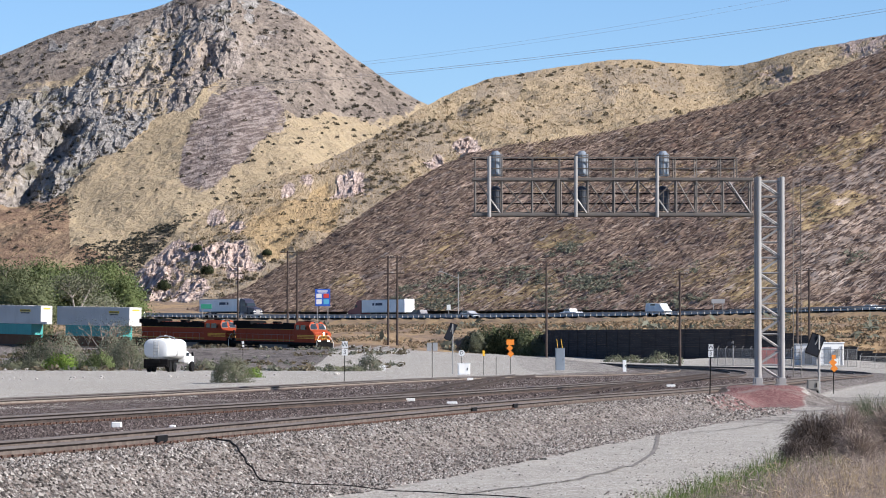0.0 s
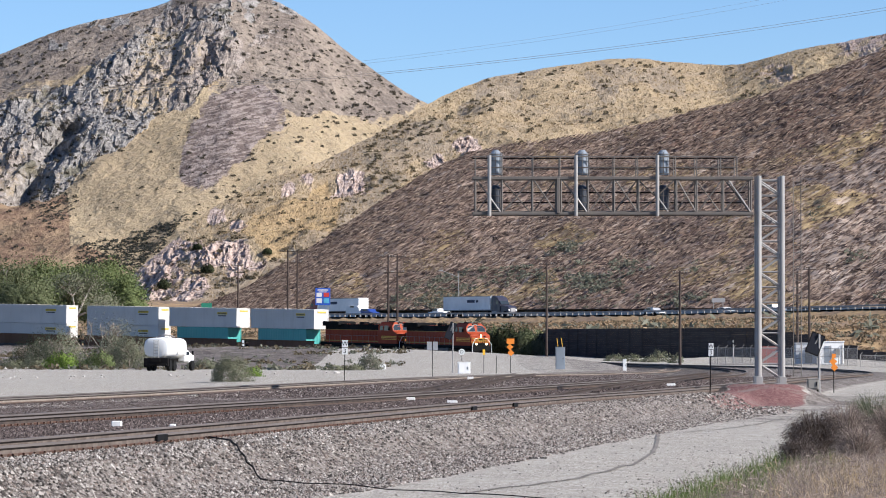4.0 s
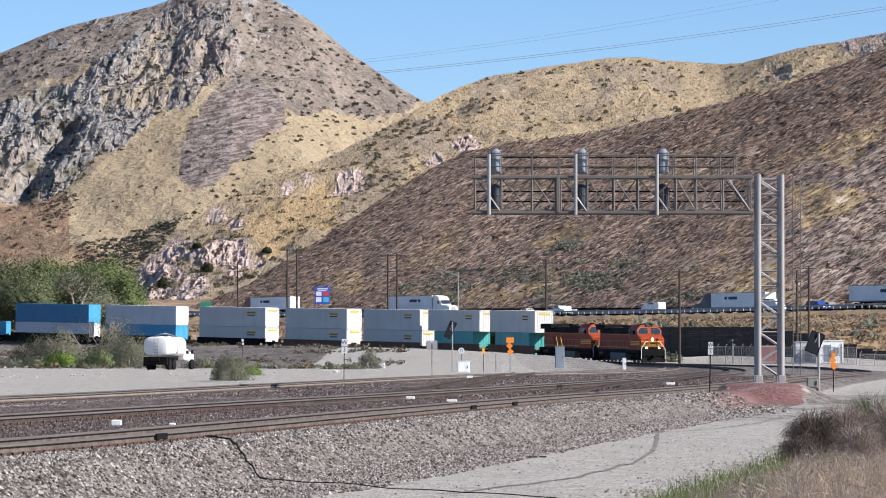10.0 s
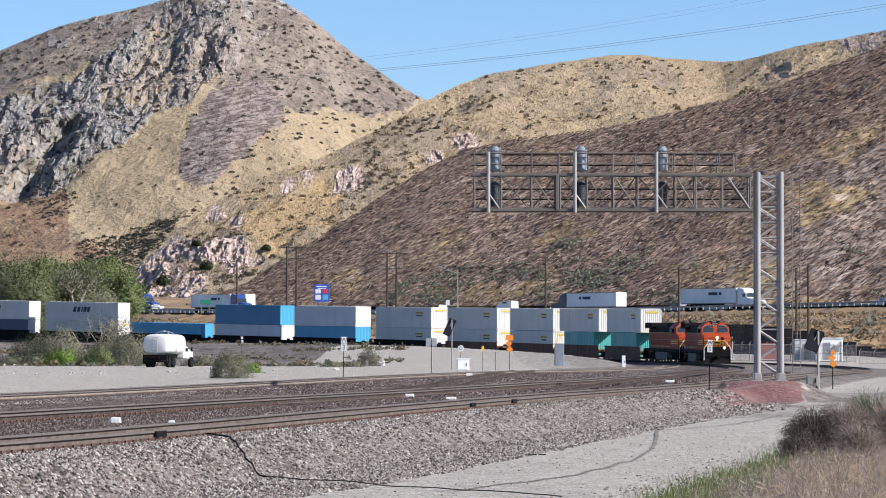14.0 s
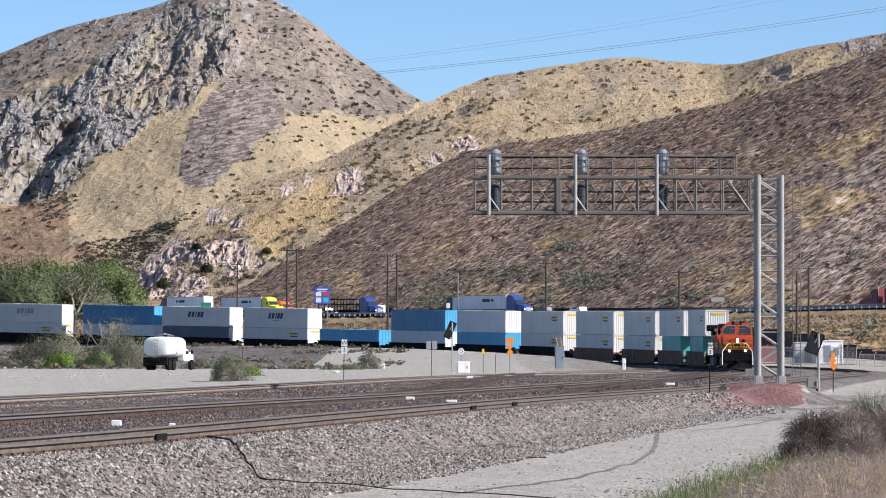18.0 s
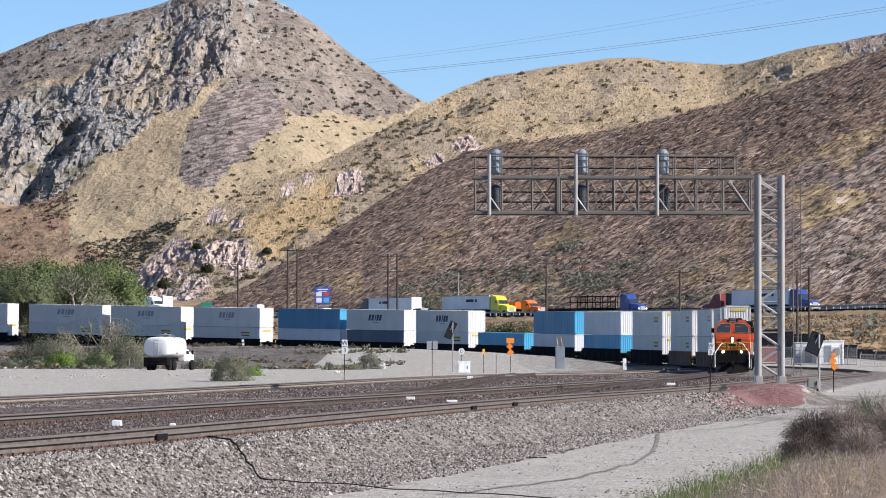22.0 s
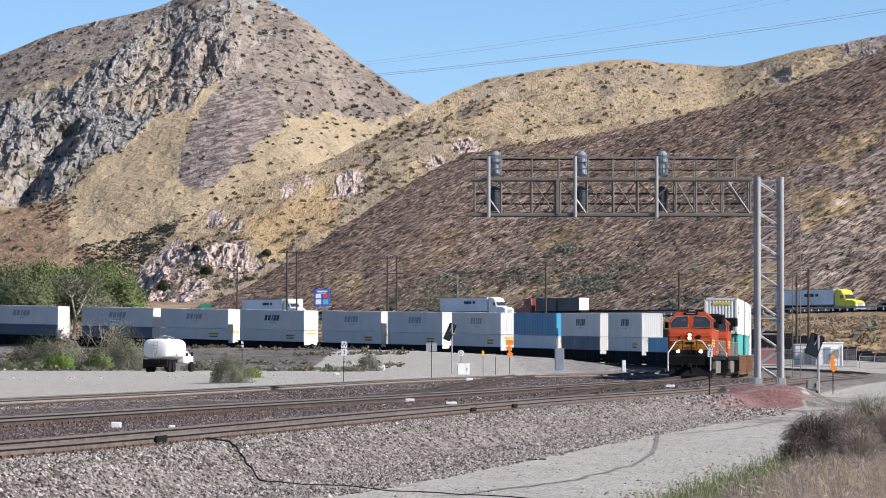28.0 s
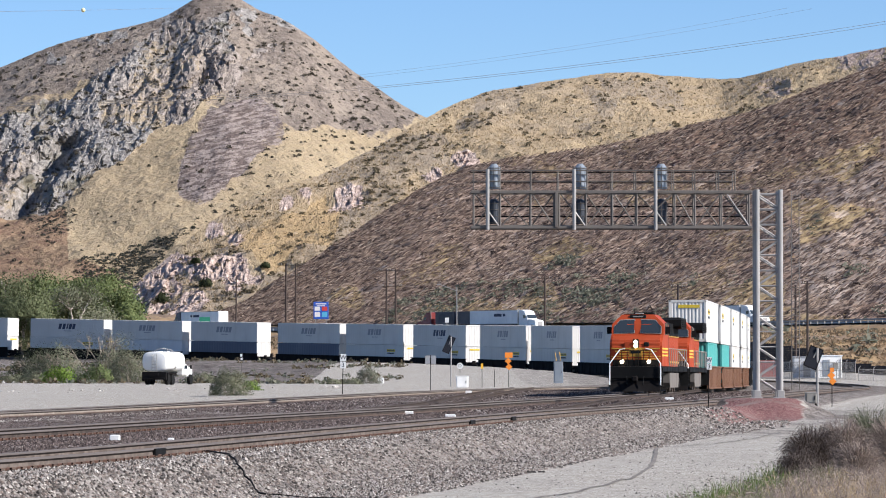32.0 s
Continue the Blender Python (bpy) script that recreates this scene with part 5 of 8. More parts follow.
        part("air_valve", bm_box(((o * 9.2, -0.6, 1.3), (0.2, 0.5, 0.28)), bevel=0.04), M_DARKSTEEL, car)
    put_bogie(car, 9.6, BOGIE2, (-0.89, 0.89))
    return car


CAR_AT = [46.4, 66.2, 85.0, 105.9, 127.3, 149.2, 169.2, 188.9, 208.4, 228.2, 246.3, 267.2, 286.5, 304.7, 325.7, 344.9, 362.9, 384.4, 402.8, 421.0, 442.3, 460.6]
LOADS = [("teal", "white"), ("teal", "white"), ("white", "white"), ("white", "white"), ("white", "white"), ("sky", "grey"), ("grey", "blue"),
         ("sky", None), ("white", "word"), ("navy", "word"), ("grey", "blue"), ("white", "faint"), ("white", "faint"), ("white", "faint"),
         ("white", "word"), ("white", "faint"), ("navy", "faint"), ("navy", "faint"), ("grey", "faint"), ("white", "word"), ("white", "faint"), ("white", "word")]


def build_train():
    """Everything that rolls on the train: a list of (thing, length from the nose to its middle, height)."""
    rolling = []
    rolling += [(make_locomotive(M_LAMP), 11.2, 0.0, 6.9), (make_locomotive(M_LENS), 33.7, 0.0, 6.9)]
    cars = {}
    boxes = {}
    for i, (at, (low, up)) in enumerate(zip(CAR_AT, LOADS)):
        mid = at + CON_L / 2
        key = "rust" if i < 4 else "dark"
        if key not in cars:
            cars[key] = c = make_well_car(M_RUST if key == "rust" else M_DARKSTEEL, "rust-brown well car loaded with stacked containers" if key == "rust" else "dark steel well car carrying containers")
        else:
            c = copy_thing(cars[key], Matrix.Identity(4))
        rolling.append((c, mid, 0.0, 8.6))
        for kind, z in ((low, 0.48), (up, 0.48 + CON_H + 0.04)):
            if kind is None:
                continue
            if kind not in boxes:
                boxes[kind] = b = SCHEMES[kind]()
            else:
                b = copy_thing(boxes[kind], Matrix.Identity(4))
            rolling.append((b, mid, z, 8.6))
    return rolling


TRAIN = build_train()


def nose_at(t):
    return -101.9 + 11.2987 * t + 0.0074 * t * t


def on_track(s, half):
    """Pose of a vehicle whose middle is at s along the train's track and which rests on it at two places."""
    a, b = LINE_A.at(SA0 + s - half), LINE_A.at(SA0 + s + half)
    d = b - a
    m = (a + b) / 2
    return m, math.atan2(d.y, d.x), math.atan2(-d.z, math.hypot(d.x, d.y))


def train_rows(back, z, half, step=0.8):
    rows = []
    for t in np.arange(0, 32.01, step):
        m, ang, dip = on_track(nose_at(t) - back, half)
        rot = Matrix.Rotation(ang, 4, "Z") @ Matrix.Rotation(dip, 4, "Y")
        rows.append((float(t), Matrix.Translation(m) @ rot @ Matrix.Translation((0, 0, z))))
    return rows


# ---- the cantilever signal bridge ----


def make_signal_bridge():
    d = 190.0
    bridge = tagged(group_empty("signal_bridge"), "grey lattice cantilever signal bridge reaching over the tracks", "signal bridge")
    z0, ztop = 0.05, 9.79
    xl, xr = 14.67, 15.75
    depth = 1.15
    for x in (xl, xr):
        for y in (d, d + depth):
            part("mast_leg", bm_tubes(((x, y, z0), (x, y, ztop), 0.125), n=14), M_STEEL, bridge)
    bays = 13
    for face in (d, d + depth):
        for i in range(bays):
            a, b = z0 + 0.3 + (ztop - z0 - 0.5) * i / bays, z0 + 0.3 + (ztop - z0 - 0.5) * (i + 1) / bays
            p, q = ((xl, face, b), (xr, face, a)) if i % 2 == 0 else ((xl, face, a), (xr, face, b))
            part("brace", bm_tubes((p, q, 0.045), n=6), M_STEEL, bridge)
            part("brace", bm_tubes(((xl, face, b), (xr, face, b), 0.035), n=6), M_STEEL, bridge)
    for x in (xl, xr):
        for i in range(bays):
            a, b = z0 + 0.3 + (ztop - z0 - 0.5) * i / bays, z0 + 0.3 + (ztop - z0 - 0.5) * (i + 1) / bays
            p, q = ((x, d, b), (x, d + depth, a)) if i % 2 else ((x, d, a), (x, d + depth, b))
            part("brace", bm_tubes((p, q, 0.04), n=6), M_STEEL, bridge)
    for x in (xl, xr):
        for y in (d, d + depth):
            part("base_plate", bm_box(((x, y, z0 + 0.04), (0.5, 0.5, 0.1)), ((x, y, z0 + 0.25), (0.34, 0.34, 0.32)), bevel=0.02), M_STEEL, bridge)
    part("foundation", bm_box((((xl + xr) / 2, d + depth / 2, z0 - 0.3), (2.3, 2.2, 0.6)), bevel=0.05), M_CONCRETE, bridge, "concrete footing under the mast")
    # the arm
    x0, x1 = 1.36, 14.43
    lo, hi, rail = 8.03, 9.68, 10.68
    for y in (d, d + depth):
        part("lower_chord", bm_box((((x0 + x1) / 2, y, lo), (x1 - x0, 0.16, 0.14)), bevel=0.02), M_ARM, bridge)
        part("upper_chord", bm_box((((x0 + x1) / 2, y, hi), (x1 - x0, 0.16, 0.14)), bevel=0.02), M_ARM, bridge)
        for x in (*POSTS,):
            part("arm_post", bm_tubes(((x, y, lo), (x, y, hi), 0.05), n=6), M_ARM, bridge)
        for k, (a, b) in enumerate(zip(POSTS, POSTS[1:])):
            if b - a < 0.5:
                continue
            p, q = ((a, y, hi), (b, y, lo)) if (k + (y > d)) % 2 == 0 else ((a, y, lo), (b, y, hi))
            part("arm_brace", bm_tubes((p, q, 0.035), n=6), M_ARM, bridge)
    part("splice", bm_box(((5.35, d - 0.02, (lo + hi) / 2), (0.16, 0.2, hi - lo)), ((5.35, d + depth, (lo + hi) / 2), (0.16, 0.2, hi - lo)), bevel=0.02), M_ARM, bridge)
    for x in np.arange(x0 + 0.3, x1, 0.95):
        part("cross_bar", bm_box(((x, d + depth / 2, lo + 0.03), (0.08, depth, 0.08)), ((x, d + depth / 2, hi + 0.03), (0.08, depth, 0.08))), M_ARM, bridge)
    for k in np.linspace(0.1, 0.9, 9):
        part("walkway_bar", bm_box((((x0 + x1) / 2, d + depth * k, lo + 0.1), (x1 - x0 - 0.2, 0.03, 0.05))), M_ARM, bridge)
    # hand rails of the walkway, above and inside the arm
    for z, r in ((rail, 0.034), ((rail + hi) / 2, 0.03)):
        for y in (d + 0.05, d + depth + 0.55):
            part("hand_rail", bm_tubes(((x0, y, z), (13.65, y, z), r), n=6), M_DARKSTEEL if y > d + 0.5 else M_ARM, bridge)
    for x in RAIL_POSTS:
        for y in (d + 0.05, d + depth + 0.55):
            part("rail_post", bm_tubes(((x, y, hi), (x, y, rail), 0.032), n=6), M_ARM, bridge)
    for z in (9.05, 8.58):
        part("hand_rail", bm_tubes(((x0 + 0.2, d + depth + 0.1, z), (x1 - 0.3, d + depth + 0.1, z), 0.036), n=6), M_DARKSTEEL, bridge)
    # signals: a pair of heads on a pipe at three places, turned away from the sun
    for px in (2.15, 6.17, 9.95):
        part("signal_pipe", bm_tubes(((px, d - 0.14, lo - 0.12), (px, d - 0.14, rail + 0.06), 0.085), n=12), M_STEEL, bridge)
        for z, m in ((10.39, M_STEEL), (8.76, M_BLACK)):
            head = bmesh.new()
            add_tube(head, (px + 0.30, d + 0.45, z - 0.55), (px + 0.30, d + 0.45, z + 0.45), 0.27, 16)
            add_tube(head, (px + 0.30, d + 0.45, z + 0.45), (px + 0.30, d + 0.45, z + 0.62), 0.27, 16, 0.12)
            bmesh.ops.recalc_face_normals(head, faces=head.faces)
            h = part("signal_head", head, M_SIGNAL if m is M_STEEL else M_SIGNALDARK, bridge, "rounded signal head in its cage")
            cage = bmesh.new()
            for a in np.linspace(0, 2 * math.pi, 9)[:-1]:
                cx, cy = px + 0.30 + 0.31 * math.cos(a), d + 0.45 + 0.31 * math.sin(a)
                add_tube(cage, (cx, cy, z - 0.55), (cx, cy, z + 0.5), 0.014, 5)
            for zz in (-0.5, -0.2, 0.1, 0.4):
                pts = [(px + 0.30 + 0.31 * math.cos(a), d + 0.45 + 0.31 * math.sin(a), z + zz) for a in np.linspace(0, 2 * math.pi, 13)]
                tube_path(cage, pts, 0.014, 5)
            part("head_cage", cage, M_ARM, h)
    for px in (2.15, 6.17, 9.95):
        part("arm_strut", bm_tubes(((px - 0.15, d - 0.05, lo + 1.02), (px + 0.50, d - 0.05, lo + 0.08), 0.036), n=6), M_STEEL, bridge)
    part("arm_strut", bm_tubes(((13.28, d - 0.05, hi - 0.12), (14.28, d - 0.05, lo + 0.08), 0.036), n=6), M_STEEL, bridge)
    # ladder behind the mast
    lx = 16.39
    for dx in (0, 0.36):
        part("ladder_rail", bm_tubes(((lx + dx, d + depth + 0.3, z0 + 0.4), (lx + dx, d + depth + 0.3, ztop), 0.022), n=6), M_ARM, bridge)
    for z in np.arange(z0 + 0.6, ztop, 0.33):
        part("rung", bm_tubes(((lx, d + depth + 0.3, z), (lx + 0.36, d + depth + 0.3, z), 0.015), n=5), M_ARM, bridge)
    return bridge


M_SIGNALDARK = paint("dark_blue_steel", (0.035, 0.042, 0.055), 0.6, (0.02, 0.02, 0.02), 0.4, 2.0)
M_SIGNAL = paint("grey_blue_steel", (0.23, 0.26, 0.29), 0.5, (0.15, 0.15, 0.15), 0.4, 2.0, 0.3)
POSTS = [1.50, 2.73, 4.15, 5.27, 5.48, 6.72, 7.95, 9.08, 10.84, 11.78, 13.02, 14.30]
RAIL_POSTS = [1.50, 2.73, 4.17, 5.43, 6.77, 7.95, 9.03, 10.79, 11.78, 12.89, 13.65]
make_signal_bridge()


# ---- retaining wall, freeway, guard rail ----


def make_wall():
    wall = tagged(group_empty("retaining_wall"), "tall timber-lagged retaining wall in shade below the freeway bank", "retaining wall", "", "structure")
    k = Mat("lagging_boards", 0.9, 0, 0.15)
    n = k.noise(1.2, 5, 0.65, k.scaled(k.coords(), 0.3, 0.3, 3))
    # near-black board colour deepens the shade the wall stands in
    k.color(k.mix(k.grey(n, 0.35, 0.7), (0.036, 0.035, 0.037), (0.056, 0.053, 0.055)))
    s = 2.0
    h = 0.30
    while s < 118:
        c, w = WALL.at(s), WALL.way(s)
        ang = math.atan2(w.y, w.x)
        m = Matrix.Translation((c.x, c.y, 0)) @ Matrix.Rotation(ang, 4, "Z")
        base = -0.5
        top = float(wall_top(c.x)) * (0.35 + 0.65 * min(1, s / 14))
        bm = bmesh.new()
        add_box(bm, (0, 0.02, (base + top) / 2), (0.20, 0.26, top - base + 0.1), m, 0.02)
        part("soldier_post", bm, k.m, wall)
        bm = bmesh.new()
        z = base
        while z < top - 0.02:
            add_box(bm, (1.22, 0.05 + 0.006 * ((int(z * 10) % 3) - 1), z + h / 2), (2.44, 0.15, h - 0.006), m)
            z += h
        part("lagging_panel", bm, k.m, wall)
        s += 2.44


make_wall()


def ribbon(line, off, width, lift, s0, s1, step, thick=0.0):
    ss = np.arange(s0, s1, step)
    v, f = [], []
    for s in ss:
        c, w = line.at(s), line.way(s)
        n = Vector((-w.y, w.x, 0))
        for o in (off - width / 2, off + width / 2):
            p = c + n * o
            v.append((p.x, p.y, c.z + lift))
    for i in range(len(ss) - 1):
        f.append((2 * i, 2 * i + 2, 2 * i + 3, 2 * i + 1))
    return v, f


def make_freeway():
    k = Mat("asphalt", 0.9, 0, 0.2)
    k.color(k.mix(k.grey(k.noise(0.6, 5), 0.35, 0.7), (0.075, 0.073, 0.07), (0.12, 0.116, 0.11)))
    v, f = ribbon(ROAD, 4.0, 34.0, 0.10, 60, ROAD.s[-1] - 40, 6)
    ob = new("freeway", raw("freeway", v, f, k.m))
    tagged(ob, "grey asphalt freeway along the foot of the hills", "road", "", "structure")
    for off in (-8.5, -1.2, 2.5, 9.8, 13.4):
        v, f = ribbon(ROAD, off, 0.22, 0.112, 60, ROAD.s[-1] - 40, 8)
        part_at("lane_line", raw("lane_line", v, f, M_WHITE), ob)
    rail = tagged(group_empty("guard_rail"), "galvanised steel guard rail on dark posts along the freeway", "guard rail", "", "structure")
    s0, s1 = ROAD.near((-130, 954)), ROAD.near((135, 677))
    shape = [(-0.02, 0.42), (0.05, 0.47), (0.05, 0.52), (-0.02, 0.57), (0.05, 0.63), (0.05, 0.68), (-0.02, 0.73), (-0.04, 0.73), (-0.04, 0.42)]
    v, f = sweep(ROAD, -12.2, [(a, b + 0.1) for a, b in shape], s0, s1, 3.8)
    part_at("beam", raw("beam", v, f, M_STEEL), rail)
    post = mesh_of("post", bm_box(((0, 0, 0.28), (0.15, 0.20, 0.95)), ((0, -0.14, 0.60), (0.12, 0.14, 0.26)), bevel=0.01), M_WHITEPOST)
    s, n = s0, 0
    while s < s1 and n < 290:
        c, w = ROAD.at(s), ROAD.way(s)
        p = c + Vector((-w.y, w.x, 0)) * -12.0
        part_at("post", post, rail, Matrix.Translation((p.x, p.y, c.z + 0.1)) @ Matrix.Rotation(math.atan2(w.y, w.x), 4, "Z"))
        s += 1.9
        n += 1
    # low concrete barrier between the two carriageways
    v, f = sweep(ROAD, 6.2, [(-0.3, 0.1), (-0.28, 0.2), (-0.12, 0.4), (-0.08, 0.9), (0.08, 0.9), (0.12, 0.4), (0.28, 0.2), (0.3, 0.1)], s0, s1, 6)
    tagged(new("median_barrier", raw("median_barrier", v, f, M_CONCRETE)), "low concrete barrier between the carriageways", "barrier", "", "structure")


M_WHITEPOST = paint("pale_post", (0.27, 0.255, 0.235), 0.8, (0.2, 0.18, 0.15), 0.4, 2)
make_freeway()

# ---- freeway traffic ----


def wheel_mesh(r, w):
    bm = bmesh.new()
    add_tube(bm, (0, -w / 2, 0), (0, w / 2, 0), r, 18)
    add_tube(bm, (0, -w / 2 - 0.01, 0), (0, w / 2 + 0.01, 0), r * 0.55, 12)
    bmesh.ops.recalc_face_normals(bm, faces=bm.faces)
    return mesh_of("wheel", bm, M_RUBBER)


WHEEL_BIG, WHEEL_CAR = wheel_mesh(0.50, 0.28), wheel_mesh(0.33, 0.22)


def put_wheels(thing, places, me):
    for x, y, z in places:
        part_at("wheel", me, thing, Matrix.Translation((x, y, z)))


def make_semi(label, body, cab_colour, kind="box"):
    """A tractor with a long trailer; x points ahead, the middle is the middle of the whole rig."""
    rig = tagged(group_empty("semi_truck"), label, "truck", "trucks on the freeway")
    if kind == "box":
        bm = bmesh.new()
        add_box(bm, (-3.0, 0, 2.62), (16.15, 2.6, 2.82), None, 0.05)
        t = part("trailer_box", bm, body, rig)
        part("trailer_rail", bm_box(((-3.0, 1.31, 1.24), (16.1, 0.04, 0.16)), ((-3.0, -1.31, 1.24), (16.1, 0.04, 0.16)), ((-3.0, 1.31, 3.98), (16.1, 0.04, 0.10)), ((-3.0, -1.31, 3.98), (16.1, 0.04, 0.10))), M_GREYPAINT, t)
        for y in (-1.305, 1.305):
            part("wordmark_bar", bm_box(((-1.5, y, 3.0), (2.6, 0.012, 0.55)), ((0.6, y, 3.0), (0.8, 0.012, 0.5))), M_INK_BLUE, t)
        part("trailer_door", bm_box(((-11.10, 0.64, 2.6), (0.05, 1.22, 2.6)), ((-11.10, -0.64, 2.6), (0.05, 1.22, 2.6)), bevel=0.01), body, t)
    elif kind == "container":
        for x in (-7.4, 0.0):
            bm = bmesh.new()
            add_box(bm, (x, 0, 2.72), (7.0, 2.5, 2.62), None, 0.04)
            load = part("load_box", bm, body, rig)
            for dx in np.arange(-3.3, 3.4, 0.33):
                part("rib", bm_box(((x + dx, 0, 2.72), (0.14, 2.56, 2.3))), body, load)
        bm = bm_box(((-10.95, 0, 2.72), (0.06, 2.3, 2.4)), bevel=0.02)
        part("tail_door", bm, M_WHITE, rig, "white tail door")
        part("trailer_bed", bm_box(((-3.6, 0, 1.25), (15.2, 2.4, 0.28))), M_DARKSTEEL, rig)
    elif kind == "dump":
        bm = bmesh.new()
        add_prism(bm, [(-5.4, 1.35), (3.2, 1.35), (3.6, 2.75), (-5.9, 2.75)], -1.25, 1.25)
        dump = part("dump_body", bm, body, rig)
        for dx in np.arange(-5.0, 3.2, 1.15):
            part("rib", bm_box(((dx, 0, 2.05), (0.14, 2.66, 1.3))), body, dump)
        part("top_rail", bm_box(((-1.15, 1.3, 2.72), (9.4, 0.1, 0.16)), ((-1.15, -1.3, 2.72), (9.4, 0.1, 0.16))), body, rig)
        part("trailer_bed", bm_box(((-2.2, 0, 1.15), (12.2, 1.4, 0.24))), M_DARKSTEEL, rig)
    else:
        bm = bmesh.new()
        for z in (1.3, 2.5, 3.6):
            for y in (-1.2, 1.2):
                add_box(bm, (-3.2, y, z), (15.0, 0.12, 0.16))
        for x in np.arange(-10.4, 4.2, 2.4):
            for y in (-1.2, 1.2):
                add_box(bm, (x, y, 2.4), (0.12, 0.12, 2.5))
            add_box(bm, (x, 0, 1.3), (0.2, 2.4, 0.12))
            add_box(bm, (x, 0, 3.6), (0.2, 2.4, 0.12))
        part("carrier_frame", bm, M_DARKSTEEL, rig, "dark open carrier frame")
    part("underrun_guard", bm_box(((-3.0, 0, 1.05), (12.0, 1.2, 0.2)), ((-11.0, 0, 0.75), (0.12, 2.3, 0.12))), M_DARKSTEEL, rig)
    put_wheels(rig, [(x, y, 0.5) for x in (-9.4, -8.1, 4.6, 5.9) for y in (-1.1, 1.1)], WHEEL_BIG)
    # tractor; the dump trailer has a low day cab
    low = 0.70 if kind == "dump" else 1.0
    up = lambda *points: [(x, 0.95 + (z - 0.95) * low) for x, z in points]
    cab = bmesh.new()
    add_prism(cab, up((5.4, 0.95), (8.3, 0.95), (8.3, 2.25), (7.75, 3.05), (7.2, 3.75), (5.9, 4.02), (5.4, 3.95)), -1.2, 1.2)
    bmesh.ops.bevel(cab, geom=cab.edges[:], offset=0.09, segments=2, affect="EDGES")
    c = part("cab", cab, cab_colour, rig)
    hood = bmesh.new()
    add_prism(hood, up((8.2, 0.7), (10.9, 0.7), (10.9, 1.65), (10.3, 1.95), (8.2, 2.2)), -1.05, 1.05)
    bmesh.ops.bevel(hood, geom=hood.edges[:], offset=0.10, segments=2, affect="EDGES")
    h = part("bonnet", hood, cab_colour, rig)
    w = bmesh.new()
    add_prism(w, up((8.32, 2.32), (8.36, 2.34), (7.86, 3.06), (7.81, 3.04)), -1.02, 1.02)
    part("windscreen", w, M_GLASS, c)
    for y in (-1.215, 1.215):
        part("side_window", bm_box(((7.3, y, 0.95 + 1.7 * low), (0.8, 0.03, 0.6 * low))), M_GLASS, c)
        part("step_tank", bm_tubes(((5.6, y * 0.85, 0.75), (7.4, y * 0.85, 0.75), 0.32), n=14), M_STEEL, rig)
        part("fender", bm_box(((9.8, y * 0.83, 1.12), (1.3, 0.36, 0.22)), bevel=0.06), cab_colour, rig)
        part("headlight", bm_box(((10.9, y * 0.72, 1.2), (0.08, 0.3, 0.2)), bevel=0.02), M_PALELAMP, rig)
        part("exhaust_stack", bm_tubes(((5.3, y * 0.9, 1.2), (5.3, y * 0.9, 0.95 + 3.2 * low), 0.07)), M_STEEL, rig)
    part("grille", bm_box(((10.93, 0, 1.25), (0.05, 1.1, 0.75)), bevel=0.02), M_STEEL, h)
    part("bumper", bm_box(((10.95, 0, 0.62), (0.25, 2.4, 0.34)), bevel=0.05), M_STEEL, rig)
    part("chassis", bm_box(((6.6, 0, 0.75), (7.0, 0.9, 0.3))), M_DARKSTEEL, rig)
    put_wheels(rig, [(9.8, y, 0.5) for y in (-1.05, 1.05)], WHEEL_BIG)
    return rig


def make_car(label, colour, shape="sedan"):
    """A car or pickup; x points ahead."""
    car = tagged(group_empty("car"), label, "car", "cars on the freeway")
    outlines = {
        "sedan": [(-2.3, 0.35), (2.3, 0.35), (2.32, 0.75), (1.2, 0.95), (0.5, 1.40), (-1.0, 1.44), (-1.75, 1.05), (-2.3, 0.95)],
        "suv": [(-2.4, 0.4), (2.4, 0.4), (2.42, 0.95), (1.3, 1.12), (0.6, 1.72), (-2.1, 1.78), (-2.4, 1.1)],
        "pickup": [(-2.8, 0.5), (2.8, 0.5), (2.8, 1.10), (1.5, 1.22), (0.8, 1.82), (-0.7, 1.84), (-0.85, 1.22), (-2.8, 1.20)],
        "van": [(-2.9, 0.45), (2.9, 0.45), (2.9, 1.1), (2.3, 1.35), (1.5, 2.35), (-2.8, 2.45), (-2.9, 1.2)],
    }
    o = outlines[shape]
    bm = bmesh.new()
    add_prism(bm, o, -0.92, 0.92)
    bmesh.ops.bevel(bm, geom=bm.edges[:], offset=0.07, segments=2, affect="EDGES")
    b = part("body", bm, colour, car)
    top = max(z for _, z in o)
    x0 = -0.6 if shape == "pickup" else -1.4
    for y in (-0.93, 0.93):
        part("side_window", bm_box(((x0 + 0.85, y, top - 0.28), (1.5, 0.02, 0.34))), M_GLASS, b)
    part("rear_window", bm_box(((o[-2][0] + 0.28, 0, top - 0.25), (0.06, 1.4, 0.3))), M_GLASS, b)
    f = 1.45 if shape == "sedan" else 1.6
    put_wheels(car, [(x, y, 0.33) for x in (-f, f) for y in (-0.84, 0.84)], WHEEL_CAR)
    for y in (-0.65, 0.65):
        part("headlight", bm_box(((o[1][0] + 0.01, y, o[1][1] + 0.3), (0.06, 0.32, 0.14))), M_PALELAMP, car)
    return car


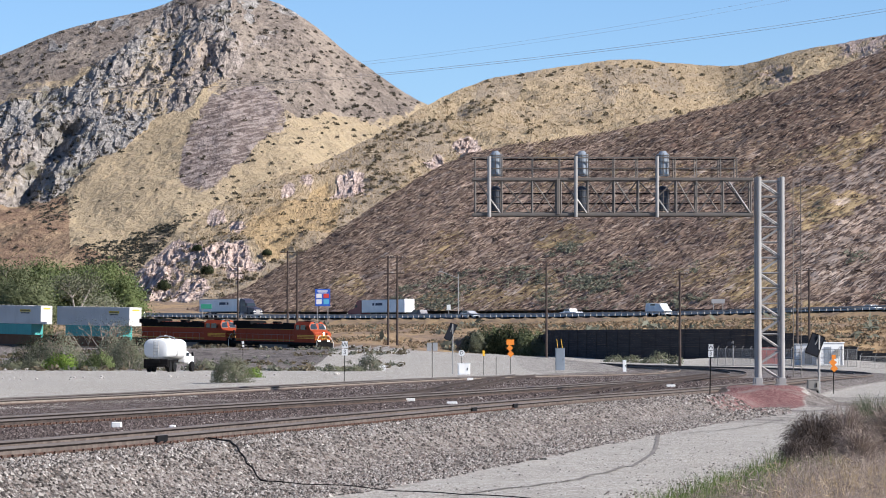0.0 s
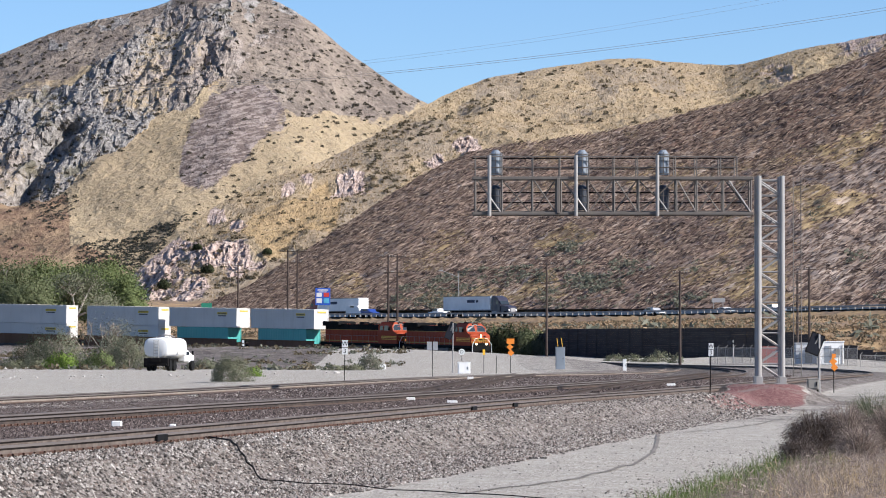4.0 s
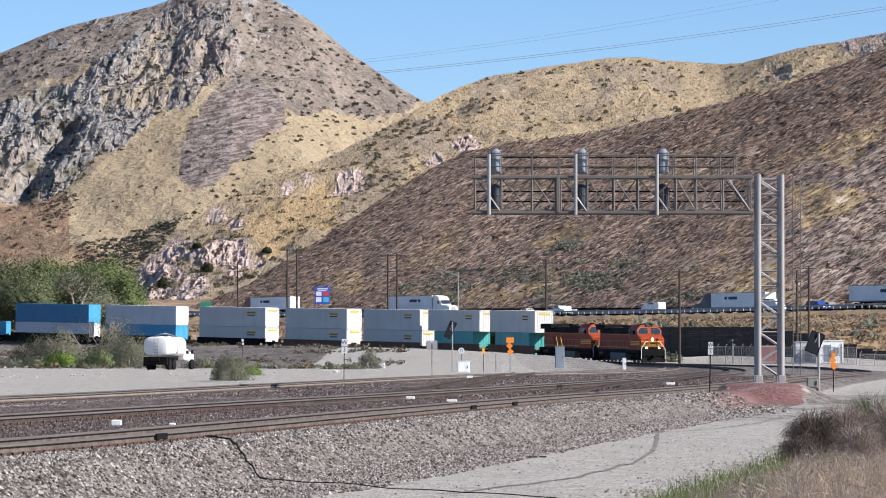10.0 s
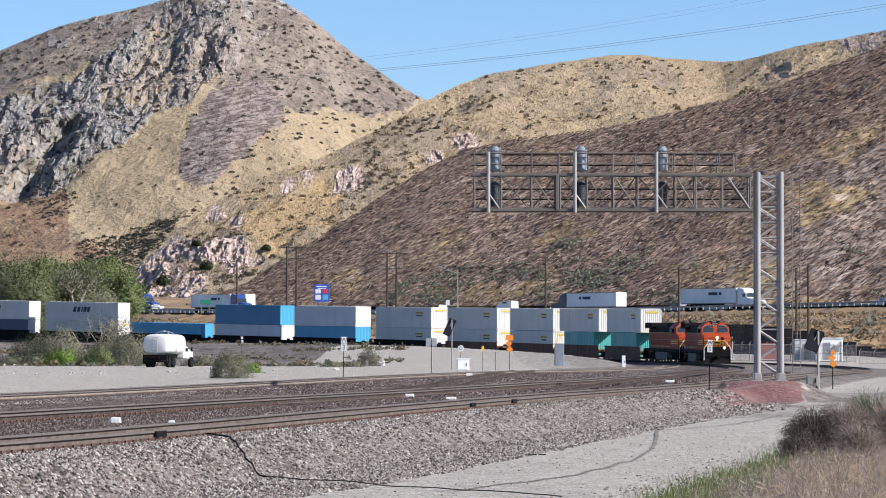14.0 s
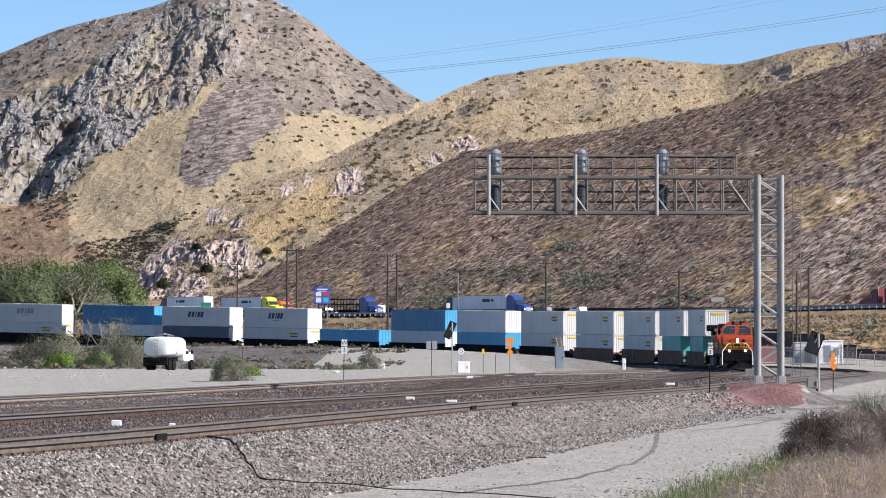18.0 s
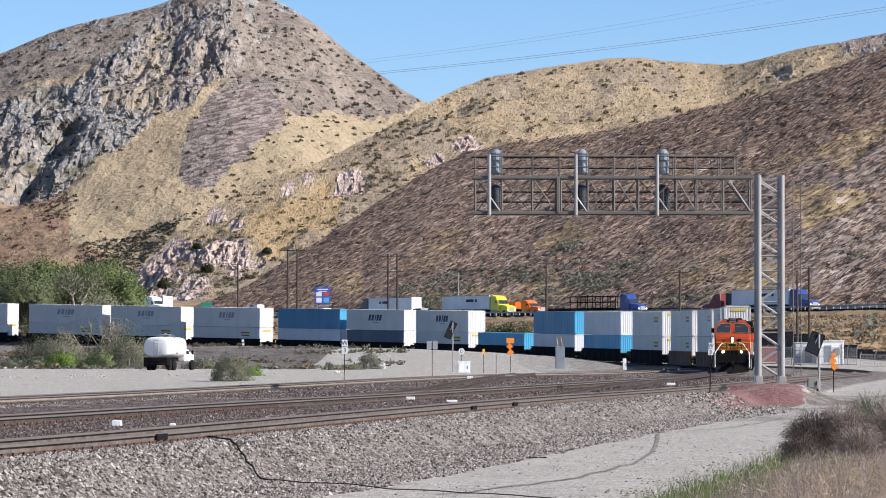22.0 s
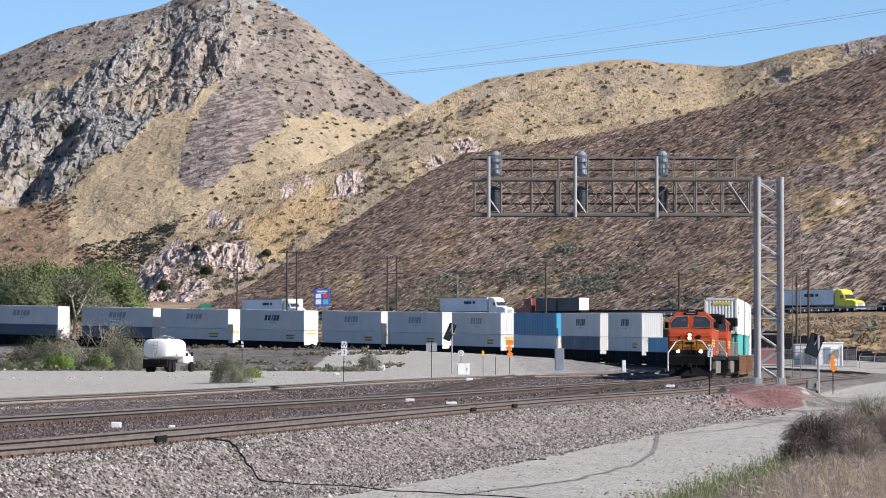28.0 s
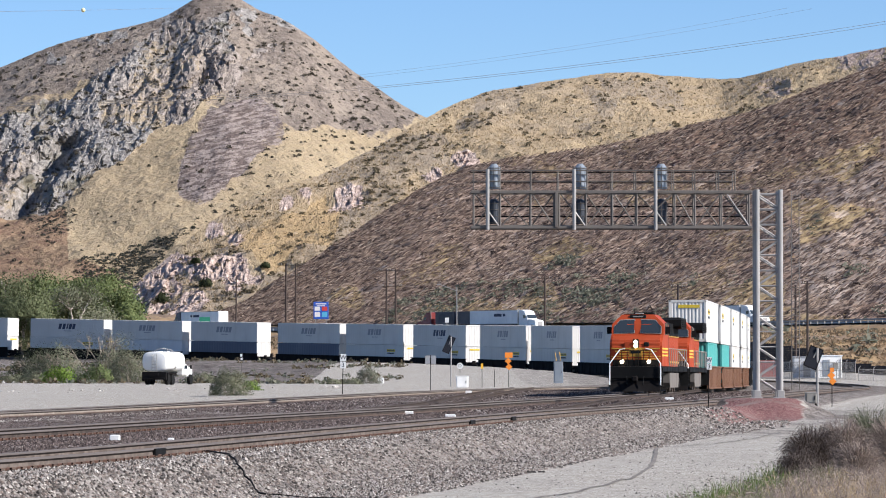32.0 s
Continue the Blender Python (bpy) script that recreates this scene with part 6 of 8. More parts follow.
M_PALELAMP = glow("pale_lamp", (1.0, 0.95, 0.85), 1.5)
M_TRUCKBLUE = paint("truck_blue", (0.02, 0.05, 0.22), 0.35, (0.05, 0.05, 0.08), 0.3, 1)
M_TRUCKDARK = paint("truck_dark", (0.03, 0.03, 0.05), 0.35, (0.05, 0.05, 0.08), 0.3, 1)
M_TRUCKYELLOW = paint("truck_yellow", (0.65, 0.60, 0.04), 0.35, (0.3, 0.25, 0.08), 0.25, 1)
M_TRUCKORANGE = paint("truck_orange", (0.65, 0.14, 0.02), 0.4, (0.3, 0.1, 0.05), 0.3, 1)
M_TRUCKRED = paint("truck_red", (0.15, 0.02, 0.018), 0.4, (0.15, 0.05, 0.04), 0.3, 1)
M_SILVER = paint("silver_paint", (0.5, 0.5, 0.5), 0.35, (0.25, 0.24, 0.22), 0.2, 1, 0.3)

# each: thing, lane (+ is farther), then lengths along the road at two or more times
TRAFFIC = []


def traffic(thing, lane, stops, turned=False):
    TRAFFIC.append((thing, lane, stops, turned))


box = lambda label, cab: make_semi(label, M_WHITE, cab)
traffic(box("white box trailer behind a dark tractor", M_TRUCKDARK), -5.0, [(0, 439.0), (3, 511.0), (6, 575.0), (7.5, 603.5), (9, 635.5)])
traffic(box("white box trailer behind a white tractor", M_WHITE), -5.0, [(7, 428.5), (9, 486.5), (11, 538.0), (13, 585.5)])
traffic(box("white box trailer behind a blue tractor", M_TRUCKBLUE), -5.0, [(13, 409.5), (17, 514.5), (19, 561.0), (21, 604.0), (23, 644.0)])
traffic(make_semi("open car carrier behind a blue tractor", M_WHITE, M_TRUCKBLUE, "carrier"), -1.0, [(17, 457.5), (19, 502.5), (21, 548.5), (23, 589.0), (25, 626.0)])
traffic(box("white box trailer behind a yellow tractor", M_TRUCKYELLOW), -5.0, [(17, 425.0), (19, 471.5), (21, 513.0), (23, 551.0), (25, 587.0), (28, 636.5)])
traffic(box("white box trailer behind a white long-nosed tractor", M_WHITE), -5.0, [(23, 421.5), (25, 464.0), (28, 531.5), (30, 571.0)])
traffic(box("plain white box trailer behind a white tractor", M_WHITE), -1.0, [(28, 450.5), (28.5, 461.5), (30, 493.5), (32, 536.5)])
traffic(make_semi("dark ribbed boxes on a semi trailer climbing the grade", M_TRUCKDARK, M_TRUCKRED, "container"), 12.0, [(18, 639.0), (19, 629.0), (21, 603.5), (28, 533.0), (32, 498.0)], True)
traffic(box("white box trailer climbing the grade behind a dark tractor", M_TRUCKDARK), 12.0, [(6, 637.0), (9, 603.0), (11, 578.5), (13, 555.5), (17, 514.0), (19, 497.0), (23, 466.5)], True)
traffic(box("grey-white trailer climbing slowly", M_TRUCKRED), 12.0, [(0, 471.5), (3, 458.5), (6, 445.0)], True)
traffic(make_semi("orange dump trailer behind an orange tractor", M_TRUCKORANGE, M_TRUCKORANGE, "dump"), -1.0, [(17, 424.0), (19, 470.5), (20, 493.0), (21, 515.5), (23, 558.0), (25, 598.0)])
for label, colour, shape, lane, stops, turned in (
        ("white pickup on the freeway", M_WHITE, "pickup", 12.0, [(0, 539.5), (3, 505.0)], True),
        ("silver car on the freeway", M_SILVER, "sedan", -1.0, [(0, 523.0), (3, 568.0)], False),
        ("white van on the freeway", M_WHITE, "van", -1.0, [(0, 584.5), (3, 641.0)], False),
        ("dark car on the freeway", M_TRUCKDARK, "suv", 9.0, [(0, 490.0), (3, 451.0)], True),
        ("white van in the traffic", M_WHITE, "van", -5.0, [(6, 409.5), (9, 486.0)], False),
        ("white van behind dark cars", M_WHITE, "van", -1.0, [(6, 527.5), (9, 595.5)], False),
        ("dark blue car in the traffic", M_TRUCKBLUE, "suv", -1.0, [(6, 535.0), (9, 607.0)], False),
        ("white car on the freeway", M_WHITE, "sedan", 9.0, [(9, 539.0), (11, 518.0)], True),
        ("silver pickup on the freeway", M_SILVER, "pickup", 9.0, [(9, 552.5), (11, 531.0)], True),
        ("white van climbing the grade", M_WHITE, "van", 9.0, [(11, 558.0), (13, 534.0)], True),
        ("white pickup in the traffic", M_WHITE, "pickup", -1.0, [(11, 578.0), (13, 627.5)], False),
        ("white suv on the freeway", M_WHITE, "suv", 9.0, [(17, 568.5), (19, 522.5)], True),
        ("dark car climbing the grade", M_TRUCKDARK, "suv", 9.0, [(19, 523.0), (23, 479.5)], True)):
    traffic(make_car(label, colour, shape), lane, stops, turned)


def road_rows(lane, stops, turned):
    """Poses along the freeway: even speed between the stops and beyond them."""
    ts, ss = [a for a, _ in stops], [b for _, b in stops]
    rows = []
    for t in np.arange(0, 32.01, 1.0):
        if t < ts[0]:
            s = ss[0] + (ss[1] - ss[0]) / (ts[1] - ts[0]) * (t - ts[0])
        elif t > ts[-1]:
            s = ss[-1] + (ss[-1] - ss[-2]) / (ts[-1] - ts[-2]) * (t - ts[-1])
        else:
            s = float(np.interp(t, ts, ss))
        s = min(max(s, 6.0), float(ROAD.s[-1]) - 6.0)
        c, w = ROAD.at(s), ROAD.way(s)
        p = c + Vector((-w.y, w.x, 0)) * lane
        ang = math.atan2(w.y, w.x) + (math.pi if turned else 0)
        rows.append((float(t), Matrix.Translation((p.x, p.y, c.z + 0.115)) @ Matrix.Rotation(ang, 4, "Z")))
    return rows


# ---- plants ----
RNG = np.random.RandomState(4)


def leaf_mesh(name, centres, sizes, material, flat=0.0):
    """Many small bent leaves, one quad each, turned at random."""
    n = len(centres)
    a = RNG.normal(size=(n, 3))
    a[:, 2] *= 1 - flat
    a /= np.linalg.norm(a, axis=1)[:, None]
    b = np.cross(a, RNG.normal(size=(n, 3)))
    b /= np.linalg.norm(b, axis=1)[:, None]
    s = sizes[:, None]
    # leaves turn their faces outwards from the crown, and are shaded softly round it
    mid = np.array([0, 0, 0.35 * centres[:, 2].max()])
    out = centres - mid
    out /= np.linalg.norm(out, axis=1)[:, None] + 1e-6
    b = np.where((np.cross(b, a) * out).sum(1)[:, None] < 0, -b, b)
    v = np.stack([centres - a * s, centres + b * s * 0.55, centres + a * s, centres - b * s * 0.55], 1).reshape(-1, 3)
    f = np.arange(n * 4).reshape(n, 4)
    me = raw(name, v, f, material)
    soft = out + 0.55 * np.cross(b, a) + np.array([0, 0, 0.35])
    soft /= np.linalg.norm(soft, axis=1)[:, None]
    me.normals_split_custom_set_from_vertices([tuple(q) for q in np.repeat(soft, 4, axis=0)])
    return me


def tufts(name, places, size, tall, material, leaves=8, blade=0.5, lean=0.0, thin=0.6, up=0.0):
    """Loose bushes or tufts: a few crossed leaves within a low dome at each place."""
    n = len(places)
    u = RNG.normal(size=(n, leaves, 3))
    u /= np.linalg.norm(u, axis=2)[:, :, None]
    u[:, :, 2] = np.abs(u[:, :, 2])
    u *= RNG.uniform(0.35, 0.95, (n, leaves, 1)) * size[:, None, None]
    u[:, :, 2] *= tall
    u[:, :, 0] += lean * u[:, :, 2]
    c = (u + places[:, None, :]).reshape(-1, 3)
    m = n * leaves
    s = np.repeat(size, leaves)[:, None] * blade * RNG.uniform(0.6, 1.3, (m, 1))
    a = RNG.normal(size=(m, 3)) * np.array([1, 1, 0.8])
    a[:, 0] += lean * 1.2
    a[:, 2] += up
    a /= np.linalg.norm(a, axis=1)[:, None]
    b = np.cross(a, RNG.normal(size=(m, 3)))
    b /= np.linalg.norm(b, axis=1)[:, None]
    v = np.stack([c - a * s, c + b * s * thin, c + a * s, c - b * s * thin], 1).reshape(-1, 3)
    return raw(name, v, np.arange(m * 4).reshape(m, 4), material)


def on_hill(hill, n, v0=0.02, v1=0.97, u0=0.0, u1=1.0, clump=0.0, seed=1, where=None):
    """Random places on a hillside."""
    x, y, z = hill[2]
    rng = np.random.RandomState(seed)
    nv = x.shape[0] - 13
    i = rng.uniform(v0 * nv, v1 * nv, n)
    j = rng.uniform(u0, u1, n) * (x.shape[1] - 2)
    if clump:
        keep = fbm(i * 1.0, j * 1.0, 26, 3, seed) + rng.uniform(-0.4, 0.4, n) > clump
        i, j = i[keep], j[keep]
    a, b = i.astype(int), j.astype(int)
    if where is not None:
        keep = rng.uniform(size=len(a)) < where(x[a, b], z[a, b], [c[a, b] for c in hill[3]])
        a, b = a[keep], b[keep]
    p = np.stack([x[a, b], y[a, b], z[a, b]], 1)
    q = np.stack([x[a + 1, b + 1], y[a + 1, b + 1], z[a + 1, b + 1]], 1)
    return p + (q - p) * rng.uniform(0, 1, (len(p), 1))


M_SAGE = foliage("sage_brush", (0.08, 0.066, 0.042), (0.145, 0.118, 0.075), (0.22, 0.185, 0.12))
M_BURNTBRUSH = foliage("burnt_brush", (0.032, 0.023, 0.02), (0.195, 0.138, 0.108), (0.56, 0.44, 0.335))
M_STRAW = foliage("straw_tufts", (0.24, 0.175, 0.10), (0.36, 0.27, 0.155), (0.47, 0.36, 0.215))
M_CHAR = foliage("charred_brush", (0.03, 0.024, 0.022), (0.06, 0.046, 0.04), (0.13, 0.10, 0.085))
M_GREYSCRUB = foliage("grey_scrub", (0.035, 0.036, 0.03), (0.065, 0.066, 0.052), (0.11, 0.108, 0.088))
M_FARBRUSH = foliage("far_brush", (0.05, 0.045, 0.034), (0.088, 0.077, 0.057), (0.135, 0.117, 0.087))
M_GREENBRUSH = foliage("green_brush", (0.10, 0.104, 0.076), (0.175, 0.18, 0.132), (0.26, 0.258, 0.195))


def hill_brush(name, hill, n, lo, hi, tall, material, label, seed, clump=0.0, v0=0.02, v1=0.97, u0=0.0, u1=1.0, lean=0.0, leaves=8, blade=0.5, thin=0.6, up=0.0, where=None):
    p = on_hill(hill, n, v0, v1, u0, u1, clump, seed, where)
    size = lo + (hi - lo) * RNG.uniform(0, 1, len(p)) ** 1.7
    ob = new(name, tufts(name, p, size, tall, material, leaves, blade, lean, thin, up))
    tagged(ob, label, "brush", "", "stuff")


def brush_strokes(n, seed):
    """Dead stalks on the burnt slope: thin slivers combed up to the right, some grey, some charred."""
    rng = np.random.RandomState(seed)
    p = on_hill(HILL_B, n, 0.0, 1.0, 0.0, 0.95, 0.0, seed, lambda x, z, c: 1.0 - 0.7 * (c[0] > 0.8))
    m = len(p)
    a = np.array([1.0, 0.15, 0.52]) + rng.normal(size=(m, 3)) * np.array([0.25, 0.3, 0.22])
    a /= np.linalg.norm(a, axis=1)[:, None]
    w = np.cross(a, np.array([-0.25, -0.8, 0.55]) + rng.normal(size=(m, 3)) * 0.35)
    w /= np.linalg.norm(w, axis=1)[:, None]
    length, width = rng.uniform(0.35, 1.2, (m, 1)), rng.uniform(0.06, 0.17, (m, 1))
    c = p + np.stack([rng.normal(size=m) * 0.2, -rng.uniform(0.05, 0.35, m), rng.uniform(0.08, 0.4, m)], 1)
    bow = np.array([0, 0, 0.12]) * length
    v = np.stack([c - a * length, c - w * width + bow, c + a * length, c + w * width + bow], 1).reshape(-1, 3)
    ob = new("burnt_brush", raw("burnt_brush", v, np.arange(m * 4).reshape(m, 4), M_BURNTBRUSH))
    tagged(ob, "burnt grey and brown brush combed over the dark hillside", "brush", "", "stuff")


brush_strokes(84000, 3)
hill_brush("straw_tufts", HILL_B, 30000, 0.3, 0.7, 0.7, M_STRAW, "patches of dry straw on the burnt hillside", 5, 0.0, 0.0, 0.95, 0.0, 0.95, 0.5, 5, 0.8, 0.2, 0.5, lambda x, z, c: np.where(c[0] > 0.5, 0.8, 0.04))
hill_brush("charred_brush", HILL_B, 5200, 0.35, 1.1, 0.8, M_CHAR, "charred bushes on the burnt hillside", 7, 0.0, 0.0, 0.98, 0.0, 0.95, 0.3, 16, 0.34, 0.5, 0.0, lambda x, z, c: 0.35 + 0.5 * (c[1] > 0.5))
hill_brush("green_brush", HILL_B, 2600, 0.4, 1.4, 0.8, M_GREENBRUSH, "grey-green brush low on the hillside", 6, 0.42, 0.0, 0.17, 0.40, 0.93, 0.0, 24, 0.28)
hill_brush("golden_hill_brush", HILL_C, 4300, 0.35, 1.6, 1.0, M_SAGE, "dark olive bushes scattered over the golden hill", 8, -0.25, 0.02, 0.99, 0.0, 1.0, 0.0, 44, 0.26, 0.6, 0.0, lambda x, z, c: np.where(c[0] > 0.5, 0.25, 0.55 + 0.45 * (c[2] > 0.5)))
hill_brush("golden_tufts", HILL_C, 34000, 0.25, 0.75, 1.0, M_STRAW, "tufts of cured grass over the golden hill", 9, -0.5, 0.02, 0.99, 0.0, 1.0, 0.0, 4, 0.9, 0.16, 1.6, lambda x, z, c: 1.0 - 0.8 * (c[0] > 0.6))
hill_brush("mountain_brush", HILL_A, 9000, 0.45, 2.2, 1.0, M_FARBRUSH, "dark bushes dotted over the rocky mountain", 12, 0.0, 0.05, 0.99, 0.0, 1.0, 0.0, 46, 0.27, 0.6, 0.0,
           lambda x, z, c: np.where(c[0] > 0.5, 0.55, np.where(c[1] > 0.5, 0.10, np.where(c[2] > 0.5, 0.55, np.where(x < -140, 0.07, 0.30)))))
hill_brush("mountain_scrub", HILL_A, 60000, 0.5, 1.9, 0.8, M_GREYSCRUB, "thickets of dark grey scrub at the foot of the mountain", 14, 0.0, 0.0, 0.6, 0.0, 1.0, 0.0, 22, 0.3, 0.6, 0.0,
           lambda x, z, c: np.maximum(0.9 * inside(x, z, SHADED_SCRUB, 12, 4, 61), 0.22 * inside(x, z, GREY_SCRUB, 12, 3, 62)))


def on_bearing(hill, bx, rise):
    """The place on a hillside seen from the tripod in that direction."""
    x, y, z = (a[:-13] for a in hill[2])
    k = np.argmin((x / y - bx) ** 2 + ((z - EYE_Z) / y - rise) ** 2)
    return float(x.ravel()[k]), float(y.ravel()[k]), float(z.ravel()[k])


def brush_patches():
    """Thickets of grey-green brush on the lower burnt slope, placed by bearing and rise to fit the camera's view."""
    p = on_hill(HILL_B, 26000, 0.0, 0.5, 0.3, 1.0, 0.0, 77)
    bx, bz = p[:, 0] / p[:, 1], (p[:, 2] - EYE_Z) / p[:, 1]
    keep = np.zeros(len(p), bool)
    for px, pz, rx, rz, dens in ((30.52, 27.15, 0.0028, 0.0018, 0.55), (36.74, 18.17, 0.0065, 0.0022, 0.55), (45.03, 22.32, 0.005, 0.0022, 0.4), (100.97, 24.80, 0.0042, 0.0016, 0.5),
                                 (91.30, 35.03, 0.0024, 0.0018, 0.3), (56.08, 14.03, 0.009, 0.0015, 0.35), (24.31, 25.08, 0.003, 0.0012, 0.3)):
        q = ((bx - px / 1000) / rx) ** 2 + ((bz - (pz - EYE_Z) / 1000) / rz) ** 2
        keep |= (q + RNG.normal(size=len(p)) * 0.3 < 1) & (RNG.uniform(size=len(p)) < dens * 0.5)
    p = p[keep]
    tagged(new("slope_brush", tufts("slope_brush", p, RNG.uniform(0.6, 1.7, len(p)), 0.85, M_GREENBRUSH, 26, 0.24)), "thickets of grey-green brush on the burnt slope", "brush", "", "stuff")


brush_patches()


M_BANK = foliage("brown_straw", (0.17, 0.12, 0.075), (0.29, 0.21, 0.13), (0.43, 0.325, 0.205))


def bank_brush():
    """Brush on the bank between the railway and the freeway."""
    n = 30000
    x, y = RNG.uniform(-75, 80, n), RNG.uniform(500, 1000, n)
    d, _, _, _ = dist_to(LINE_A, x, y)
    dn, _, _, _ = dist_to(LINE_N, x, y)
    dr, _, sr, _ = dist_to(ROAD, x, y)
    dw, _, sw, _ = dist_to(WALL, x, y)
    _, _, sa, _ = dist_to(LINE_A, x, y)
    keep = (sa > 0) & (d > 8) & (dn > 7) & (dr > 17) & (sr < 0) & ((sw > 0) | (x < 5)) & (dw > 0.5) & (fbm(x, y, 18, 3, 2) > -0.35)
    keep &= (y - 700 > -(x + 75) * 2.6 - 120) | (y > 560)
    x, y = x[keep], y[keep]
    # thicker on the slope right above the wall
    x2, y2 = RNG.uniform(14, 82, 16000), RNG.uniform(515, 640, 16000)
    dw, _, sw, _ = dist_to(WALL, x2, y2)
    keep = (sw > 0) & (dw > 0.6) & (dw < 24) & (RNG.uniform(size=16000) < 1 - dw / 30)
    x, y = np.concatenate([x, x2[keep]]), np.concatenate([y, y2[keep]])
    z = ground_z(x, y)
    p = np.stack([x, y, z], 1)
    pick = RNG.uniform(size=len(p))
    for name, lo, hi, a, b, m, label in (("bank_straw", 0, 0.80, 0.3, 0.75, M_BANK, "dry straw and weeds on the freeway bank"),
                                         ("bank_brush", 0.80, 0.98, 0.4, 0.9, M_SAGE, "grey-brown brush on the freeway bank"),
                                         ("bank_green", 0.98, 1.0, 0.6, 1.8, M_GREENBRUSH, "grey-green bushes on the freeway bank")):
        q = p[(pick >= lo) & (pick < hi)]
        ob = new(name, tufts(name, q, RNG.uniform(a, b, len(q)), 0.8, m, 7, 0.5, 0.0, 0.35))
        tagged(ob, label, "brush", "", "stuff")


bank_brush()


def ditch_brush():
    """Low brush on the stony ground between the gravel pad and the tracks."""
    x, y = RNG.uniform(-62, -4, 2600), RNG.uniform(415, 600, 2600)
    d, _, sa, _ = dist_to(LINE_A, x, y)
    dt, _, _, _ = dist_to(LINE_T, x, y)
    k = (sa < 0) & (dt > 6) & (fbm(x, y, 12, 3, 8) + 0.7 * ease(-x, 25, 45) > 0.38)
    x, y = x[k], y[k]
    p = np.stack([x, y, ground_z(x, y)], 1)
    half = RNG.uniform(size=len(p)) < 0.6
    for name, q, m, label in (("ditch_brush", p[half], M_SAGE, "low grey-brown brush in the ditch by the tracks"), ("ditch_weeds", p[~half], M_GREENBRUSH, "low grey-green weeds in the ditch by the tracks")):
        tagged(new(name, tufts(name, q, RNG.uniform(0.25, 0.75, len(q)), 0.9, m, 14, 0.35)), label, "brush", "", "stuff")


ditch_brush()


def grow(bm, a, way, length, r, depth, tips, bend=0.35, split=3, shrink=0.68):
    """Limbs that fork; the ends are kept in tips."""
    b = a + way * length
    add_tube(bm, a, b, r, 6 if depth > 1 else 4, r * 0.66, False)
    if depth == 0:
        tips.append(b)
        return
    for i in range(split):
        v = Vector(RNG.normal(size=3)) * bend + way
        v.z = v.z * 0.8 + 0.18
        grow(bm, b, v.normalized(), length * shrink * RNG.uniform(0.8, 1.15), r * 0.6, depth - 1, tips, bend, split, shrink)
    if depth < 3:
        tips.append(b)


def make_tree(label, p, height, spread, leaves, leaf, colour, bark, name="tree", depth=3, group="", dome=False, full=False):
    """A forked trunk and a crown of small leaves round the ends of the limbs."""
    tree = tagged(group_empty(name, Matrix.Translation(p)), label, "tree" if name == "tree" else "bush", group)
    tips = []
    stems = 1 if name == "tree" else 5
    for i in range(stems):
        bm = bmesh.new()
        way = Vector((RNG.normal() * (0.12 if stems == 1 else 0.55), RNG.normal() * (0.12 if stems == 1 else 0.55), 1)).normalized()
        grow(bm, Vector((RNG.normal() * 0.1 * (stems > 1), RNG.normal() * 0.1 * (stems > 1), -0.15)), way, height * (0.36 if stems == 1 else 0.3), height * 0.028 * (1 if stems == 1 else 0.5), depth, tips, 0.45)
        part("trunk" if stems == 1 else "stem", bm, bark, tree)
    t = np.array([tuple(v) for v in tips])
    t[:, :2] *= spread / max(0.1, np.abs(t[:, :2]).max())
    if leaves:
        # leaves sit in clumps round the limb ends
        k = RNG.randint(0, len(t), leaves)
        clump = height * 0.085
        c = t[k] + RNG.normal(size=(leaves, 3)) * clump * np.array([1.1, 1.1, 0.8])
        if dome:
            # a rounded bush: leaves fill a lumpy dome down to the ground
            u = RNG.normal(size=(leaves, 3))
            u /= np.linalg.norm(u, axis=1)[:, None]
            u[:, 2] = np.abs(u[:, 2])
            th = np.arctan2(u[:, 1], u[:, 0])
            r = RNG.uniform(0.45, 1.0, leaves) ** 0.6 * (1 + 0.16 * np.sin(3 * th + height * 7) + 0.12 * np.sin(7 * th + 5 * u[:, 2]))
            c = u * r[:, None] * np.array([spread, spread, height * 0.78])
        if full:
            # a broad crown in billows, from low skirts up to the top
            m = 46
            u = RNG.normal(size=(m, 3))
            u /= np.linalg.norm(u, axis=1)[:, None]
            u = u * RNG.uniform(0.55, 1.0, (m, 1)) * np.array([spread, spread, height * 0.40]) + np.array([0, 0, height * 0.56])
            k = RNG.randint(0, m, leaves)
            some = RNG.uniform(size=leaves) < 0.8
            c = np.where(some[:, None], u[k] + RNG.normal(size=(leaves, 3)) * spread * 0.13, c)
        c[:, 2] = np.clip(c[:, 2], 0.05, None)
        me = leaf_mesh("crown", c, RNG.uniform(0.6, 1.3, leaves) * leaf, colour)
        part_at("crown", me, tree)
    return tree


M_BARK = paint("grey_bark", (0.34, 0.305, 0.26), 0.9, (0.10, 0.08, 0.06), 0.5, 3)
M_TWIG = paint("dry_twigs", (0.26, 0.215, 0.165), 0.9, (0.13, 0.10, 0.08), 0.5, 5)
M_TWIGDARK = paint("dark_twigs", (0.10, 0.078, 0.062), 0.9, (0.05, 0.04, 0.03), 0.5, 5)
M_LEAF = foliage("cottonwood_leaves", (0.065, 0.088, 0.034), (0.14, 0.175, 0.068), (0.23, 0.265, 0.115))
M_LEAFDRY = foliage("grey_green_leaves", (0.095, 0.102, 0.064), (0.16, 0.168, 0.108), (0.24, 0.24, 0.165))
M_LEAFBRIGHT = foliage("bright_green_leaves", (0.07, 0.12, 0.02), (0.13, 0.20, 0.035), (0.21, 0.29, 0.06))
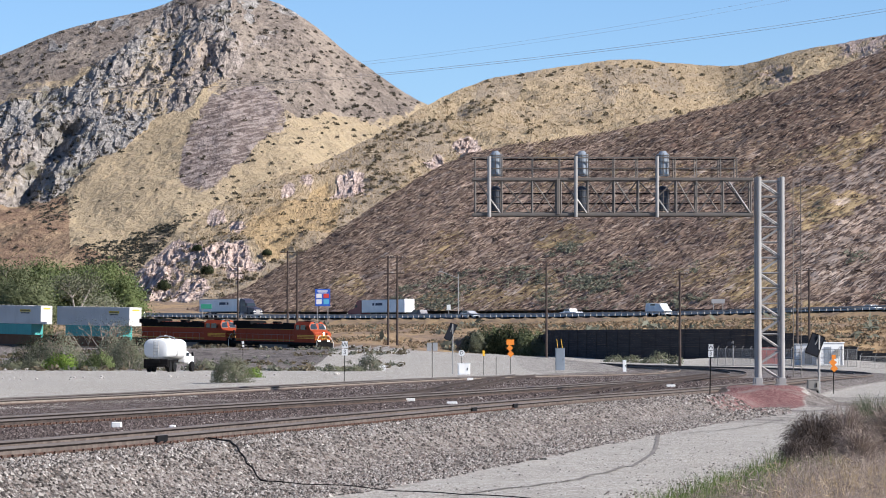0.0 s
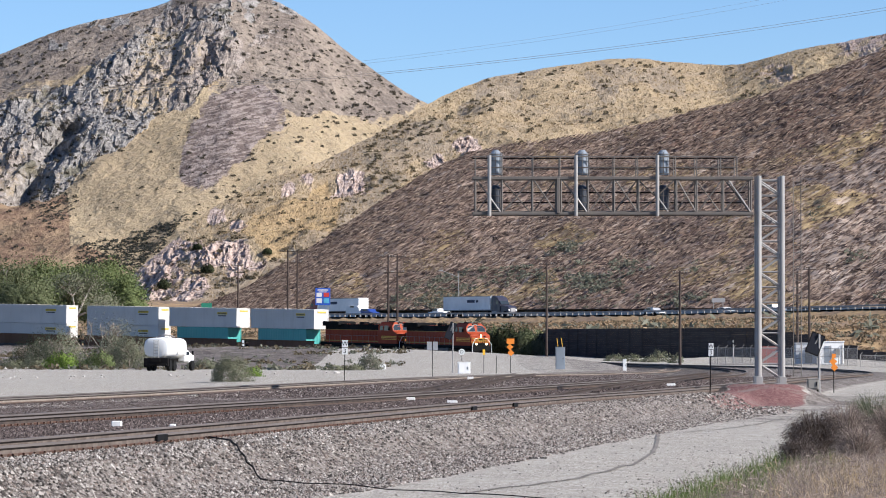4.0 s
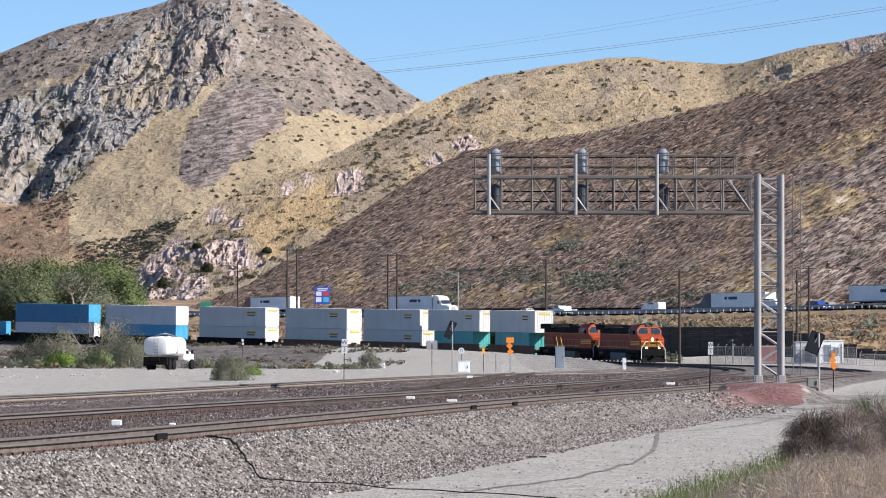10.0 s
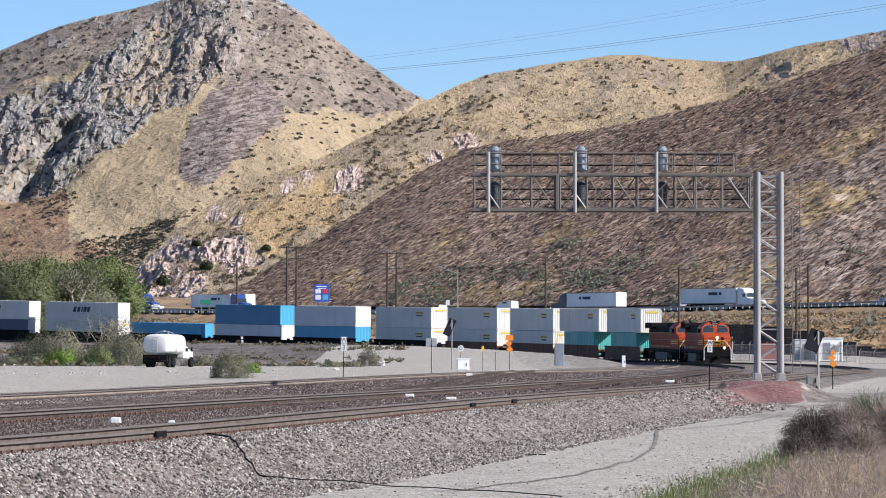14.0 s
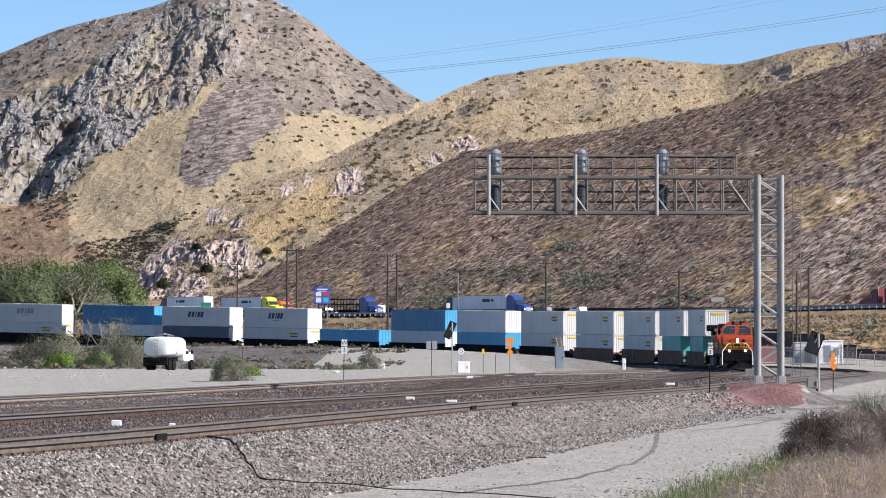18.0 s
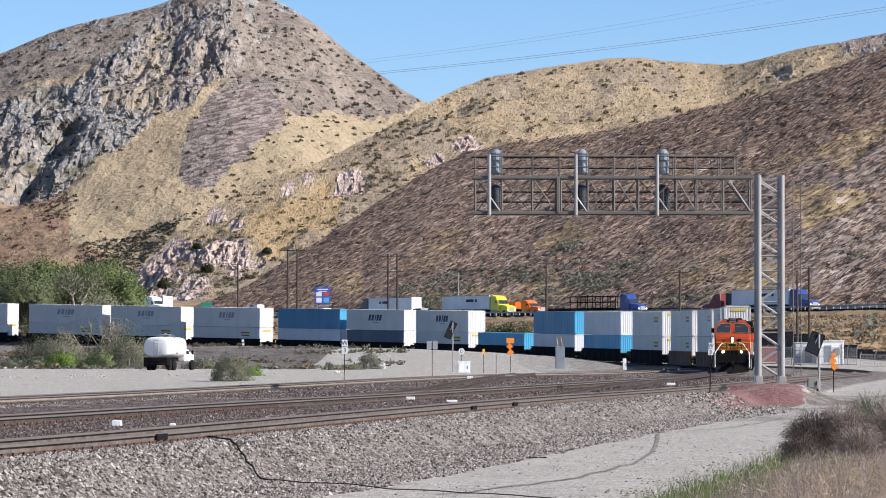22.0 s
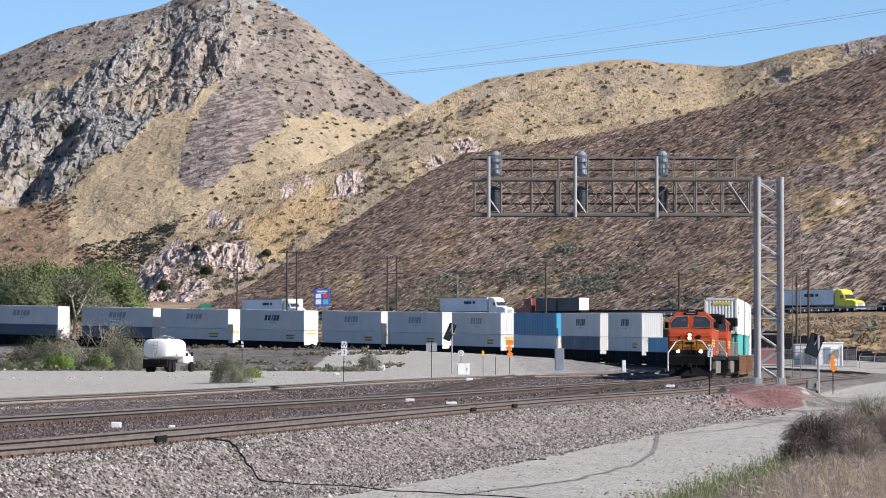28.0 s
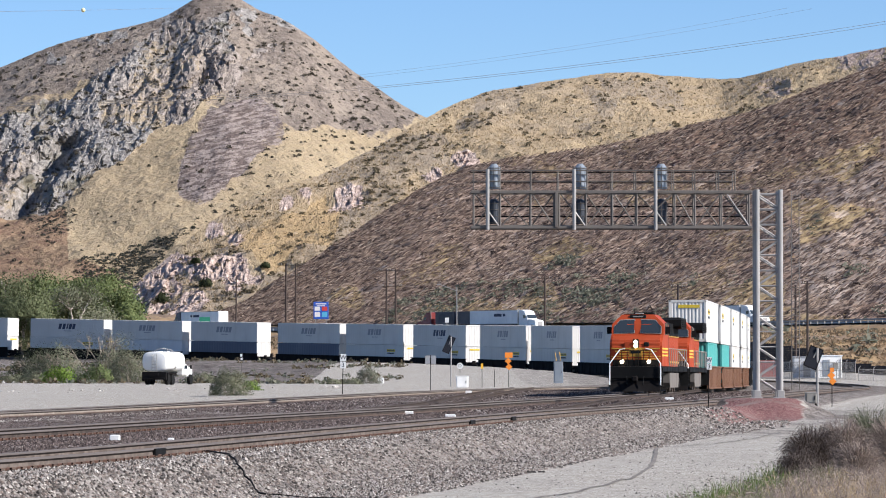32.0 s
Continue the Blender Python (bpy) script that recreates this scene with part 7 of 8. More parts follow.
M_LEAFMID = foliage("dull_green_leaves", (0.065, 0.078, 0.038), (0.13, 0.15, 0.075), (0.21, 0.225, 0.125))
M_LEAFDARK = foliage("dark_green_leaves", (0.025, 0.032, 0.014), (0.05, 0.06, 0.028), (0.09, 0.10, 0.05))

# trees behind the train
for x, d, h, sp, col, label in ((-74.35, 700, 16.5, 7.5, M_LEAFMID, "dull green valley tree with a ragged crown"), (-70.02, 715, 16.0, 7.5, M_LEAF, "green cottonwood beyond the tracks"),
                                (-67.41, 735, 17.0, 7.0, M_LEAF, "green cottonwood beyond the tracks"), (-60.14, 715, 17.0, 6.5, M_LEAF, "tall green cottonwood beyond the tracks"),
                                (-54.51, 690, 12.8, 4.4, M_LEAF, "smaller green cottonwood at the end of the grove"), (-61.43, 680, 14.5, 6.0, M_LEAFDRY, "half-bare grey-green tree with pale limbs"),
                                (-68.90, 675, 12.5, 6.0, M_LEAFMID, "dull green tree beside the tracks"), (-80.24, 705, 17.0, 7.0, M_LEAFMID, "dull green valley tree with a ragged crown")):
    make_tree(label, (x, d, ground_at(x, d)), h * (0.9 if "bare" in label else 0.82), sp, 4200 if "bare" in label else 19000, 0.20, col, M_BARK, group="trees behind the train", full="bare" not in label)
# dark bushes that stand out on the pink rocks
for bx, rise, h, sp in ((-0.0681, 0.0155, 4.0, 2.2), (-0.0576, 0.0193, 3.4, 2.3), (-0.0600, 0.0250, 2.4, 1.6), (-0.0430, 0.0240, 2.2, 1.5)):
    make_tree("round dark green bush among the pink rocks", on_bearing(HILL_C, bx, rise), h, sp, 2600, 0.22, M_LEAFDARK, M_BARK, "bush", 3, "bushes on the rocks", True)
# dark tree and bushes by the freeway bank
for px, d, h, sp, col, label in ((12.6, 596, 4.7, 3.0, M_LEAFMID, "tall green bush by the freeway bank"), (9.8, 598, 4.9, 3.2, M_LEAFDARK, "dark green bush by the freeway bank"),
                                 (7.2, 600, 4.3, 2.8, M_LEAFMID, "dull green bush by the freeway bank"), (5.0, 599, 3.6, 2.4, M_LEAFDRY, "grey-green bush by the freeway bank"),
                                 (15.0, 594, 3.4, 2.2, M_LEAFDRY, "grey-green bush by the freeway bank")):
    make_tree(label, (px, d, ground_at(px, d)), h, sp, 7000, 0.16, col, M_BARK, "bush", 3, "bushes by the freeway bank", True)
# brush in front of the train
for px, d, h, sp, n, leaf, col, twig, label in (
        (-39.21, 462, 8.0, 4.8, 1600, 0.08, M_LEAFDRY, M_TWIG, "nearly bare grey shrub with twisted limbs"),
        (-42.92, 455, 5.2, 3.6, 7000, 0.08, M_LEAFDRY, M_TWIG, "grey-green shrub on the bank"),
        (-45.57, 460, 4.4, 3.2, 6000, 0.08, M_LEAFDARK, M_TWIG, "low dark shrub on the bank"),
        (-36.31, 452, 4.6, 3.0, 6500, 0.08, M_LEAFDRY, M_TWIG, "grey-green shrub beside the water truck"),
        (-34.10, 446, 4.6, 2.8, 6500, 0.08, M_LEAFDRY, M_TWIG, "grey-green shrub beside the water truck"),
        (-40.23, 430, 2.2, 1.8, 2600, 0.10, M_LEAFBRIGHT, M_TWIG, "bright green low bush on the bank"),
        (-36.10, 430, 2.4, 1.8, 2600, 0.10, M_LEAF, M_TWIG, "green low bush on the bank"),
        (-38.18, 436, 1.3, 1.5, 1200, 0.10, M_LEAFDRY, M_TWIG, "low grey bush on the bank"),
        (-44.00, 440, 1.3, 1.8, 1200, 0.10, M_LEAFDRY, M_TWIG, "low grey bush on the bank"),
        (-46.43, 440, 1.1, 1.8, 1200, 0.10, M_LEAFDRY, M_TWIG, "low grey bush on the bank")) + (
        (-12.81, 246, 2.0, 1.25, 12000, 0.034, M_LEAFDRY, M_TWIG, "round grey bush at the edge of the gravel pad"),
        (-14.01, 300, 0.95, 0.8, 1200, 0.06, M_LEAFBRIGHT, M_TWIG, "bright green weed clump by the pad"),
        (-7.39, 415, 2.2, 1.3, 2200, 0.075, M_GREENBRUSH, M_TWIG, "round grey-green bush on the bank"),
        (-8.78, 400, 0.8, 1.2, 900, 0.07, M_LEAFDRY, M_TWIG, "low grey bush on the bank"),
        (-10.72, 400, 0.7, 1.2, 800, 0.07, M_LEAFDRY, M_TWIG, "low grey bush on the bank"),
        (-24.60, 420, 1.5, 1.6, 1200, 0.09, M_LEAFDRY, M_TWIG, "grey bush behind the pad"),
        (29.52, 520, 1.4, 1.1, 800, 0.09, M_LEAFDRY, M_TWIG, "low grey bush by the wall"),
        (27.9, 528, 2.0, 1.5, 1300, 0.09, M_LEAFDRY, M_TWIG, "rounded grey bush by the wall"),
        (22.6, 540, 1.2, 1.6, 900, 0.09, M_LEAFDRY, M_TWIG, "low grey bush by the wall"),
        (24.6, 534, 1.3, 1.4, 900, 0.09, M_LEAFDRY, M_TWIG, "low grey bush by the wall"),
        (26.54, 525, 1.0, 1.3, 700, 0.09, M_LEAFDRY, M_TWIG, "low grey bush by the wall")):
    make_tree(label, (px, d, ground_at(px, d)), h, sp, n, leaf, col, twig, "bush", 3, "bushes by the railway", "bare" not in label)


def weed_mesh(n, x0, x1, y0, y1, h0, h1, width, material, name, edge, seed):
    """Upright dry stems and grass blades, two joints each."""
    rng = np.random.RandomState(seed)
    x, y = rng.uniform(x0, x1, n), rng.uniform(y0, y1, n)
    keep = edge(x, y, rng)
    x, y = x[keep], y[keep]
    n = len(x)
    z = ground_z(x, y)
    h = rng.uniform(h0, h1, n) * (0.7 + 0.5 * (fbm(x, y, 1.2, 2, seed) + 0.5))
    th = rng.uniform(0, 2 * math.pi, n)
    bend = rng.normal(size=(n, 2)) * 0.30 * h[:, None]
    base = np.stack([x, y, z - 0.02], 1)
    mid = base + np.stack([bend[:, 0] * 0.35, bend[:, 1] * 0.35, h * 0.6], 1)
    tip = base + np.stack([bend[:, 0], bend[:, 1], h], 1)
    w = np.stack([np.cos(th), np.sin(th), np.zeros(n)], 1) * (width * rng.uniform(0.6, 1.3, n))[:, None]
    v = np.stack([base - w, base + w, mid + w * 0.7, mid - w * 0.7, tip], 1).reshape(-1, 3)
    k = np.arange(n)[:, None] * 5
    f = [tuple(q) for q in (k + np.array([0, 1, 2, 3]))] + [tuple(q) for q in (k + np.array([3, 2, 4]))]
    return raw(name, v, f, material)


M_DRYWEED = foliage("dry_weeds", (0.14, 0.105, 0.092), (0.285, 0.225, 0.19), (0.48, 0.40, 0.32))
M_SHRUB = foliage("brown_shrub", (0.04, 0.03, 0.026), (0.10, 0.078, 0.066), (0.22, 0.18, 0.155))
M_STRAWWEED = foliage("straw_weeds", (0.24, 0.175, 0.10), (0.38, 0.285, 0.165), (0.52, 0.41, 0.26))
M_GRASS = foliage("green_grass", (0.055, 0.085, 0.022), (0.115, 0.16, 0.045), (0.23, 0.26, 0.10))


def verge_edge(x, y, rng):
    """The weedy verge lies to the right of a slanting line."""
    return x > 4.6 + (y - 66.0) * 0.155 + rng.normal(size=len(x)) * 0.28


def straw_edge(x, y, rng):
    return x > 6.0 + (y - 66.0) * 0.17 + rng.normal(size=len(x)) * 0.7


def green_edge(x, y, rng):
    e = 3.95 + (y - 66.0) * 0.155
    return (x > e - 0.25 + rng.normal(size=len(x)) * 0.15) & (x < e + 1.3 + rng.normal(size=len(x)) * 0.25)


for args, label in (((52000, 2.0, 13.0, 56, 92, 0.12, 0.55, 0.0032, M_DRYWEED, "dry_weeds", verge_edge, 1), "dry purple-brown weeds on the verge"),
                    ((9000, 5.4, 14.0, 56, 78, 0.2, 0.55, 0.0036, M_STRAWWEED, "straw_weeds", straw_edge, 2), "straw-coloured dry grass on the verge"),
                    ((42000, 1.5, 9.0, 60, 94, 0.10, 0.42, 0.005, M_GRASS, "green_grass", green_edge, 3), "strip of green grass along the gravel"),
                    ((2600, 9.0, 17.0, 90, 150, 0.15, 0.5, 0.009, M_DRYWEED, "verge_grass", verge_edge, 4), "thin dry grass beyond the shrubs")):
    tagged(new(args[9], weed_mesh(*args)), label, "weeds", "", "stuff")


def twig_shrub(label, p, height, spread, n, colour, bark, seed, droop=0.55):
    """A thicket of thin twigs that rise from the root, arch over and hang, with side shoots."""
    rng = np.random.RandomState(seed)
    bush = tagged(group_empty("bush", Matrix.Translation(p)), label, "bush", "twiggy shrubs")
    bm = bmesh.new()
    for i in range(7):
        a = rng.uniform(0, 2 * math.pi)
        q = [Vector((0.12 * math.cos(a), 0.12 * math.sin(a), -0.1)), Vector((spread * 0.3 * math.cos(a), spread * 0.3 * math.sin(a), height * 0.5)), Vector((spread * 0.62 * math.cos(a), spread * 0.62 * math.sin(a), height * 0.78))]
        tube_path(bm, q, 0.016, 5)
    part("stem", bm, bark, bush)
    th, r = rng.uniform(0, 2 * math.pi, n), spread * rng.uniform(0.15, 1.0, n) ** 0.6
    top = height * rng.uniform(0.35, 1.0, n) * (1 - 0.35 * (r / spread) ** 2) * (1 + 0.12 * np.sin(3 * th + seed))
    root = np.stack([0.25 * r * np.cos(th), 0.25 * r * np.sin(th), top * rng.uniform(0.0, 0.7, n)], 1)
    end = np.stack([r * np.cos(th), r * np.sin(th), np.zeros(n)], 1) + rng.normal(size=(n, 3)) * 0.10
    k = np.linspace(0, 1, 6)
    arch = np.sin(k * math.pi * droop)[None, :, None]
    pts = root[:, None, :] + (end - root)[:, None, :] * np.array([1, 1, 0]) * (k ** 1.1)[None, :, None]
    pts = pts + arch * np.array([0, 0, 1]) * np.maximum(top - root[:, 2], 0.1)[:, None, None] + rng.normal(size=(n, 6, 3)) * 0.018
    w = rng.normal(size=(n, 1, 3))
    w /= np.linalg.norm(w, axis=2)[:, :, None]
    w = w * (0.0055 * (1.15 - k))[None, :, None] * (1 + 1.6 * (p[1] > 200)) * rng.uniform(0.7, 1.6, (n, 1, 1))
    v = np.stack([pts - w, pts + w], 2).reshape(-1, 3)
    b = (np.arange(n)[:, None] * 12 + np.arange(5)[None, :] * 2).ravel()
    part_at("brushwood", raw("brushwood", v, np.stack([b, b + 1, b + 3, b + 2], 1), colour), bush)
    tagged(bush.children[-1], "", "", "", "stuff")
    m = n // 2
    c = pts[rng.randint(0, n, m), rng.randint(2, 6, m)] + rng.normal(size=(m, 3)) * 0.03
    part_at("crown", leaf_mesh("crown", c, rng.uniform(0.008, 0.02, m), colour), bush)
    tagged(bush.children[-1], "", "", "", "stuff")


for px, d, h, sp, n, col, twig, label, seed, droop in (
        (7.97, 88, 1.20, 0.78, 4200, M_SHRUB, M_TWIGDARK, "dark arching twiggy shrub on the verge", 3, 0.72), (8.95, 91, 1.35, 0.8, 3200, M_DRYWEED, M_TWIG, "pale arching twiggy shrub on the verge", 5, 0.66),
        (7.41, 85, 0.75, 0.5, 1800, M_SHRUB, M_TWIGDARK, "low dark twiggy shrub on the verge", 7, 0.75), (9.71, 93, 1.55, 0.8, 3600, M_LEAFDRY, M_TWIG, "grey-green twiggy shrub on the verge", 9, 0.55),
        (10.07, 91, 1.5, 0.8, 3000, M_DRYWEED, M_TWIG, "pale twiggy shrub on the verge", 11, 0.55), (8.74, 86, 0.95, 0.6, 2200, M_DRYWEED, M_TWIG, "pale twiggy shrub on the verge", 13, 0.6)):
    twig_shrub(label, (px, d, ground_at(px, d)), h, sp, n, col, twig, seed, droop)


def weed_clumps():
    """Bushy dry weeds on the verge: thin stems that spread from the root."""
    rng = np.random.RandomState(31)
    x, y = rng.uniform(3, 13, 900), rng.uniform(57, 90, 900)
    k = verge_edge(x, y, rng)
    x, y = x[k], y[k]
    p = np.stack([x, y, ground_z(x, y)], 1)
    half = rng.uniform(size=len(p)) < 0.82
    for name, q, m, label in (("weed_clumps", p[half], M_DRYWEED, "bushy purple-brown weeds on the verge"), ("straw_clumps", p[~half], M_STRAWWEED, "bushy straw-coloured weeds on the verge")):
        tagged(new(name, tufts(name, q, rng.uniform(0.18, 0.42, len(q)), 1.3, m, 70, 0.30, 0.0, 0.06)), label, "weeds", "", "stuff")


weed_clumps()


def make_stones():
    """Loose crushed stone on the shoulder nearest the camera."""
    rng = np.random.RandomState(9)
    n = 330000
    far = np.arange(n) > 250000
    y = np.where(far, rng.uniform(160, 330, n), 54 + 115 * rng.uniform(0, 1, n) ** 1.6)
    x = y * np.where(far, rng.uniform(-0.06, 0.085, n), rng.uniform(-0.113, 0.08, n))
    dn, _, sn, _ = dist_to(LINE_N, x, y)
    da, _, _, _ = dist_to(LINE_A, x, y)
    keep = (((dn < 6.2) & (sn > 0)) | (dn < 3.0) | (da < 3.0)) & (np.abs(dn - 0.75) > 0.12) & (np.abs(da - 0.75) > 0.12) 
    _, _, st, _ = dist_to(LINE_T, x, y)
    keep |= (sn < 0) & (st > 0) & (dn > 1.4) & (np.abs(da) > 1.4)
    rim = 3.85 + (y - 66) * 0.155 - x
    keep |= (sn > 0) & (dn < 14) & (rng.uniform(size=n) < 0.009 + 0.16 * ease(rim, 2.2, 0.3)) & (rim > 0)
    keep &= ~(far & (sn > 0) & (np.hypot((x - 14.7) / 0.95, (y - 189.0) / 1.9) < 6.5))
    x, y = x[keep], y[keep]
    z = ground_z(x, y)
    n = len(x)
    base = np.array([(1, 0, 0), (0, 1, 0), (-1, 0, 0), (0, -1, 0), (0.15, 0.1, 0.8)], float)
    faces = np.array([(0, 1, 4), (1, 2, 4), (2, 3, 4), (3, 0, 4)])
    size = rng.uniform(0.024, 0.054, n) * np.where(far[keep], 1.9, 1.0) * np.where(rng.uniform(size=n) < 0.03, 1.5, 1.0) * np.where(dn[keep] > 6.2, 0.6, 1.0)
    th = rng.uniform(0, 6.28, n)
    c, s = np.cos(th)[:, None], np.sin(th)[:, None]
    w = np.stack([c * base[None, :, 0] - s * base[None, :, 1], s * base[None, :, 0] + c * base[None, :, 1], np.broadcast_to(base[None, :, 2], (n, 5))], 2)
    w = w * rng.uniform(0.75, 1.25, (n, 5, 1)) * size[:, None, None]
    v = (w + np.stack([x, y, z], 1)[:, None, :]).reshape(-1, 3)
    f = (faces[None] + (np.arange(n) * 5)[:, None, None]).reshape(-1, 3)
    between = np.repeat(sn[keep] < 0, 4)
    for name, pick, label, ramp in (
            ("loose_stone", ~between, "grey and pink crushed stone along the rails",
             ((0.0, (0.028, 0.025, 0.022)), (0.28, (0.085, 0.075, 0.067)), (0.42, (0.185, 0.146, 0.124)), (0.6, (0.21, 0.19, 0.17)), (0.88, (0.32, 0.292, 0.26)), (1.0, (0.47, 0.435, 0.39)))),
            ("track_stone", between, "dark rusty crushed stone between the tracks",
             ((0.0, (0.022, 0.018, 0.017)), (0.4, (0.062, 0.048, 0.043)), (0.7, (0.115, 0.088, 0.08)), (0.93, (0.17, 0.14, 0.128)), (1.0, (0.33, 0.30, 0.275))))):
        k = Mat(name, 0.92, 0, 0.15)
        k.color(k.ramp(k.island(), *ramp))
        q = f[pick]
        used, back = np.unique(q, return_inverse=True)
        tagged(new(name, raw(name, v[used], back.reshape(-1, 3), k.m)), label, "gravel", "", "stuff")


make_stones()


# ---- things beside the tracks ----
M_ORANGESIGN = paint("orange_sign", (0.68, 0.21, 0.02), 0.5, (0.35, 0.12, 0.03), 0.5, 4)
M_SIGNWHITE = plain("white_sign", (0.72, 0.72, 0.70), 0.5)
M_SIGNBACK = plain("bare_sign_back", (0.38, 0.38, 0.38), 0.5, 0.4)
M_SIGNBLUE = plain("blue_sign", (0.03, 0.10, 0.45), 0.5)
M_SIGNRED = plain("red_panel", (0.55, 0.05, 0.04), 0.5)
M_SIGNCYAN = plain("cyan_panel", (0.10, 0.40, 0.60), 0.5)
M_GREENSIGN = plain("green_sign", (0.03, 0.22, 0.14), 0.5)
M_WIRE = plain("dull_wire", (0.20, 0.19, 0.18), 0.6)
M_SOLAR = plain("solar_cells", (0.014, 0.015, 0.02), 0.45, 0, 0.15)


def letters(text, size, parent, m, colour, name="lettering"):
    """Text as a thin mesh, standing upright, read from the side of -y."""
    cu = bpy.data.curves.new(name, "FONT")
    cu.body, cu.size, cu.align_x, cu.align_y, cu.extrude = text, size, "CENTER", "CENTER", 0.004
    tmp = bpy.data.objects.new("tmp", cu)
    scene.collection.objects.link(tmp)
    me = bpy.data.meshes.new_from_object(tmp.evaluated_get(bpy.context.evaluated_depsgraph_get()))
    bpy.data.objects.remove(tmp)
    bpy.data.curves.remove(cu)
    me.materials.clear()
    me.materials.append(colour)
    return part_at(name, me, parent, m @ Matrix.Rotation(math.pi / 2, 4, "X"))


def post_sign(label, x, d, height, panels, category="sign", lean=0.0, thick=0.045, group="", post_colour=None, zoff=0.0):
    """A post with flat panels: (centre x, centre z, width, height, colour, turn, text)."""
    z = ground_at(x, d) + zoff
    s = tagged(group_empty("trackside_sign", Matrix.Translation((x, d, z)) @ Matrix.Rotation(radians(lean), 4, "Y")), label, category, group)
    part("post", bm_box(((0, 0.04, height / 2 - 0.1), (thick, thick, height + 0.2)), bevel=0.008), post_colour or M_DARKSTEEL, s)
    for cx, cz, w, h, colour, turn, text in panels:
        bm = bmesh.new()
        m = Matrix.Translation((cx, 0, cz)) @ Matrix.Rotation(radians(turn), 4, "Y")
        if text == "D":
            add_tube(bm, m @ Vector((0, -0.01, 0)), m @ Vector((0, 0.01, 0)), w / 2, 20)
        else:
            add_box(bm, (0, 0, 0), (w, 0.02, h), m, 0.004)
        p = part("panel", bm, colour, s)
        if text:
            letters(text, h * (0.75 if text == "D" else 0.95), p, Matrix.Translation((cx, -0.018, cz)), M_INK)
    return s


# whistle and mile marks
post_sign("white W and 3 whistle boards on a dark post", -6.16, 255, 2.5, [(0, 2.32, 0.38, 0.42, M_SIGNWHITE, 0, "W"), (0, 1.86, 0.36, 0.42, M_SIGNWHITE, 0, "3")], lean=1.0, group="whistle boards")
post_sign("white W and 3 whistle boards on a leaning dark post", 11.15, 171, 2.2, [(0, 2.06, 0.21, 0.24, M_SIGNWHITE, 0, "W"), (0, 1.79, 0.21, 0.25, M_SIGNWHITE, 0, "3")], lean=1.2, group="whistle boards")
post_sign("bare backs of two small signs on a dark post", -0.80, 303, 2.65, [(-0.22, 2.3, 0.36, 0.62, M_SIGNBACK, 0, ""), (0.22, 2.3, 0.36, 0.62, M_SIGNBACK, 0, "")])
post_sign("orange warning boards on a post", 5.79, 352, 2.9, [(0, 2.72, 0.66, 0.46, M_ORANGESIGN, 0, ""), (-0.05, 2.22, 0.42, 0.42, M_ORANGESIGN, 45, ""), (0.03, 1.72, 0.42, 0.42, M_ORANGESIGN, 45, "")], group="orange boards")
post_sign("orange warning boards on a dark post", 21.00, 220, 2.05, [(0, 1.98, 0.22, 0.22, M_ORANGESIGN, 0, ""), (-0.04, 1.68, 0.30, 0.30, M_ORANGESIGN, 45, ""), (0.03, 1.36, 0.30, 0.30, M_ORANGESIGN, 45, "")], group="orange boards")
post_sign("round white D board on a short post", 1.80, 395, 2.1, [(0, 1.85, 0.60, 0.60, M_SIGNWHITE, 0, "D")])
post_sign("thin marker post with a yellow tip", 3.43, 345, 2.0, [(0, 1.8, 0.20, 0.45, M_YELLOW, 0, "")])
post_sign("thin dark marker post", 4.48, 345, 1.5, [])
post_sign("small white marker on a dark post beside the track", -25.43, 520, 2.4, [(0, 2.2, 0.28, 0.34, M_SIGNWHITE, 0, ""), (0.05, 1.75, 0.26, 0.3, M_SIGNWHITE, 0, "")])


def solar_post(label, x, d, height, pw, ph, base_box=None, tilt=18):
    z = ground_at(x, d)
    s = tagged(group_empty("solar_post", Matrix.Translation((x, d, z))), label, "solar panel", "solar panels by the tracks")
    part("post", bm_tubes(((0, 0, -0.1), (0, 0, height), 0.06), n=10), M_STEEL, s)
    bm = bmesh.new()
    m = Matrix.Translation((-pw * 0.30, 0, height - ph * 0.45)) @ Matrix.Rotation(radians(tilt), 4, "Y") @ Matrix.Rotation(radians(-12), 4, "X")
    add_box(bm, (0, 0, 0), (pw, 0.05, ph), m, 0.005)
    p = part("panel", bm, M_SOLAR, s, "dark solar panel")
    bm = bmesh.new()
    for cx, cz, w, h in ((-pw / 2, 0, 0.04, ph), (pw / 2, 0, 0.04, ph), (0, ph / 2, pw, 0.04), (0, -ph / 2, pw, 0.04)):
        add_box(bm, (cx, 0, cz), (w, 0.07, h), m)
    part("panel_frame", bm, M_DARKSTEEL, p)
    part("bracket", bm_tubes(((0, 0, height - 0.1), (-pw * 0.3, 0, height - ph * 0.45), 0.03), ((0, 0, height - ph), (-pw * 0.3, 0, height - ph * 0.6), 0.03)), M_STEEL, s)
    return s


solar_post("tilted solar panel on a pale post by the tracks", 0.83, 352, 4.3, 0.60, 1.5, tilt=24)
solar_post("large tilted solar panel on a pale post", 17.64, 192, 3.0, 0.62, 1.0, tilt=22)


M_DULLRED = paint("dull_red_paint", (0.30, 0.12, 0.105), 0.7, (0.2, 0.15, 0.13), 0.5, 1.5)


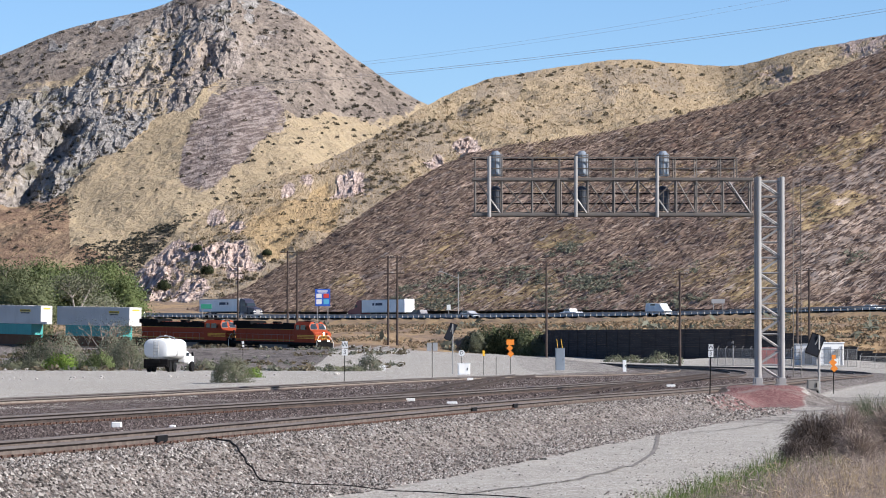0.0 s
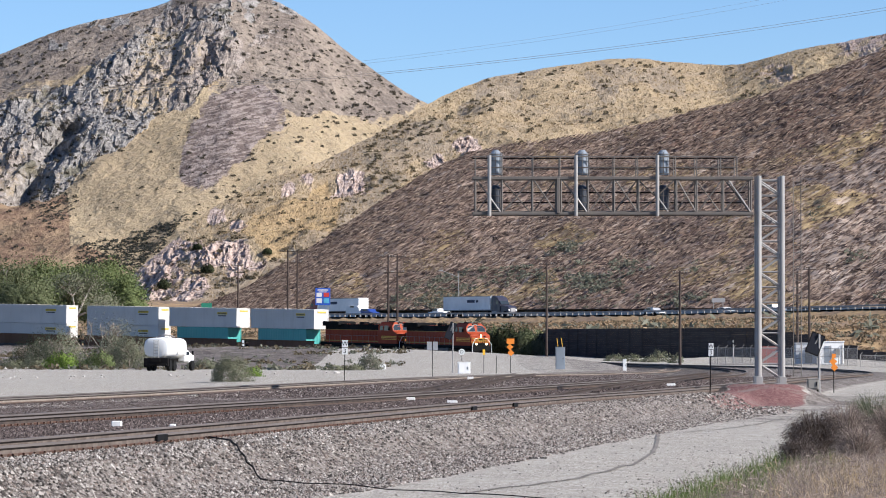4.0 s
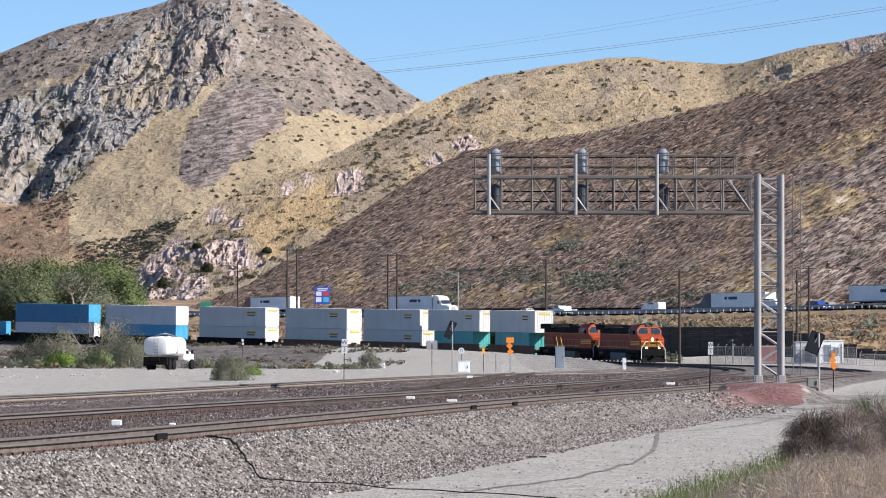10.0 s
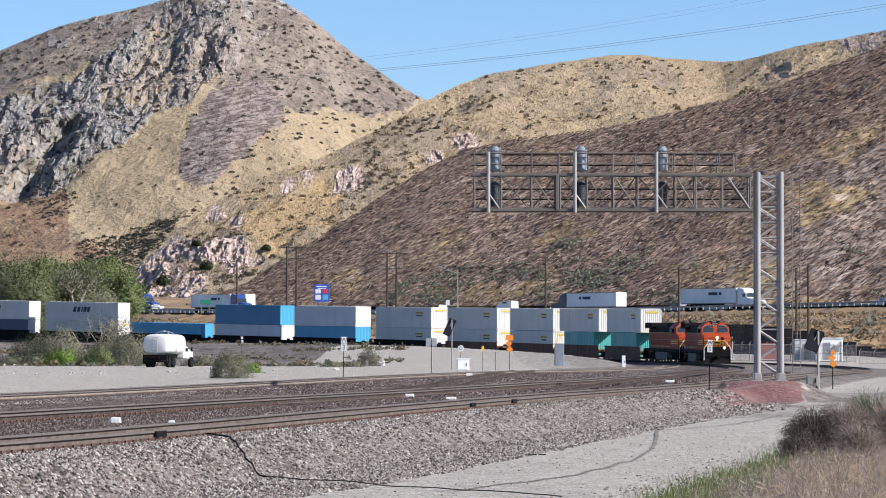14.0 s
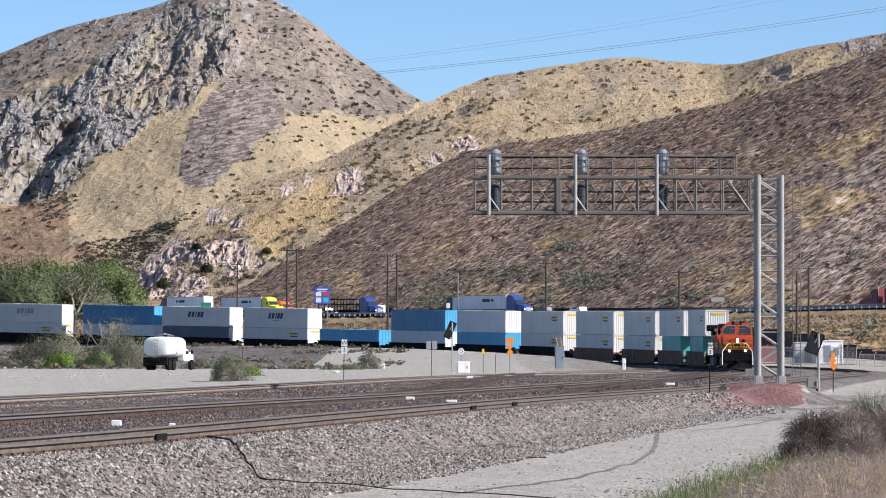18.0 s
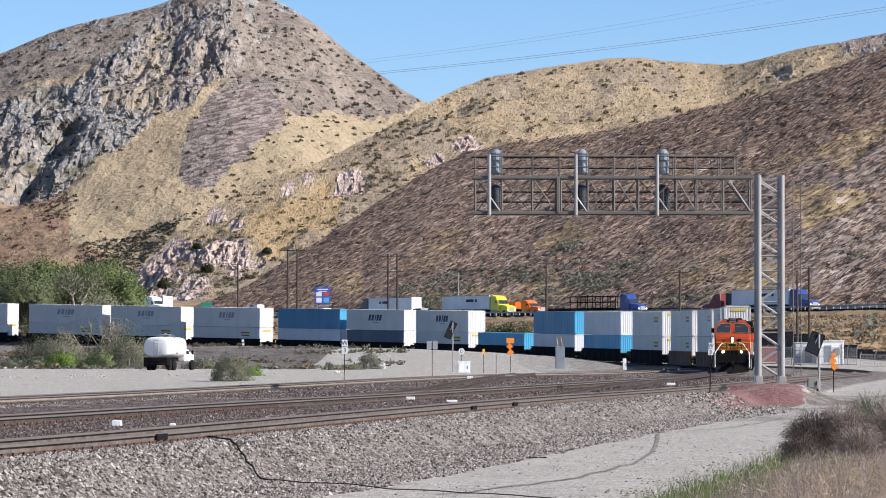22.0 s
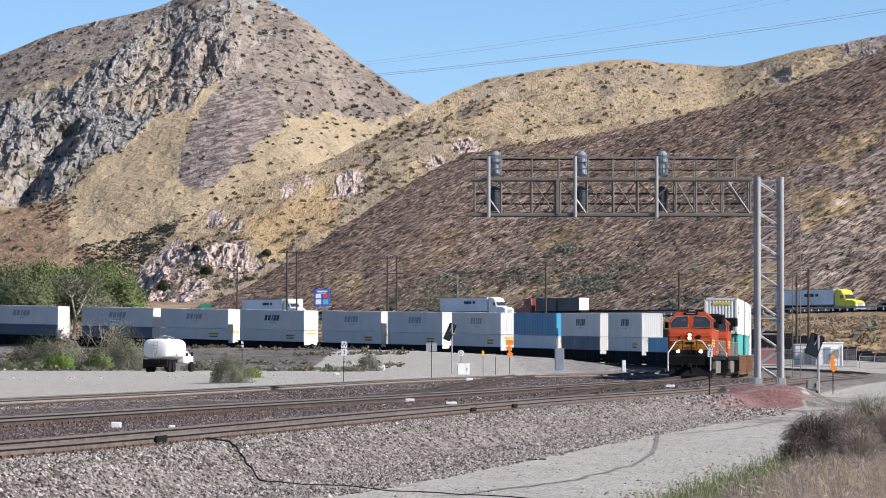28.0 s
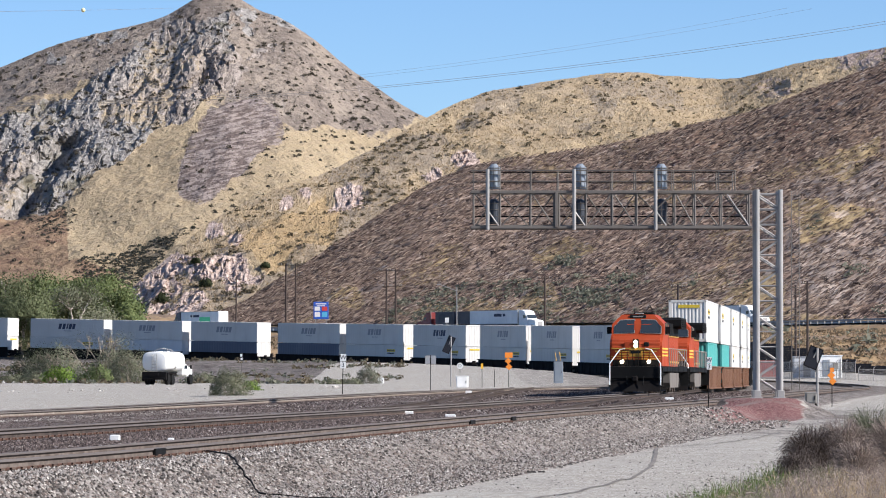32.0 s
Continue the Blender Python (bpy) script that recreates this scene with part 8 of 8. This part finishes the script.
def cabinet(label, x, d, w, h, dep, colour, name="equipment_cabinet", legs=0.0, cap=True):
    z = ground_at(x, d)
    c = tagged(group_empty(name, Matrix.Translation((x, d, z))), label, "cabinet")
    part("body", bm_box(((0, 0, legs + h / 2 - 0.03), (w, dep, h)), bevel=0.02), colour, c)
    part("door", bm_box(((0, -dep / 2 - 0.012, legs + h / 2), (w * 0.86, 0.03, h * 0.86)), bevel=0.01), colour, c)
    part("door_handle", bm_box(((w * 0.3, -dep / 2 - 0.045, legs + h * 0.5), (0.04, 0.04, 0.2))), M_DARKSTEEL, c)
    if cap:
        part("lid", bm_box(((0, 0, legs + h), (w * 1.08, dep * 1.08, 0.06)), bevel=0.015), colour, c)
    if legs:
        for a in (-1, 1):
            part("leg", bm_box(((a * w * 0.42, 0, legs / 2 - 0.1), (0.06, dep * 0.8, legs + 0.2))), M_DARKSTEEL, c)
    return c


cab1 = cabinet("tall silver signal cabinet by the track", 12.01, 420, 0.95, 2.25, 0.8, M_SIGNAL)
for dx in (-0.2, 0.25):
    part("aerial", bm_tubes(((dx, 0, 2.2), (dx - 0.15, 0, 3.2), 0.03)), M_YELLOW, cab1)
cabinet("dull red equipment cabinet behind the mast", 40.3, 507, 2.3, 2.2, 1.2, M_DULLRED)
cabinet("low white cabinet beside the solar post", 1.76, 345, 1.05, 0.95, 0.7, M_WHITE)
cabinet("grey-green box on legs beside the solar post", 17.25, 191, 0.52, 0.46, 0.4, M_GREYPAINT, legs=0.2)
cabinet("small white post box by the track", 18.40, 415, 0.35, 1.15, 0.35, M_WHITE)
cabinet("white concrete block on the bank", -6.35, 430, 0.6, 0.6, 0.6, M_WHITE, "concrete_block", 0, False)


def make_bungalow():
    x, d = 48.51, 512
    z = ground_at(x, d)
    b = tagged(group_empty("signal_bungalow", Matrix.Translation((x, d, z))), "white metal signal bungalow behind the fence", "hut")
    part("wall", bm_box(((0, 0, 1.35), (3.0, 2.4, 2.8)), bevel=0.03), M_WHITE, b)
    part("roof", bm_box(((0, 0, 2.80), (3.2, 2.6, 0.12)), bevel=0.03), M_WHITE, b)
    part("door", bm_box(((-0.5, -1.22, 1.2), (0.9, 0.05, 2.1)), bevel=0.01), M_SIGNAL, b)
    part("air_conditioner", bm_box(((0.7, -1.35, 1.5), (0.6, 0.4, 0.8)), bevel=0.03), M_GREYPAINT, b)
    part("conduit", bm_tubes(((1.3, -1.25, 0), (1.3, -1.25, 2.4), 0.05)), M_STEEL, b)
    b2 = tagged(group_empty("equipment_hut", Matrix.Translation((45.60, 515, ground_at(45.60, 515)))), "pale equipment hut behind the fence", "hut")
    part("wall", bm_box(((0, 0, 1.25), (2.6, 2.2, 2.6)), bevel=0.03), M_CGREY, b2)
    part("roof", bm_box(((0, 0, 2.6), (2.8, 2.4, 0.1)), bevel=0.03), M_CGREY, b2)
    part("door", bm_box(((0.3, -1.12, 1.1), (0.9, 0.05, 2.0)), bevel=0.01), M_GREYPAINT, b2)


make_bungalow()


def make_fence(label, x0, x1, d0, d1, height, gap):
    f = tagged(group_empty("chain_link_fence"), label, "fence", "fences of the yard")
    n = int(abs(x1 - x0) / gap)
    prev = None
    wires = bmesh.new()
    post = mesh_of("fence_post", bm_tubes(((0, 0, -0.2), (0, 0, height), 0.045), ((0, 0, height), (0.25, 0.1, height + 0.32), 0.03), n=6), M_STEEL)
    for i in range(n + 1):
        x, d = x0 + (x1 - x0) * i / n, d0 + (d1 - d0) * i / n
        z = ground_at(x, d)
        part_at("fence_post", post, f, Matrix.Translation((x, d, z)))
        if prev:
            for h in (0.05, height * 0.5, height - 0.03):
                part("fence_rail", bm_tubes(((prev[0], prev[1], prev[2] + h), (x, d, z + h), 0.025), n=5), M_STEEL, f)
            m = 14
            for j in range(m):
                for s in (1, -1):
                    a, b = j / m, (j + 3) / m
                    if b <= 1:
                        h0, h1 = (0.05, height) if s > 0 else (height, 0.05)
                        add_tube(wires, (prev[0] + (x - prev[0]) * a, prev[1] + (d - prev[1]) * a, prev[2] + h0), (prev[0] + (x - prev[0]) * b, prev[1] + (d - prev[1]) * b, prev[2] + h1), 0.008, 3, cap=False)
        prev = (x, d, z)
    tagged(part("wire_mesh", wires, M_STEEL, f), "", "", "", "stuff")


make_fence("chain-link fence with angled tops round the equipment yard", 32.85, 43.58, 505, 500, 2.1, 0.95)
make_fence("chain-link fence beside the bungalow", 43.78, 50.05, 500, 495, 2.1, 0.9)
make_fence("low pipe fence at the end of the yard", 47.91, 52.97, 470, 470, 1.4, 1.3)

# solar panel on the fence line
solar_post("small solar panel above the fence", 35.29, 498, 3.1, 0.9, 0.6, tilt=-15)


def utility_pole(label, x, d, top, arms, r=0.19, colour=None, base=None):
    z = ground_at(x, d) if base is None else base
    p = tagged(group_empty("utility_pole", Matrix.Translation((x, d, z))), label, "utility pole", "poles along the valley")
    h = top - z
    bm = bmesh.new()
    add_tube(bm, (0, 0, -0.3), (0, 0, h), r, 10, r * 0.7)
    part("pole", bm, colour or M_WOOD, p)
    for dz, w in arms:
        part("cross_arm", bm_box(((0, -0.12, h - dz), (w, 0.10, 0.12)), bevel=0.01), colour or M_WOOD, p)
        for dx in (-0.45, -0.3, 0.3, 0.45):
            part("insulator", bm_tubes(((dx * w, -0.12, h - dz + 0.06), (dx * w, -0.12, h - dz + 0.24), 0.04), n=6), M_CONCRETE, p)
    return p


for x, d, top, arms in ((-24.88, 655, 17.98, [(0.25, 2.4)]), (-23.34, 655, 17.98, [(0.25, 3.0), (2.0, 1.6)]), (-8.11, 605, 15.97, [(0.3, 2.0), (2.6, 1.4)]),
                        (-6.79, 607, 16.02, [(0.3, 2.6), (2.6, 2.0)]), (14.41, 570, 14.12, [(0.3, 2.2), (3.0, 1.6)]), (28.65, 495, 11.45, [(0.3, 1.8)]),
                        (48.33, 540, 12.79, [(0.3, 1.8)]), (-40.11, 800, 18.95, [(0.4, 2.2), (1.8, 1.6)]), (45.03, 520, 11.87, [])):
    utility_pole("dark wooden utility pole in the valley", x, d, top, arms)
pole = utility_pole("grey street lamp by the freeway", 3.14, 835, 17.65, [], 0.14, M_STEEL)
part("lamp_arm", bm_tubes(((0, 0, 8.3), (-3.4, 0, 9.6), 0.07)), M_STEEL, pole)
part("lamp_head", bm_box(((-3.6, 0, 9.65), (0.8, 0.35, 0.2)), bevel=0.05), M_STEEL, pole)


def road_sign(label, x, d, z0, w, h, foot, panels, colour, legs=2):
    s = tagged(group_empty("road_sign", Matrix.Translation((x, d, foot))), label, "road sign")
    zc = z0 - foot
    part("board", bm_box(((0, 0, zc), (w, 0.08, h)), bevel=0.02), colour, s)
    for i in range(legs):
        lx = 0 if legs == 1 else (-w * 0.35 + i * w * 0.7)
        part("leg", bm_box(((lx, 0.1, (zc - h / 2) / 2 - 0.2), (0.14, 0.14, zc - h / 2 + 0.6))), M_STEEL, s)
    for cx, cz, pw, ph, m in panels:
        part("panel", bm_box(((cx * w, -0.05, zc + cz * h), (pw * w, 0.03, ph * h))), m, s)
    return s


road_sign("blue freeway services sign with coloured panels", -24.18, 822, 12.73, 3.02, 3.47, ground_at(-24.18, 822),
          [(0, 0.38, 0.7, 0.06, M_SIGNWHITE), (-0.24, 0.10, 0.36, 0.24, M_SIGNWHITE), (0.24, 0.10, 0.36, 0.24, M_SIGNRED), (-0.24, -0.24, 0.36, 0.28, M_SIGNWHITE), (0.24, -0.24, 0.36, 0.28, M_SIGNCYAN), (0, 0.27, 0.55, 0.04, M_SIGNWHITE)], M_SIGNBLUE)
road_sign("small white freeway sign", 1.15, 838, 10.95, 0.8, 1.05, 8.4, [], M_SIGNWHITE, 1)
road_sign("bare backs of two freeway signs", 53.8, 800, 11.7, 2.6, 0.85, 8.4, [], M_SIGNBACK)
road_sign("green freeway sign in the distance", -50.9, 880, 11.6, 2.3, 1.0, 8.6, [], M_GREENSIGN)


def sagging(a, b, sag, r, n=24):
    bm = bmesh.new()
    pts = []
    for i in range(n + 1):
        t = i / n
        p = Vector(a).lerp(Vector(b), t)
        p.z -= sag * 4 * t * (1 - t)
        pts.append(p)
    tube_path(bm, pts, r, 4)
    return bm


for a, b, sag, r in (((-40.22, 1300.00, 88.69), (153.70, 1300.00, 113.29), 2.0, 0.05), ((-40.53, 1310.00, 88.81), (154.88, 1310.00, 113.24), 2.0, 0.05), ((-40.66, 1600.00, 114.53), (136.13, 1600.00, 141.93), 2.0, 0.03), ((-40.92, 1610.00, 114.12), (145.88, 1610.00, 142.36), 2.0, 0.03),
                     ((-149.22, 1280.00, 83.46), (-40.22, 1300.00, 88.69), 0.8, 0.06), ((-150.38, 1290.00, 83.56), (-40.53, 1310.00, 88.81), 0.8, 0.06), ((-150.38, 1290.00, 84.63), (-54.59, 1300.00, 88.51), 0.8, 0.05)):
    solid("power_line", sagging(a, b, sag, r), M_WIRE, "high power line strung across the canyon", "power line", "", "power lines", None)
M_BALL = plain("pale_yellow_plastic", (0.72, 0.70, 0.42), 0.5)
ball = bmesh.new()
bmesh.ops.create_icosphere(ball, subdivisions=2, radius=1.0, matrix=Matrix.Translation((-163.14, 1860.00, 163.58)))
solid("marker_ball", ball, M_BALL, "pale yellow marker ball on a power line", "marker ball")
solid("power_line", sagging((-179.01, 1500.00, 131.50), (-130.72, 2600.00, 230.72), 0.5, 0.05), M_WIRE, "high power line carrying a marker ball", "power line", "", "power lines")


def make_water_truck():
    d = 393.0
    x = -26.27
    t = tagged(group_empty("water_truck", Matrix.Translation((x, d, ground_at(x, d))) @ Matrix.Rotation(radians(75), 4, "Z")), "white water tanker truck parked on the gravel pad", "truck")
    tank = bmesh.new()
    prev = None
    for xx, k in ((-3.95, 0.82), (-3.88, 0.94), (-3.72, 1.0), (1.35, 1.0), (1.5, 0.94), (1.58, 0.82)):
        ring = [tank.verts.new((xx, 1.27 * k * math.copysign(abs(math.cos(a)) ** 0.62, math.cos(a)), 2.22 + 0.95 * k * math.copysign(abs(math.sin(a)) ** 0.62, math.sin(a)))) for a in np.linspace(0, 2 * math.pi, 25)[:-1]]
        if prev:
            for i in range(24):
                tank.faces.new((prev[i], ring[i], ring[(i + 1) % 24], prev[(i + 1) % 24]))
        else:
            tank.faces.new(ring)
        prev = ring
    tank.faces.new(prev[::-1])
    bmesh.ops.recalc_face_normals(tank, faces=tank.faces)
    tk = part("tank", tank, M_TANK, t, "rounded white tank", True)
    part("hatch", bm_tubes(((-2.5, 0, 2.95), (-2.5, 0, 3.2), 0.32), n=16), M_TANK, tk)
    part("hatch", bm_tubes(((-0.4, 0, 2.95), (-0.4, 0, 3.2), 0.32), n=16), M_TANK, tk)
    part("top_rail", bm_tubes(((-3.6, -0.5, 3.05), (0.8, -0.5, 3.05), 0.03), ((-3.6, 0.5, 3.05), (0.8, 0.5, 3.05), 0.03), ((-3.6, -0.5, 2.9), (-3.6, -0.5, 3.05), 0.03), ((0.8, 0.5, 2.9), (0.8, 0.5, 3.05), 0.03)), M_TANK, tk)
    part("strap", bm_box(((-1.3, -1.19, 2.15), (0.08, 0.05, 1.2)), bevel=0.01), M_DARKSTEEL, tk)
    lad = bmesh.new()
    for y in (-0.25, 0.2):
        add_tube(lad, (-4.02, y, 1.2), (-4.02, y, 2.95), 0.025, 6)
    for z in np.arange(1.35, 2.9, 0.3):
        add_tube(lad, (-4.02, -0.25, z), (-4.02, 0.2, z), 0.02, 5)
    part("ladder", lad, M_STEEL, tk)
    part("chassis", bm_box(((-0.6, 0, 1.02), (7.2, 0.9, 0.28)), ((-3.9, 0, 0.86), (0.3, 2.4, 0.75))), M_DARKSTEEL, t)
    pipe = bmesh.new()
    tube_path(pipe, [(-1.2, -1.0, 2.9), (-1.2, -0.9, 3.25), (-1.2, -0.4, 3.42), (-1.2, 0.4, 3.42), (-1.2, 0.9, 3.25), (-1.2, 1.0, 2.9)], 0.05)
    tube_path(pipe, [(-1.2, 0.2, 3.42), (-0.6, 0.2, 3.5), (0.4, 0.2, 3.4), (0.9, 0.3, 3.2)], 0.045)
    part("filler_pipe", pipe, M_STEEL, tk)
    part("ring_seam", bm_box(((-1.25, -1.275, 2.2), (0.05, 0.03, 1.3)), ((-1.25, 1.275, 2.2), (0.05, 0.03, 1.3))), M_STEEL, tk)
    cab = bmesh.new()
    add_prism(cab, [(1.3, 0.9), (3.1, 0.9), (3.1, 1.5), (2.65, 1.95), (1.4, 2.05), (1.3, 1.95)], -1.1, 1.1)
    bmesh.ops.bevel(cab, geom=cab.edges[:], offset=0.08, segments=2, affect="EDGES")
    c = part("cab", cab, M_TANK, t)
    hood = bmesh.new()
    add_prism(hood, [(3.0, 0.75), (4.6, 0.75), (4.6, 1.5), (4.3, 1.62), (3.0, 1.75)], -0.95, 0.95)
    bmesh.ops.bevel(hood, geom=hood.edges[:], offset=0.08, segments=2, affect="EDGES")
    part("bonnet", hood, M_TANK, t)
    for y in (-1.11, 1.11):
        part("side_window", bm_box(((2.15, y, 1.68), (0.8, 0.03, 0.34))), M_GLASS, c)
        part("mudguard", bm_box(((-2.3, y * 0.95, 1.16), (2.8, 0.5, 0.06)), ((-3.75, y * 0.95, 0.75), (0.05, 0.5, 0.8)), bevel=0.01), M_DARKSTEEL, t)
        part("mirror", bm_box(((2.9, y * 1.22, 1.7), (0.1, 0.2, 0.4)), bevel=0.03), M_DARKSTEEL, c)
    part("rear_window", bm_box(((1.29, 0, 1.75), (0.03, 1.2, 0.4))), M_GLASS, c)
    part("spray_bar", bm_tubes(((-4.1, -1.1, 0.62), (-4.1, 1.1, 0.62), 0.06)), M_DARKSTEEL, t)
    put_wheels(t, [(xx, y, 0.5) for xx in (-3.0, -1.7, 3.7) for y in (-1.0, 1.0)], WHEEL_BIG)


M_TANK = paint("white_truck_paint", (0.66, 0.66, 0.64), 0.45, (0.38, 0.35, 0.31), 0.45, 0.8)
make_water_truck()


def pad_edge():
    """White rocks and lumps along the pad and the bank."""
    rng = np.random.RandomState(21)
    for i in range(46):
        x, d = -44.00 + rng.uniform(-6, 5), 432 + rng.uniform(-4, 8)
        if i > 10:
            s = rng.uniform(0, 1)
            x, d = (-20.69 + s * 12, 330 + rng.uniform(-25, 30)) if i < 18 else (-34 + s * 18 + rng.normal(), 262 + s * 70 + rng.uniform(-22, 22))
        bm = bmesh.new()
        bmesh.ops.create_icosphere(bm, subdivisions=1, radius=rng.uniform(0.12, 0.24) * (1.0 if i < 18 else 0.5))
        for v in bm.verts:
            v.co *= rng.uniform(0.7, 1.25)
            v.co.z *= 0.7
        solid("rock", bm, M_ROCK, "pale rock lying at the edge of the gravel", "rock", "", "rocks by the pad", Matrix.Translation((x, d, ground_at(x, d) + 0.05)))


M_ROCK = paint("pale_rock", (0.46, 0.43, 0.39), 0.9, (0.3, 0.26, 0.22), 0.5, 2)
pad_edge()


def track_gear():
    """Boxes, switch machines, joint bars and cables by the rails."""
    for line, px, d, w, h, colour, label in ((LINE_A, -7.89, 99.0, 0.24, 0.17, M_SIGNWHITE, "small white box between the tracks"), (LINE_A, -1.22, 152, 0.36, 0.14, M_SIGNWHITE, "small white switch box"),
                                             (LINE_N, 0.32, 146, 0.38, 0.12, M_SIGNWHITE, "small white switch box"), (LINE_N, -6.34, 96, 0.14, 0.14, M_SIGNWHITE, "little white block beside the rail"),
                                             (LINE_A, 9.51, 225, 0.34, 0.07, M_DARKSTEEL, "dark switch machine beside the rail"), (LINE_A, 11.80, 212, 0.45, 0.2, M_SIGNWHITE, "pale switch box beside the rail"),
                                             (LINE_N, 12.43, 196, 0.34, 0.07, M_DARKSTEEL, "dark switch machine beside the rail"), (LINE_T, 1.78, 268, 0.4, 0.2, M_SIGNWHITE, "pale switch box beside the rail")):
        z = ground_at(px, d)
        solid("switch_box", bm_box(((0, 0, h / 2 - 0.02), (w, 0.3, h)), bevel=0.02), colour, label, "track gear", "", "track gear", Matrix.Translation((px, d, z)))
    for line, px, d, label in ((LINE_N, -6.37, 73.5, "black insulated joint on the rail"), (LINE_N, -5.74, 80.0, "black insulated joint on the rail"), (LINE_N, 0.83, 122, "black insulated joint on the rail"), (LINE_N, 2.37, 130, "black insulated joint on the rail")):
        s = line.near((px, d))
        c, w = line.at(s), line.way(s)
        for off in ((-0.7525,) if px < -6.05 else (0.7525,)):
            n = Vector((-w.y, w.x, 0))
            p = c + n * off
            solid("rail_joint", bm_box(((0, 0.05, -0.08), (0.9, 0.06, 0.13)), ((0, -0.05, -0.08), (0.9, 0.06, 0.13)), bevel=0.01), M_BLACK, label, "rail joint", "", "rail joints",
                  Matrix.Translation(p) @ Matrix.Rotation(math.atan2(w.y, w.x), 4, "Z"))
    # cable that runs from the rail down over the stone and along the road
    bm = bmesh.new()
    pts = spline([(-5.75, 84.0, 0), (-4.98, 84.6, 0), (-4.40, 82.0, 0), (-3.66, 78.0, 0), (-3.25, 76.4, 0), (-2.75, 75.9, 0), (-0.84, 72.1, 0), (0.6, 69.3, 0), (2.0, 67.0, 0)], 0.5)
    pts[:, 2] = ground_z(pts[:, 0], pts[:, 1]) + 0.06
    pts[:, 0] += 0.05 * fbm(pts[:, 1] * 3, pts[:, 0] * 3, 1.0, 2, 3)
    pts = [Vector(p) for p in pts]
    drop = [p for p in pts if -4.85 < p.x < -3.2]
    tube_path(bm, pts, 0.010, 6)
    tube_path(bm, drop, 0.018, 6)
    solid("cable", bm, M_RUBBER, "black cable lying over the stone and along the road", "cable")


track_gear()
for px, d, w in ((2.06, 94.0, 0.24), (2.30, 94.1, 0.17)):
    solid("rubber_scrap", bm_box(((0, 0, 0.012), (w, 0.16, 0.03)), bevel=0.008), M_RUBBER, "short black scrap of rubber on the gravel road", "scrap", "", "scraps on the road", Matrix.Translation((px, d, ground_at(px, d))))


def tyre_marks():
    """Dark curved tracks that wheels have left on the service road."""
    k = Mat("tyre_mark", 0.9, 0, 0.1)
    n = k.noise(3.0, 4, 0.6)
    k.color(k.mix(k.grey(n, 0.35, 0.7), (0.15, 0.137, 0.122), (0.25, 0.228, 0.20)))
    for pts in ([(-0.1, 70.4), (0.8, 73.0), (1.75, 75.6), (2.85, 80.6), (4.0, 88.7), (5.0, 98.5), (5.8, 111.0), (6.5, 124.0)], [(3.6, 122.0), (6.0, 123.0), (8.2, 127.0), (10.6, 138.0), (12.5, 151.0)]):
        p = spline([(a, b, 0) for a, b in pts], 0.4)
        d = np.gradient(p[:, :2], axis=0)
        d /= np.linalg.norm(d, axis=1)[:, None]
        v = []
        for o in (-0.055, 0.055):
            x, y = p[:, 0] - d[:, 1] * o, p[:, 1] + d[:, 0] * o
            v.append(np.stack([x, y, ground_z(x, y) + 0.012], 1))
        n = len(p)
        v = np.concatenate(v)
        f = [(i, i + 1, n + i + 1, n + i) for i in range(n - 1)]
        tagged(new("tyre_mark", raw("tyre_mark", v, f, k.m)), "dark curved tyre mark on the gravel road", "tyre mark", "tyre marks")


tyre_marks()


# ---- what moves ----


def motions():
    for thing, back, z, half in TRAIN:
        walk(thing, train_rows(back, z, half))
    for thing, lane, stops, turned in TRAFFIC:
        walk(thing, road_rows(lane, stops, turned))


motions()
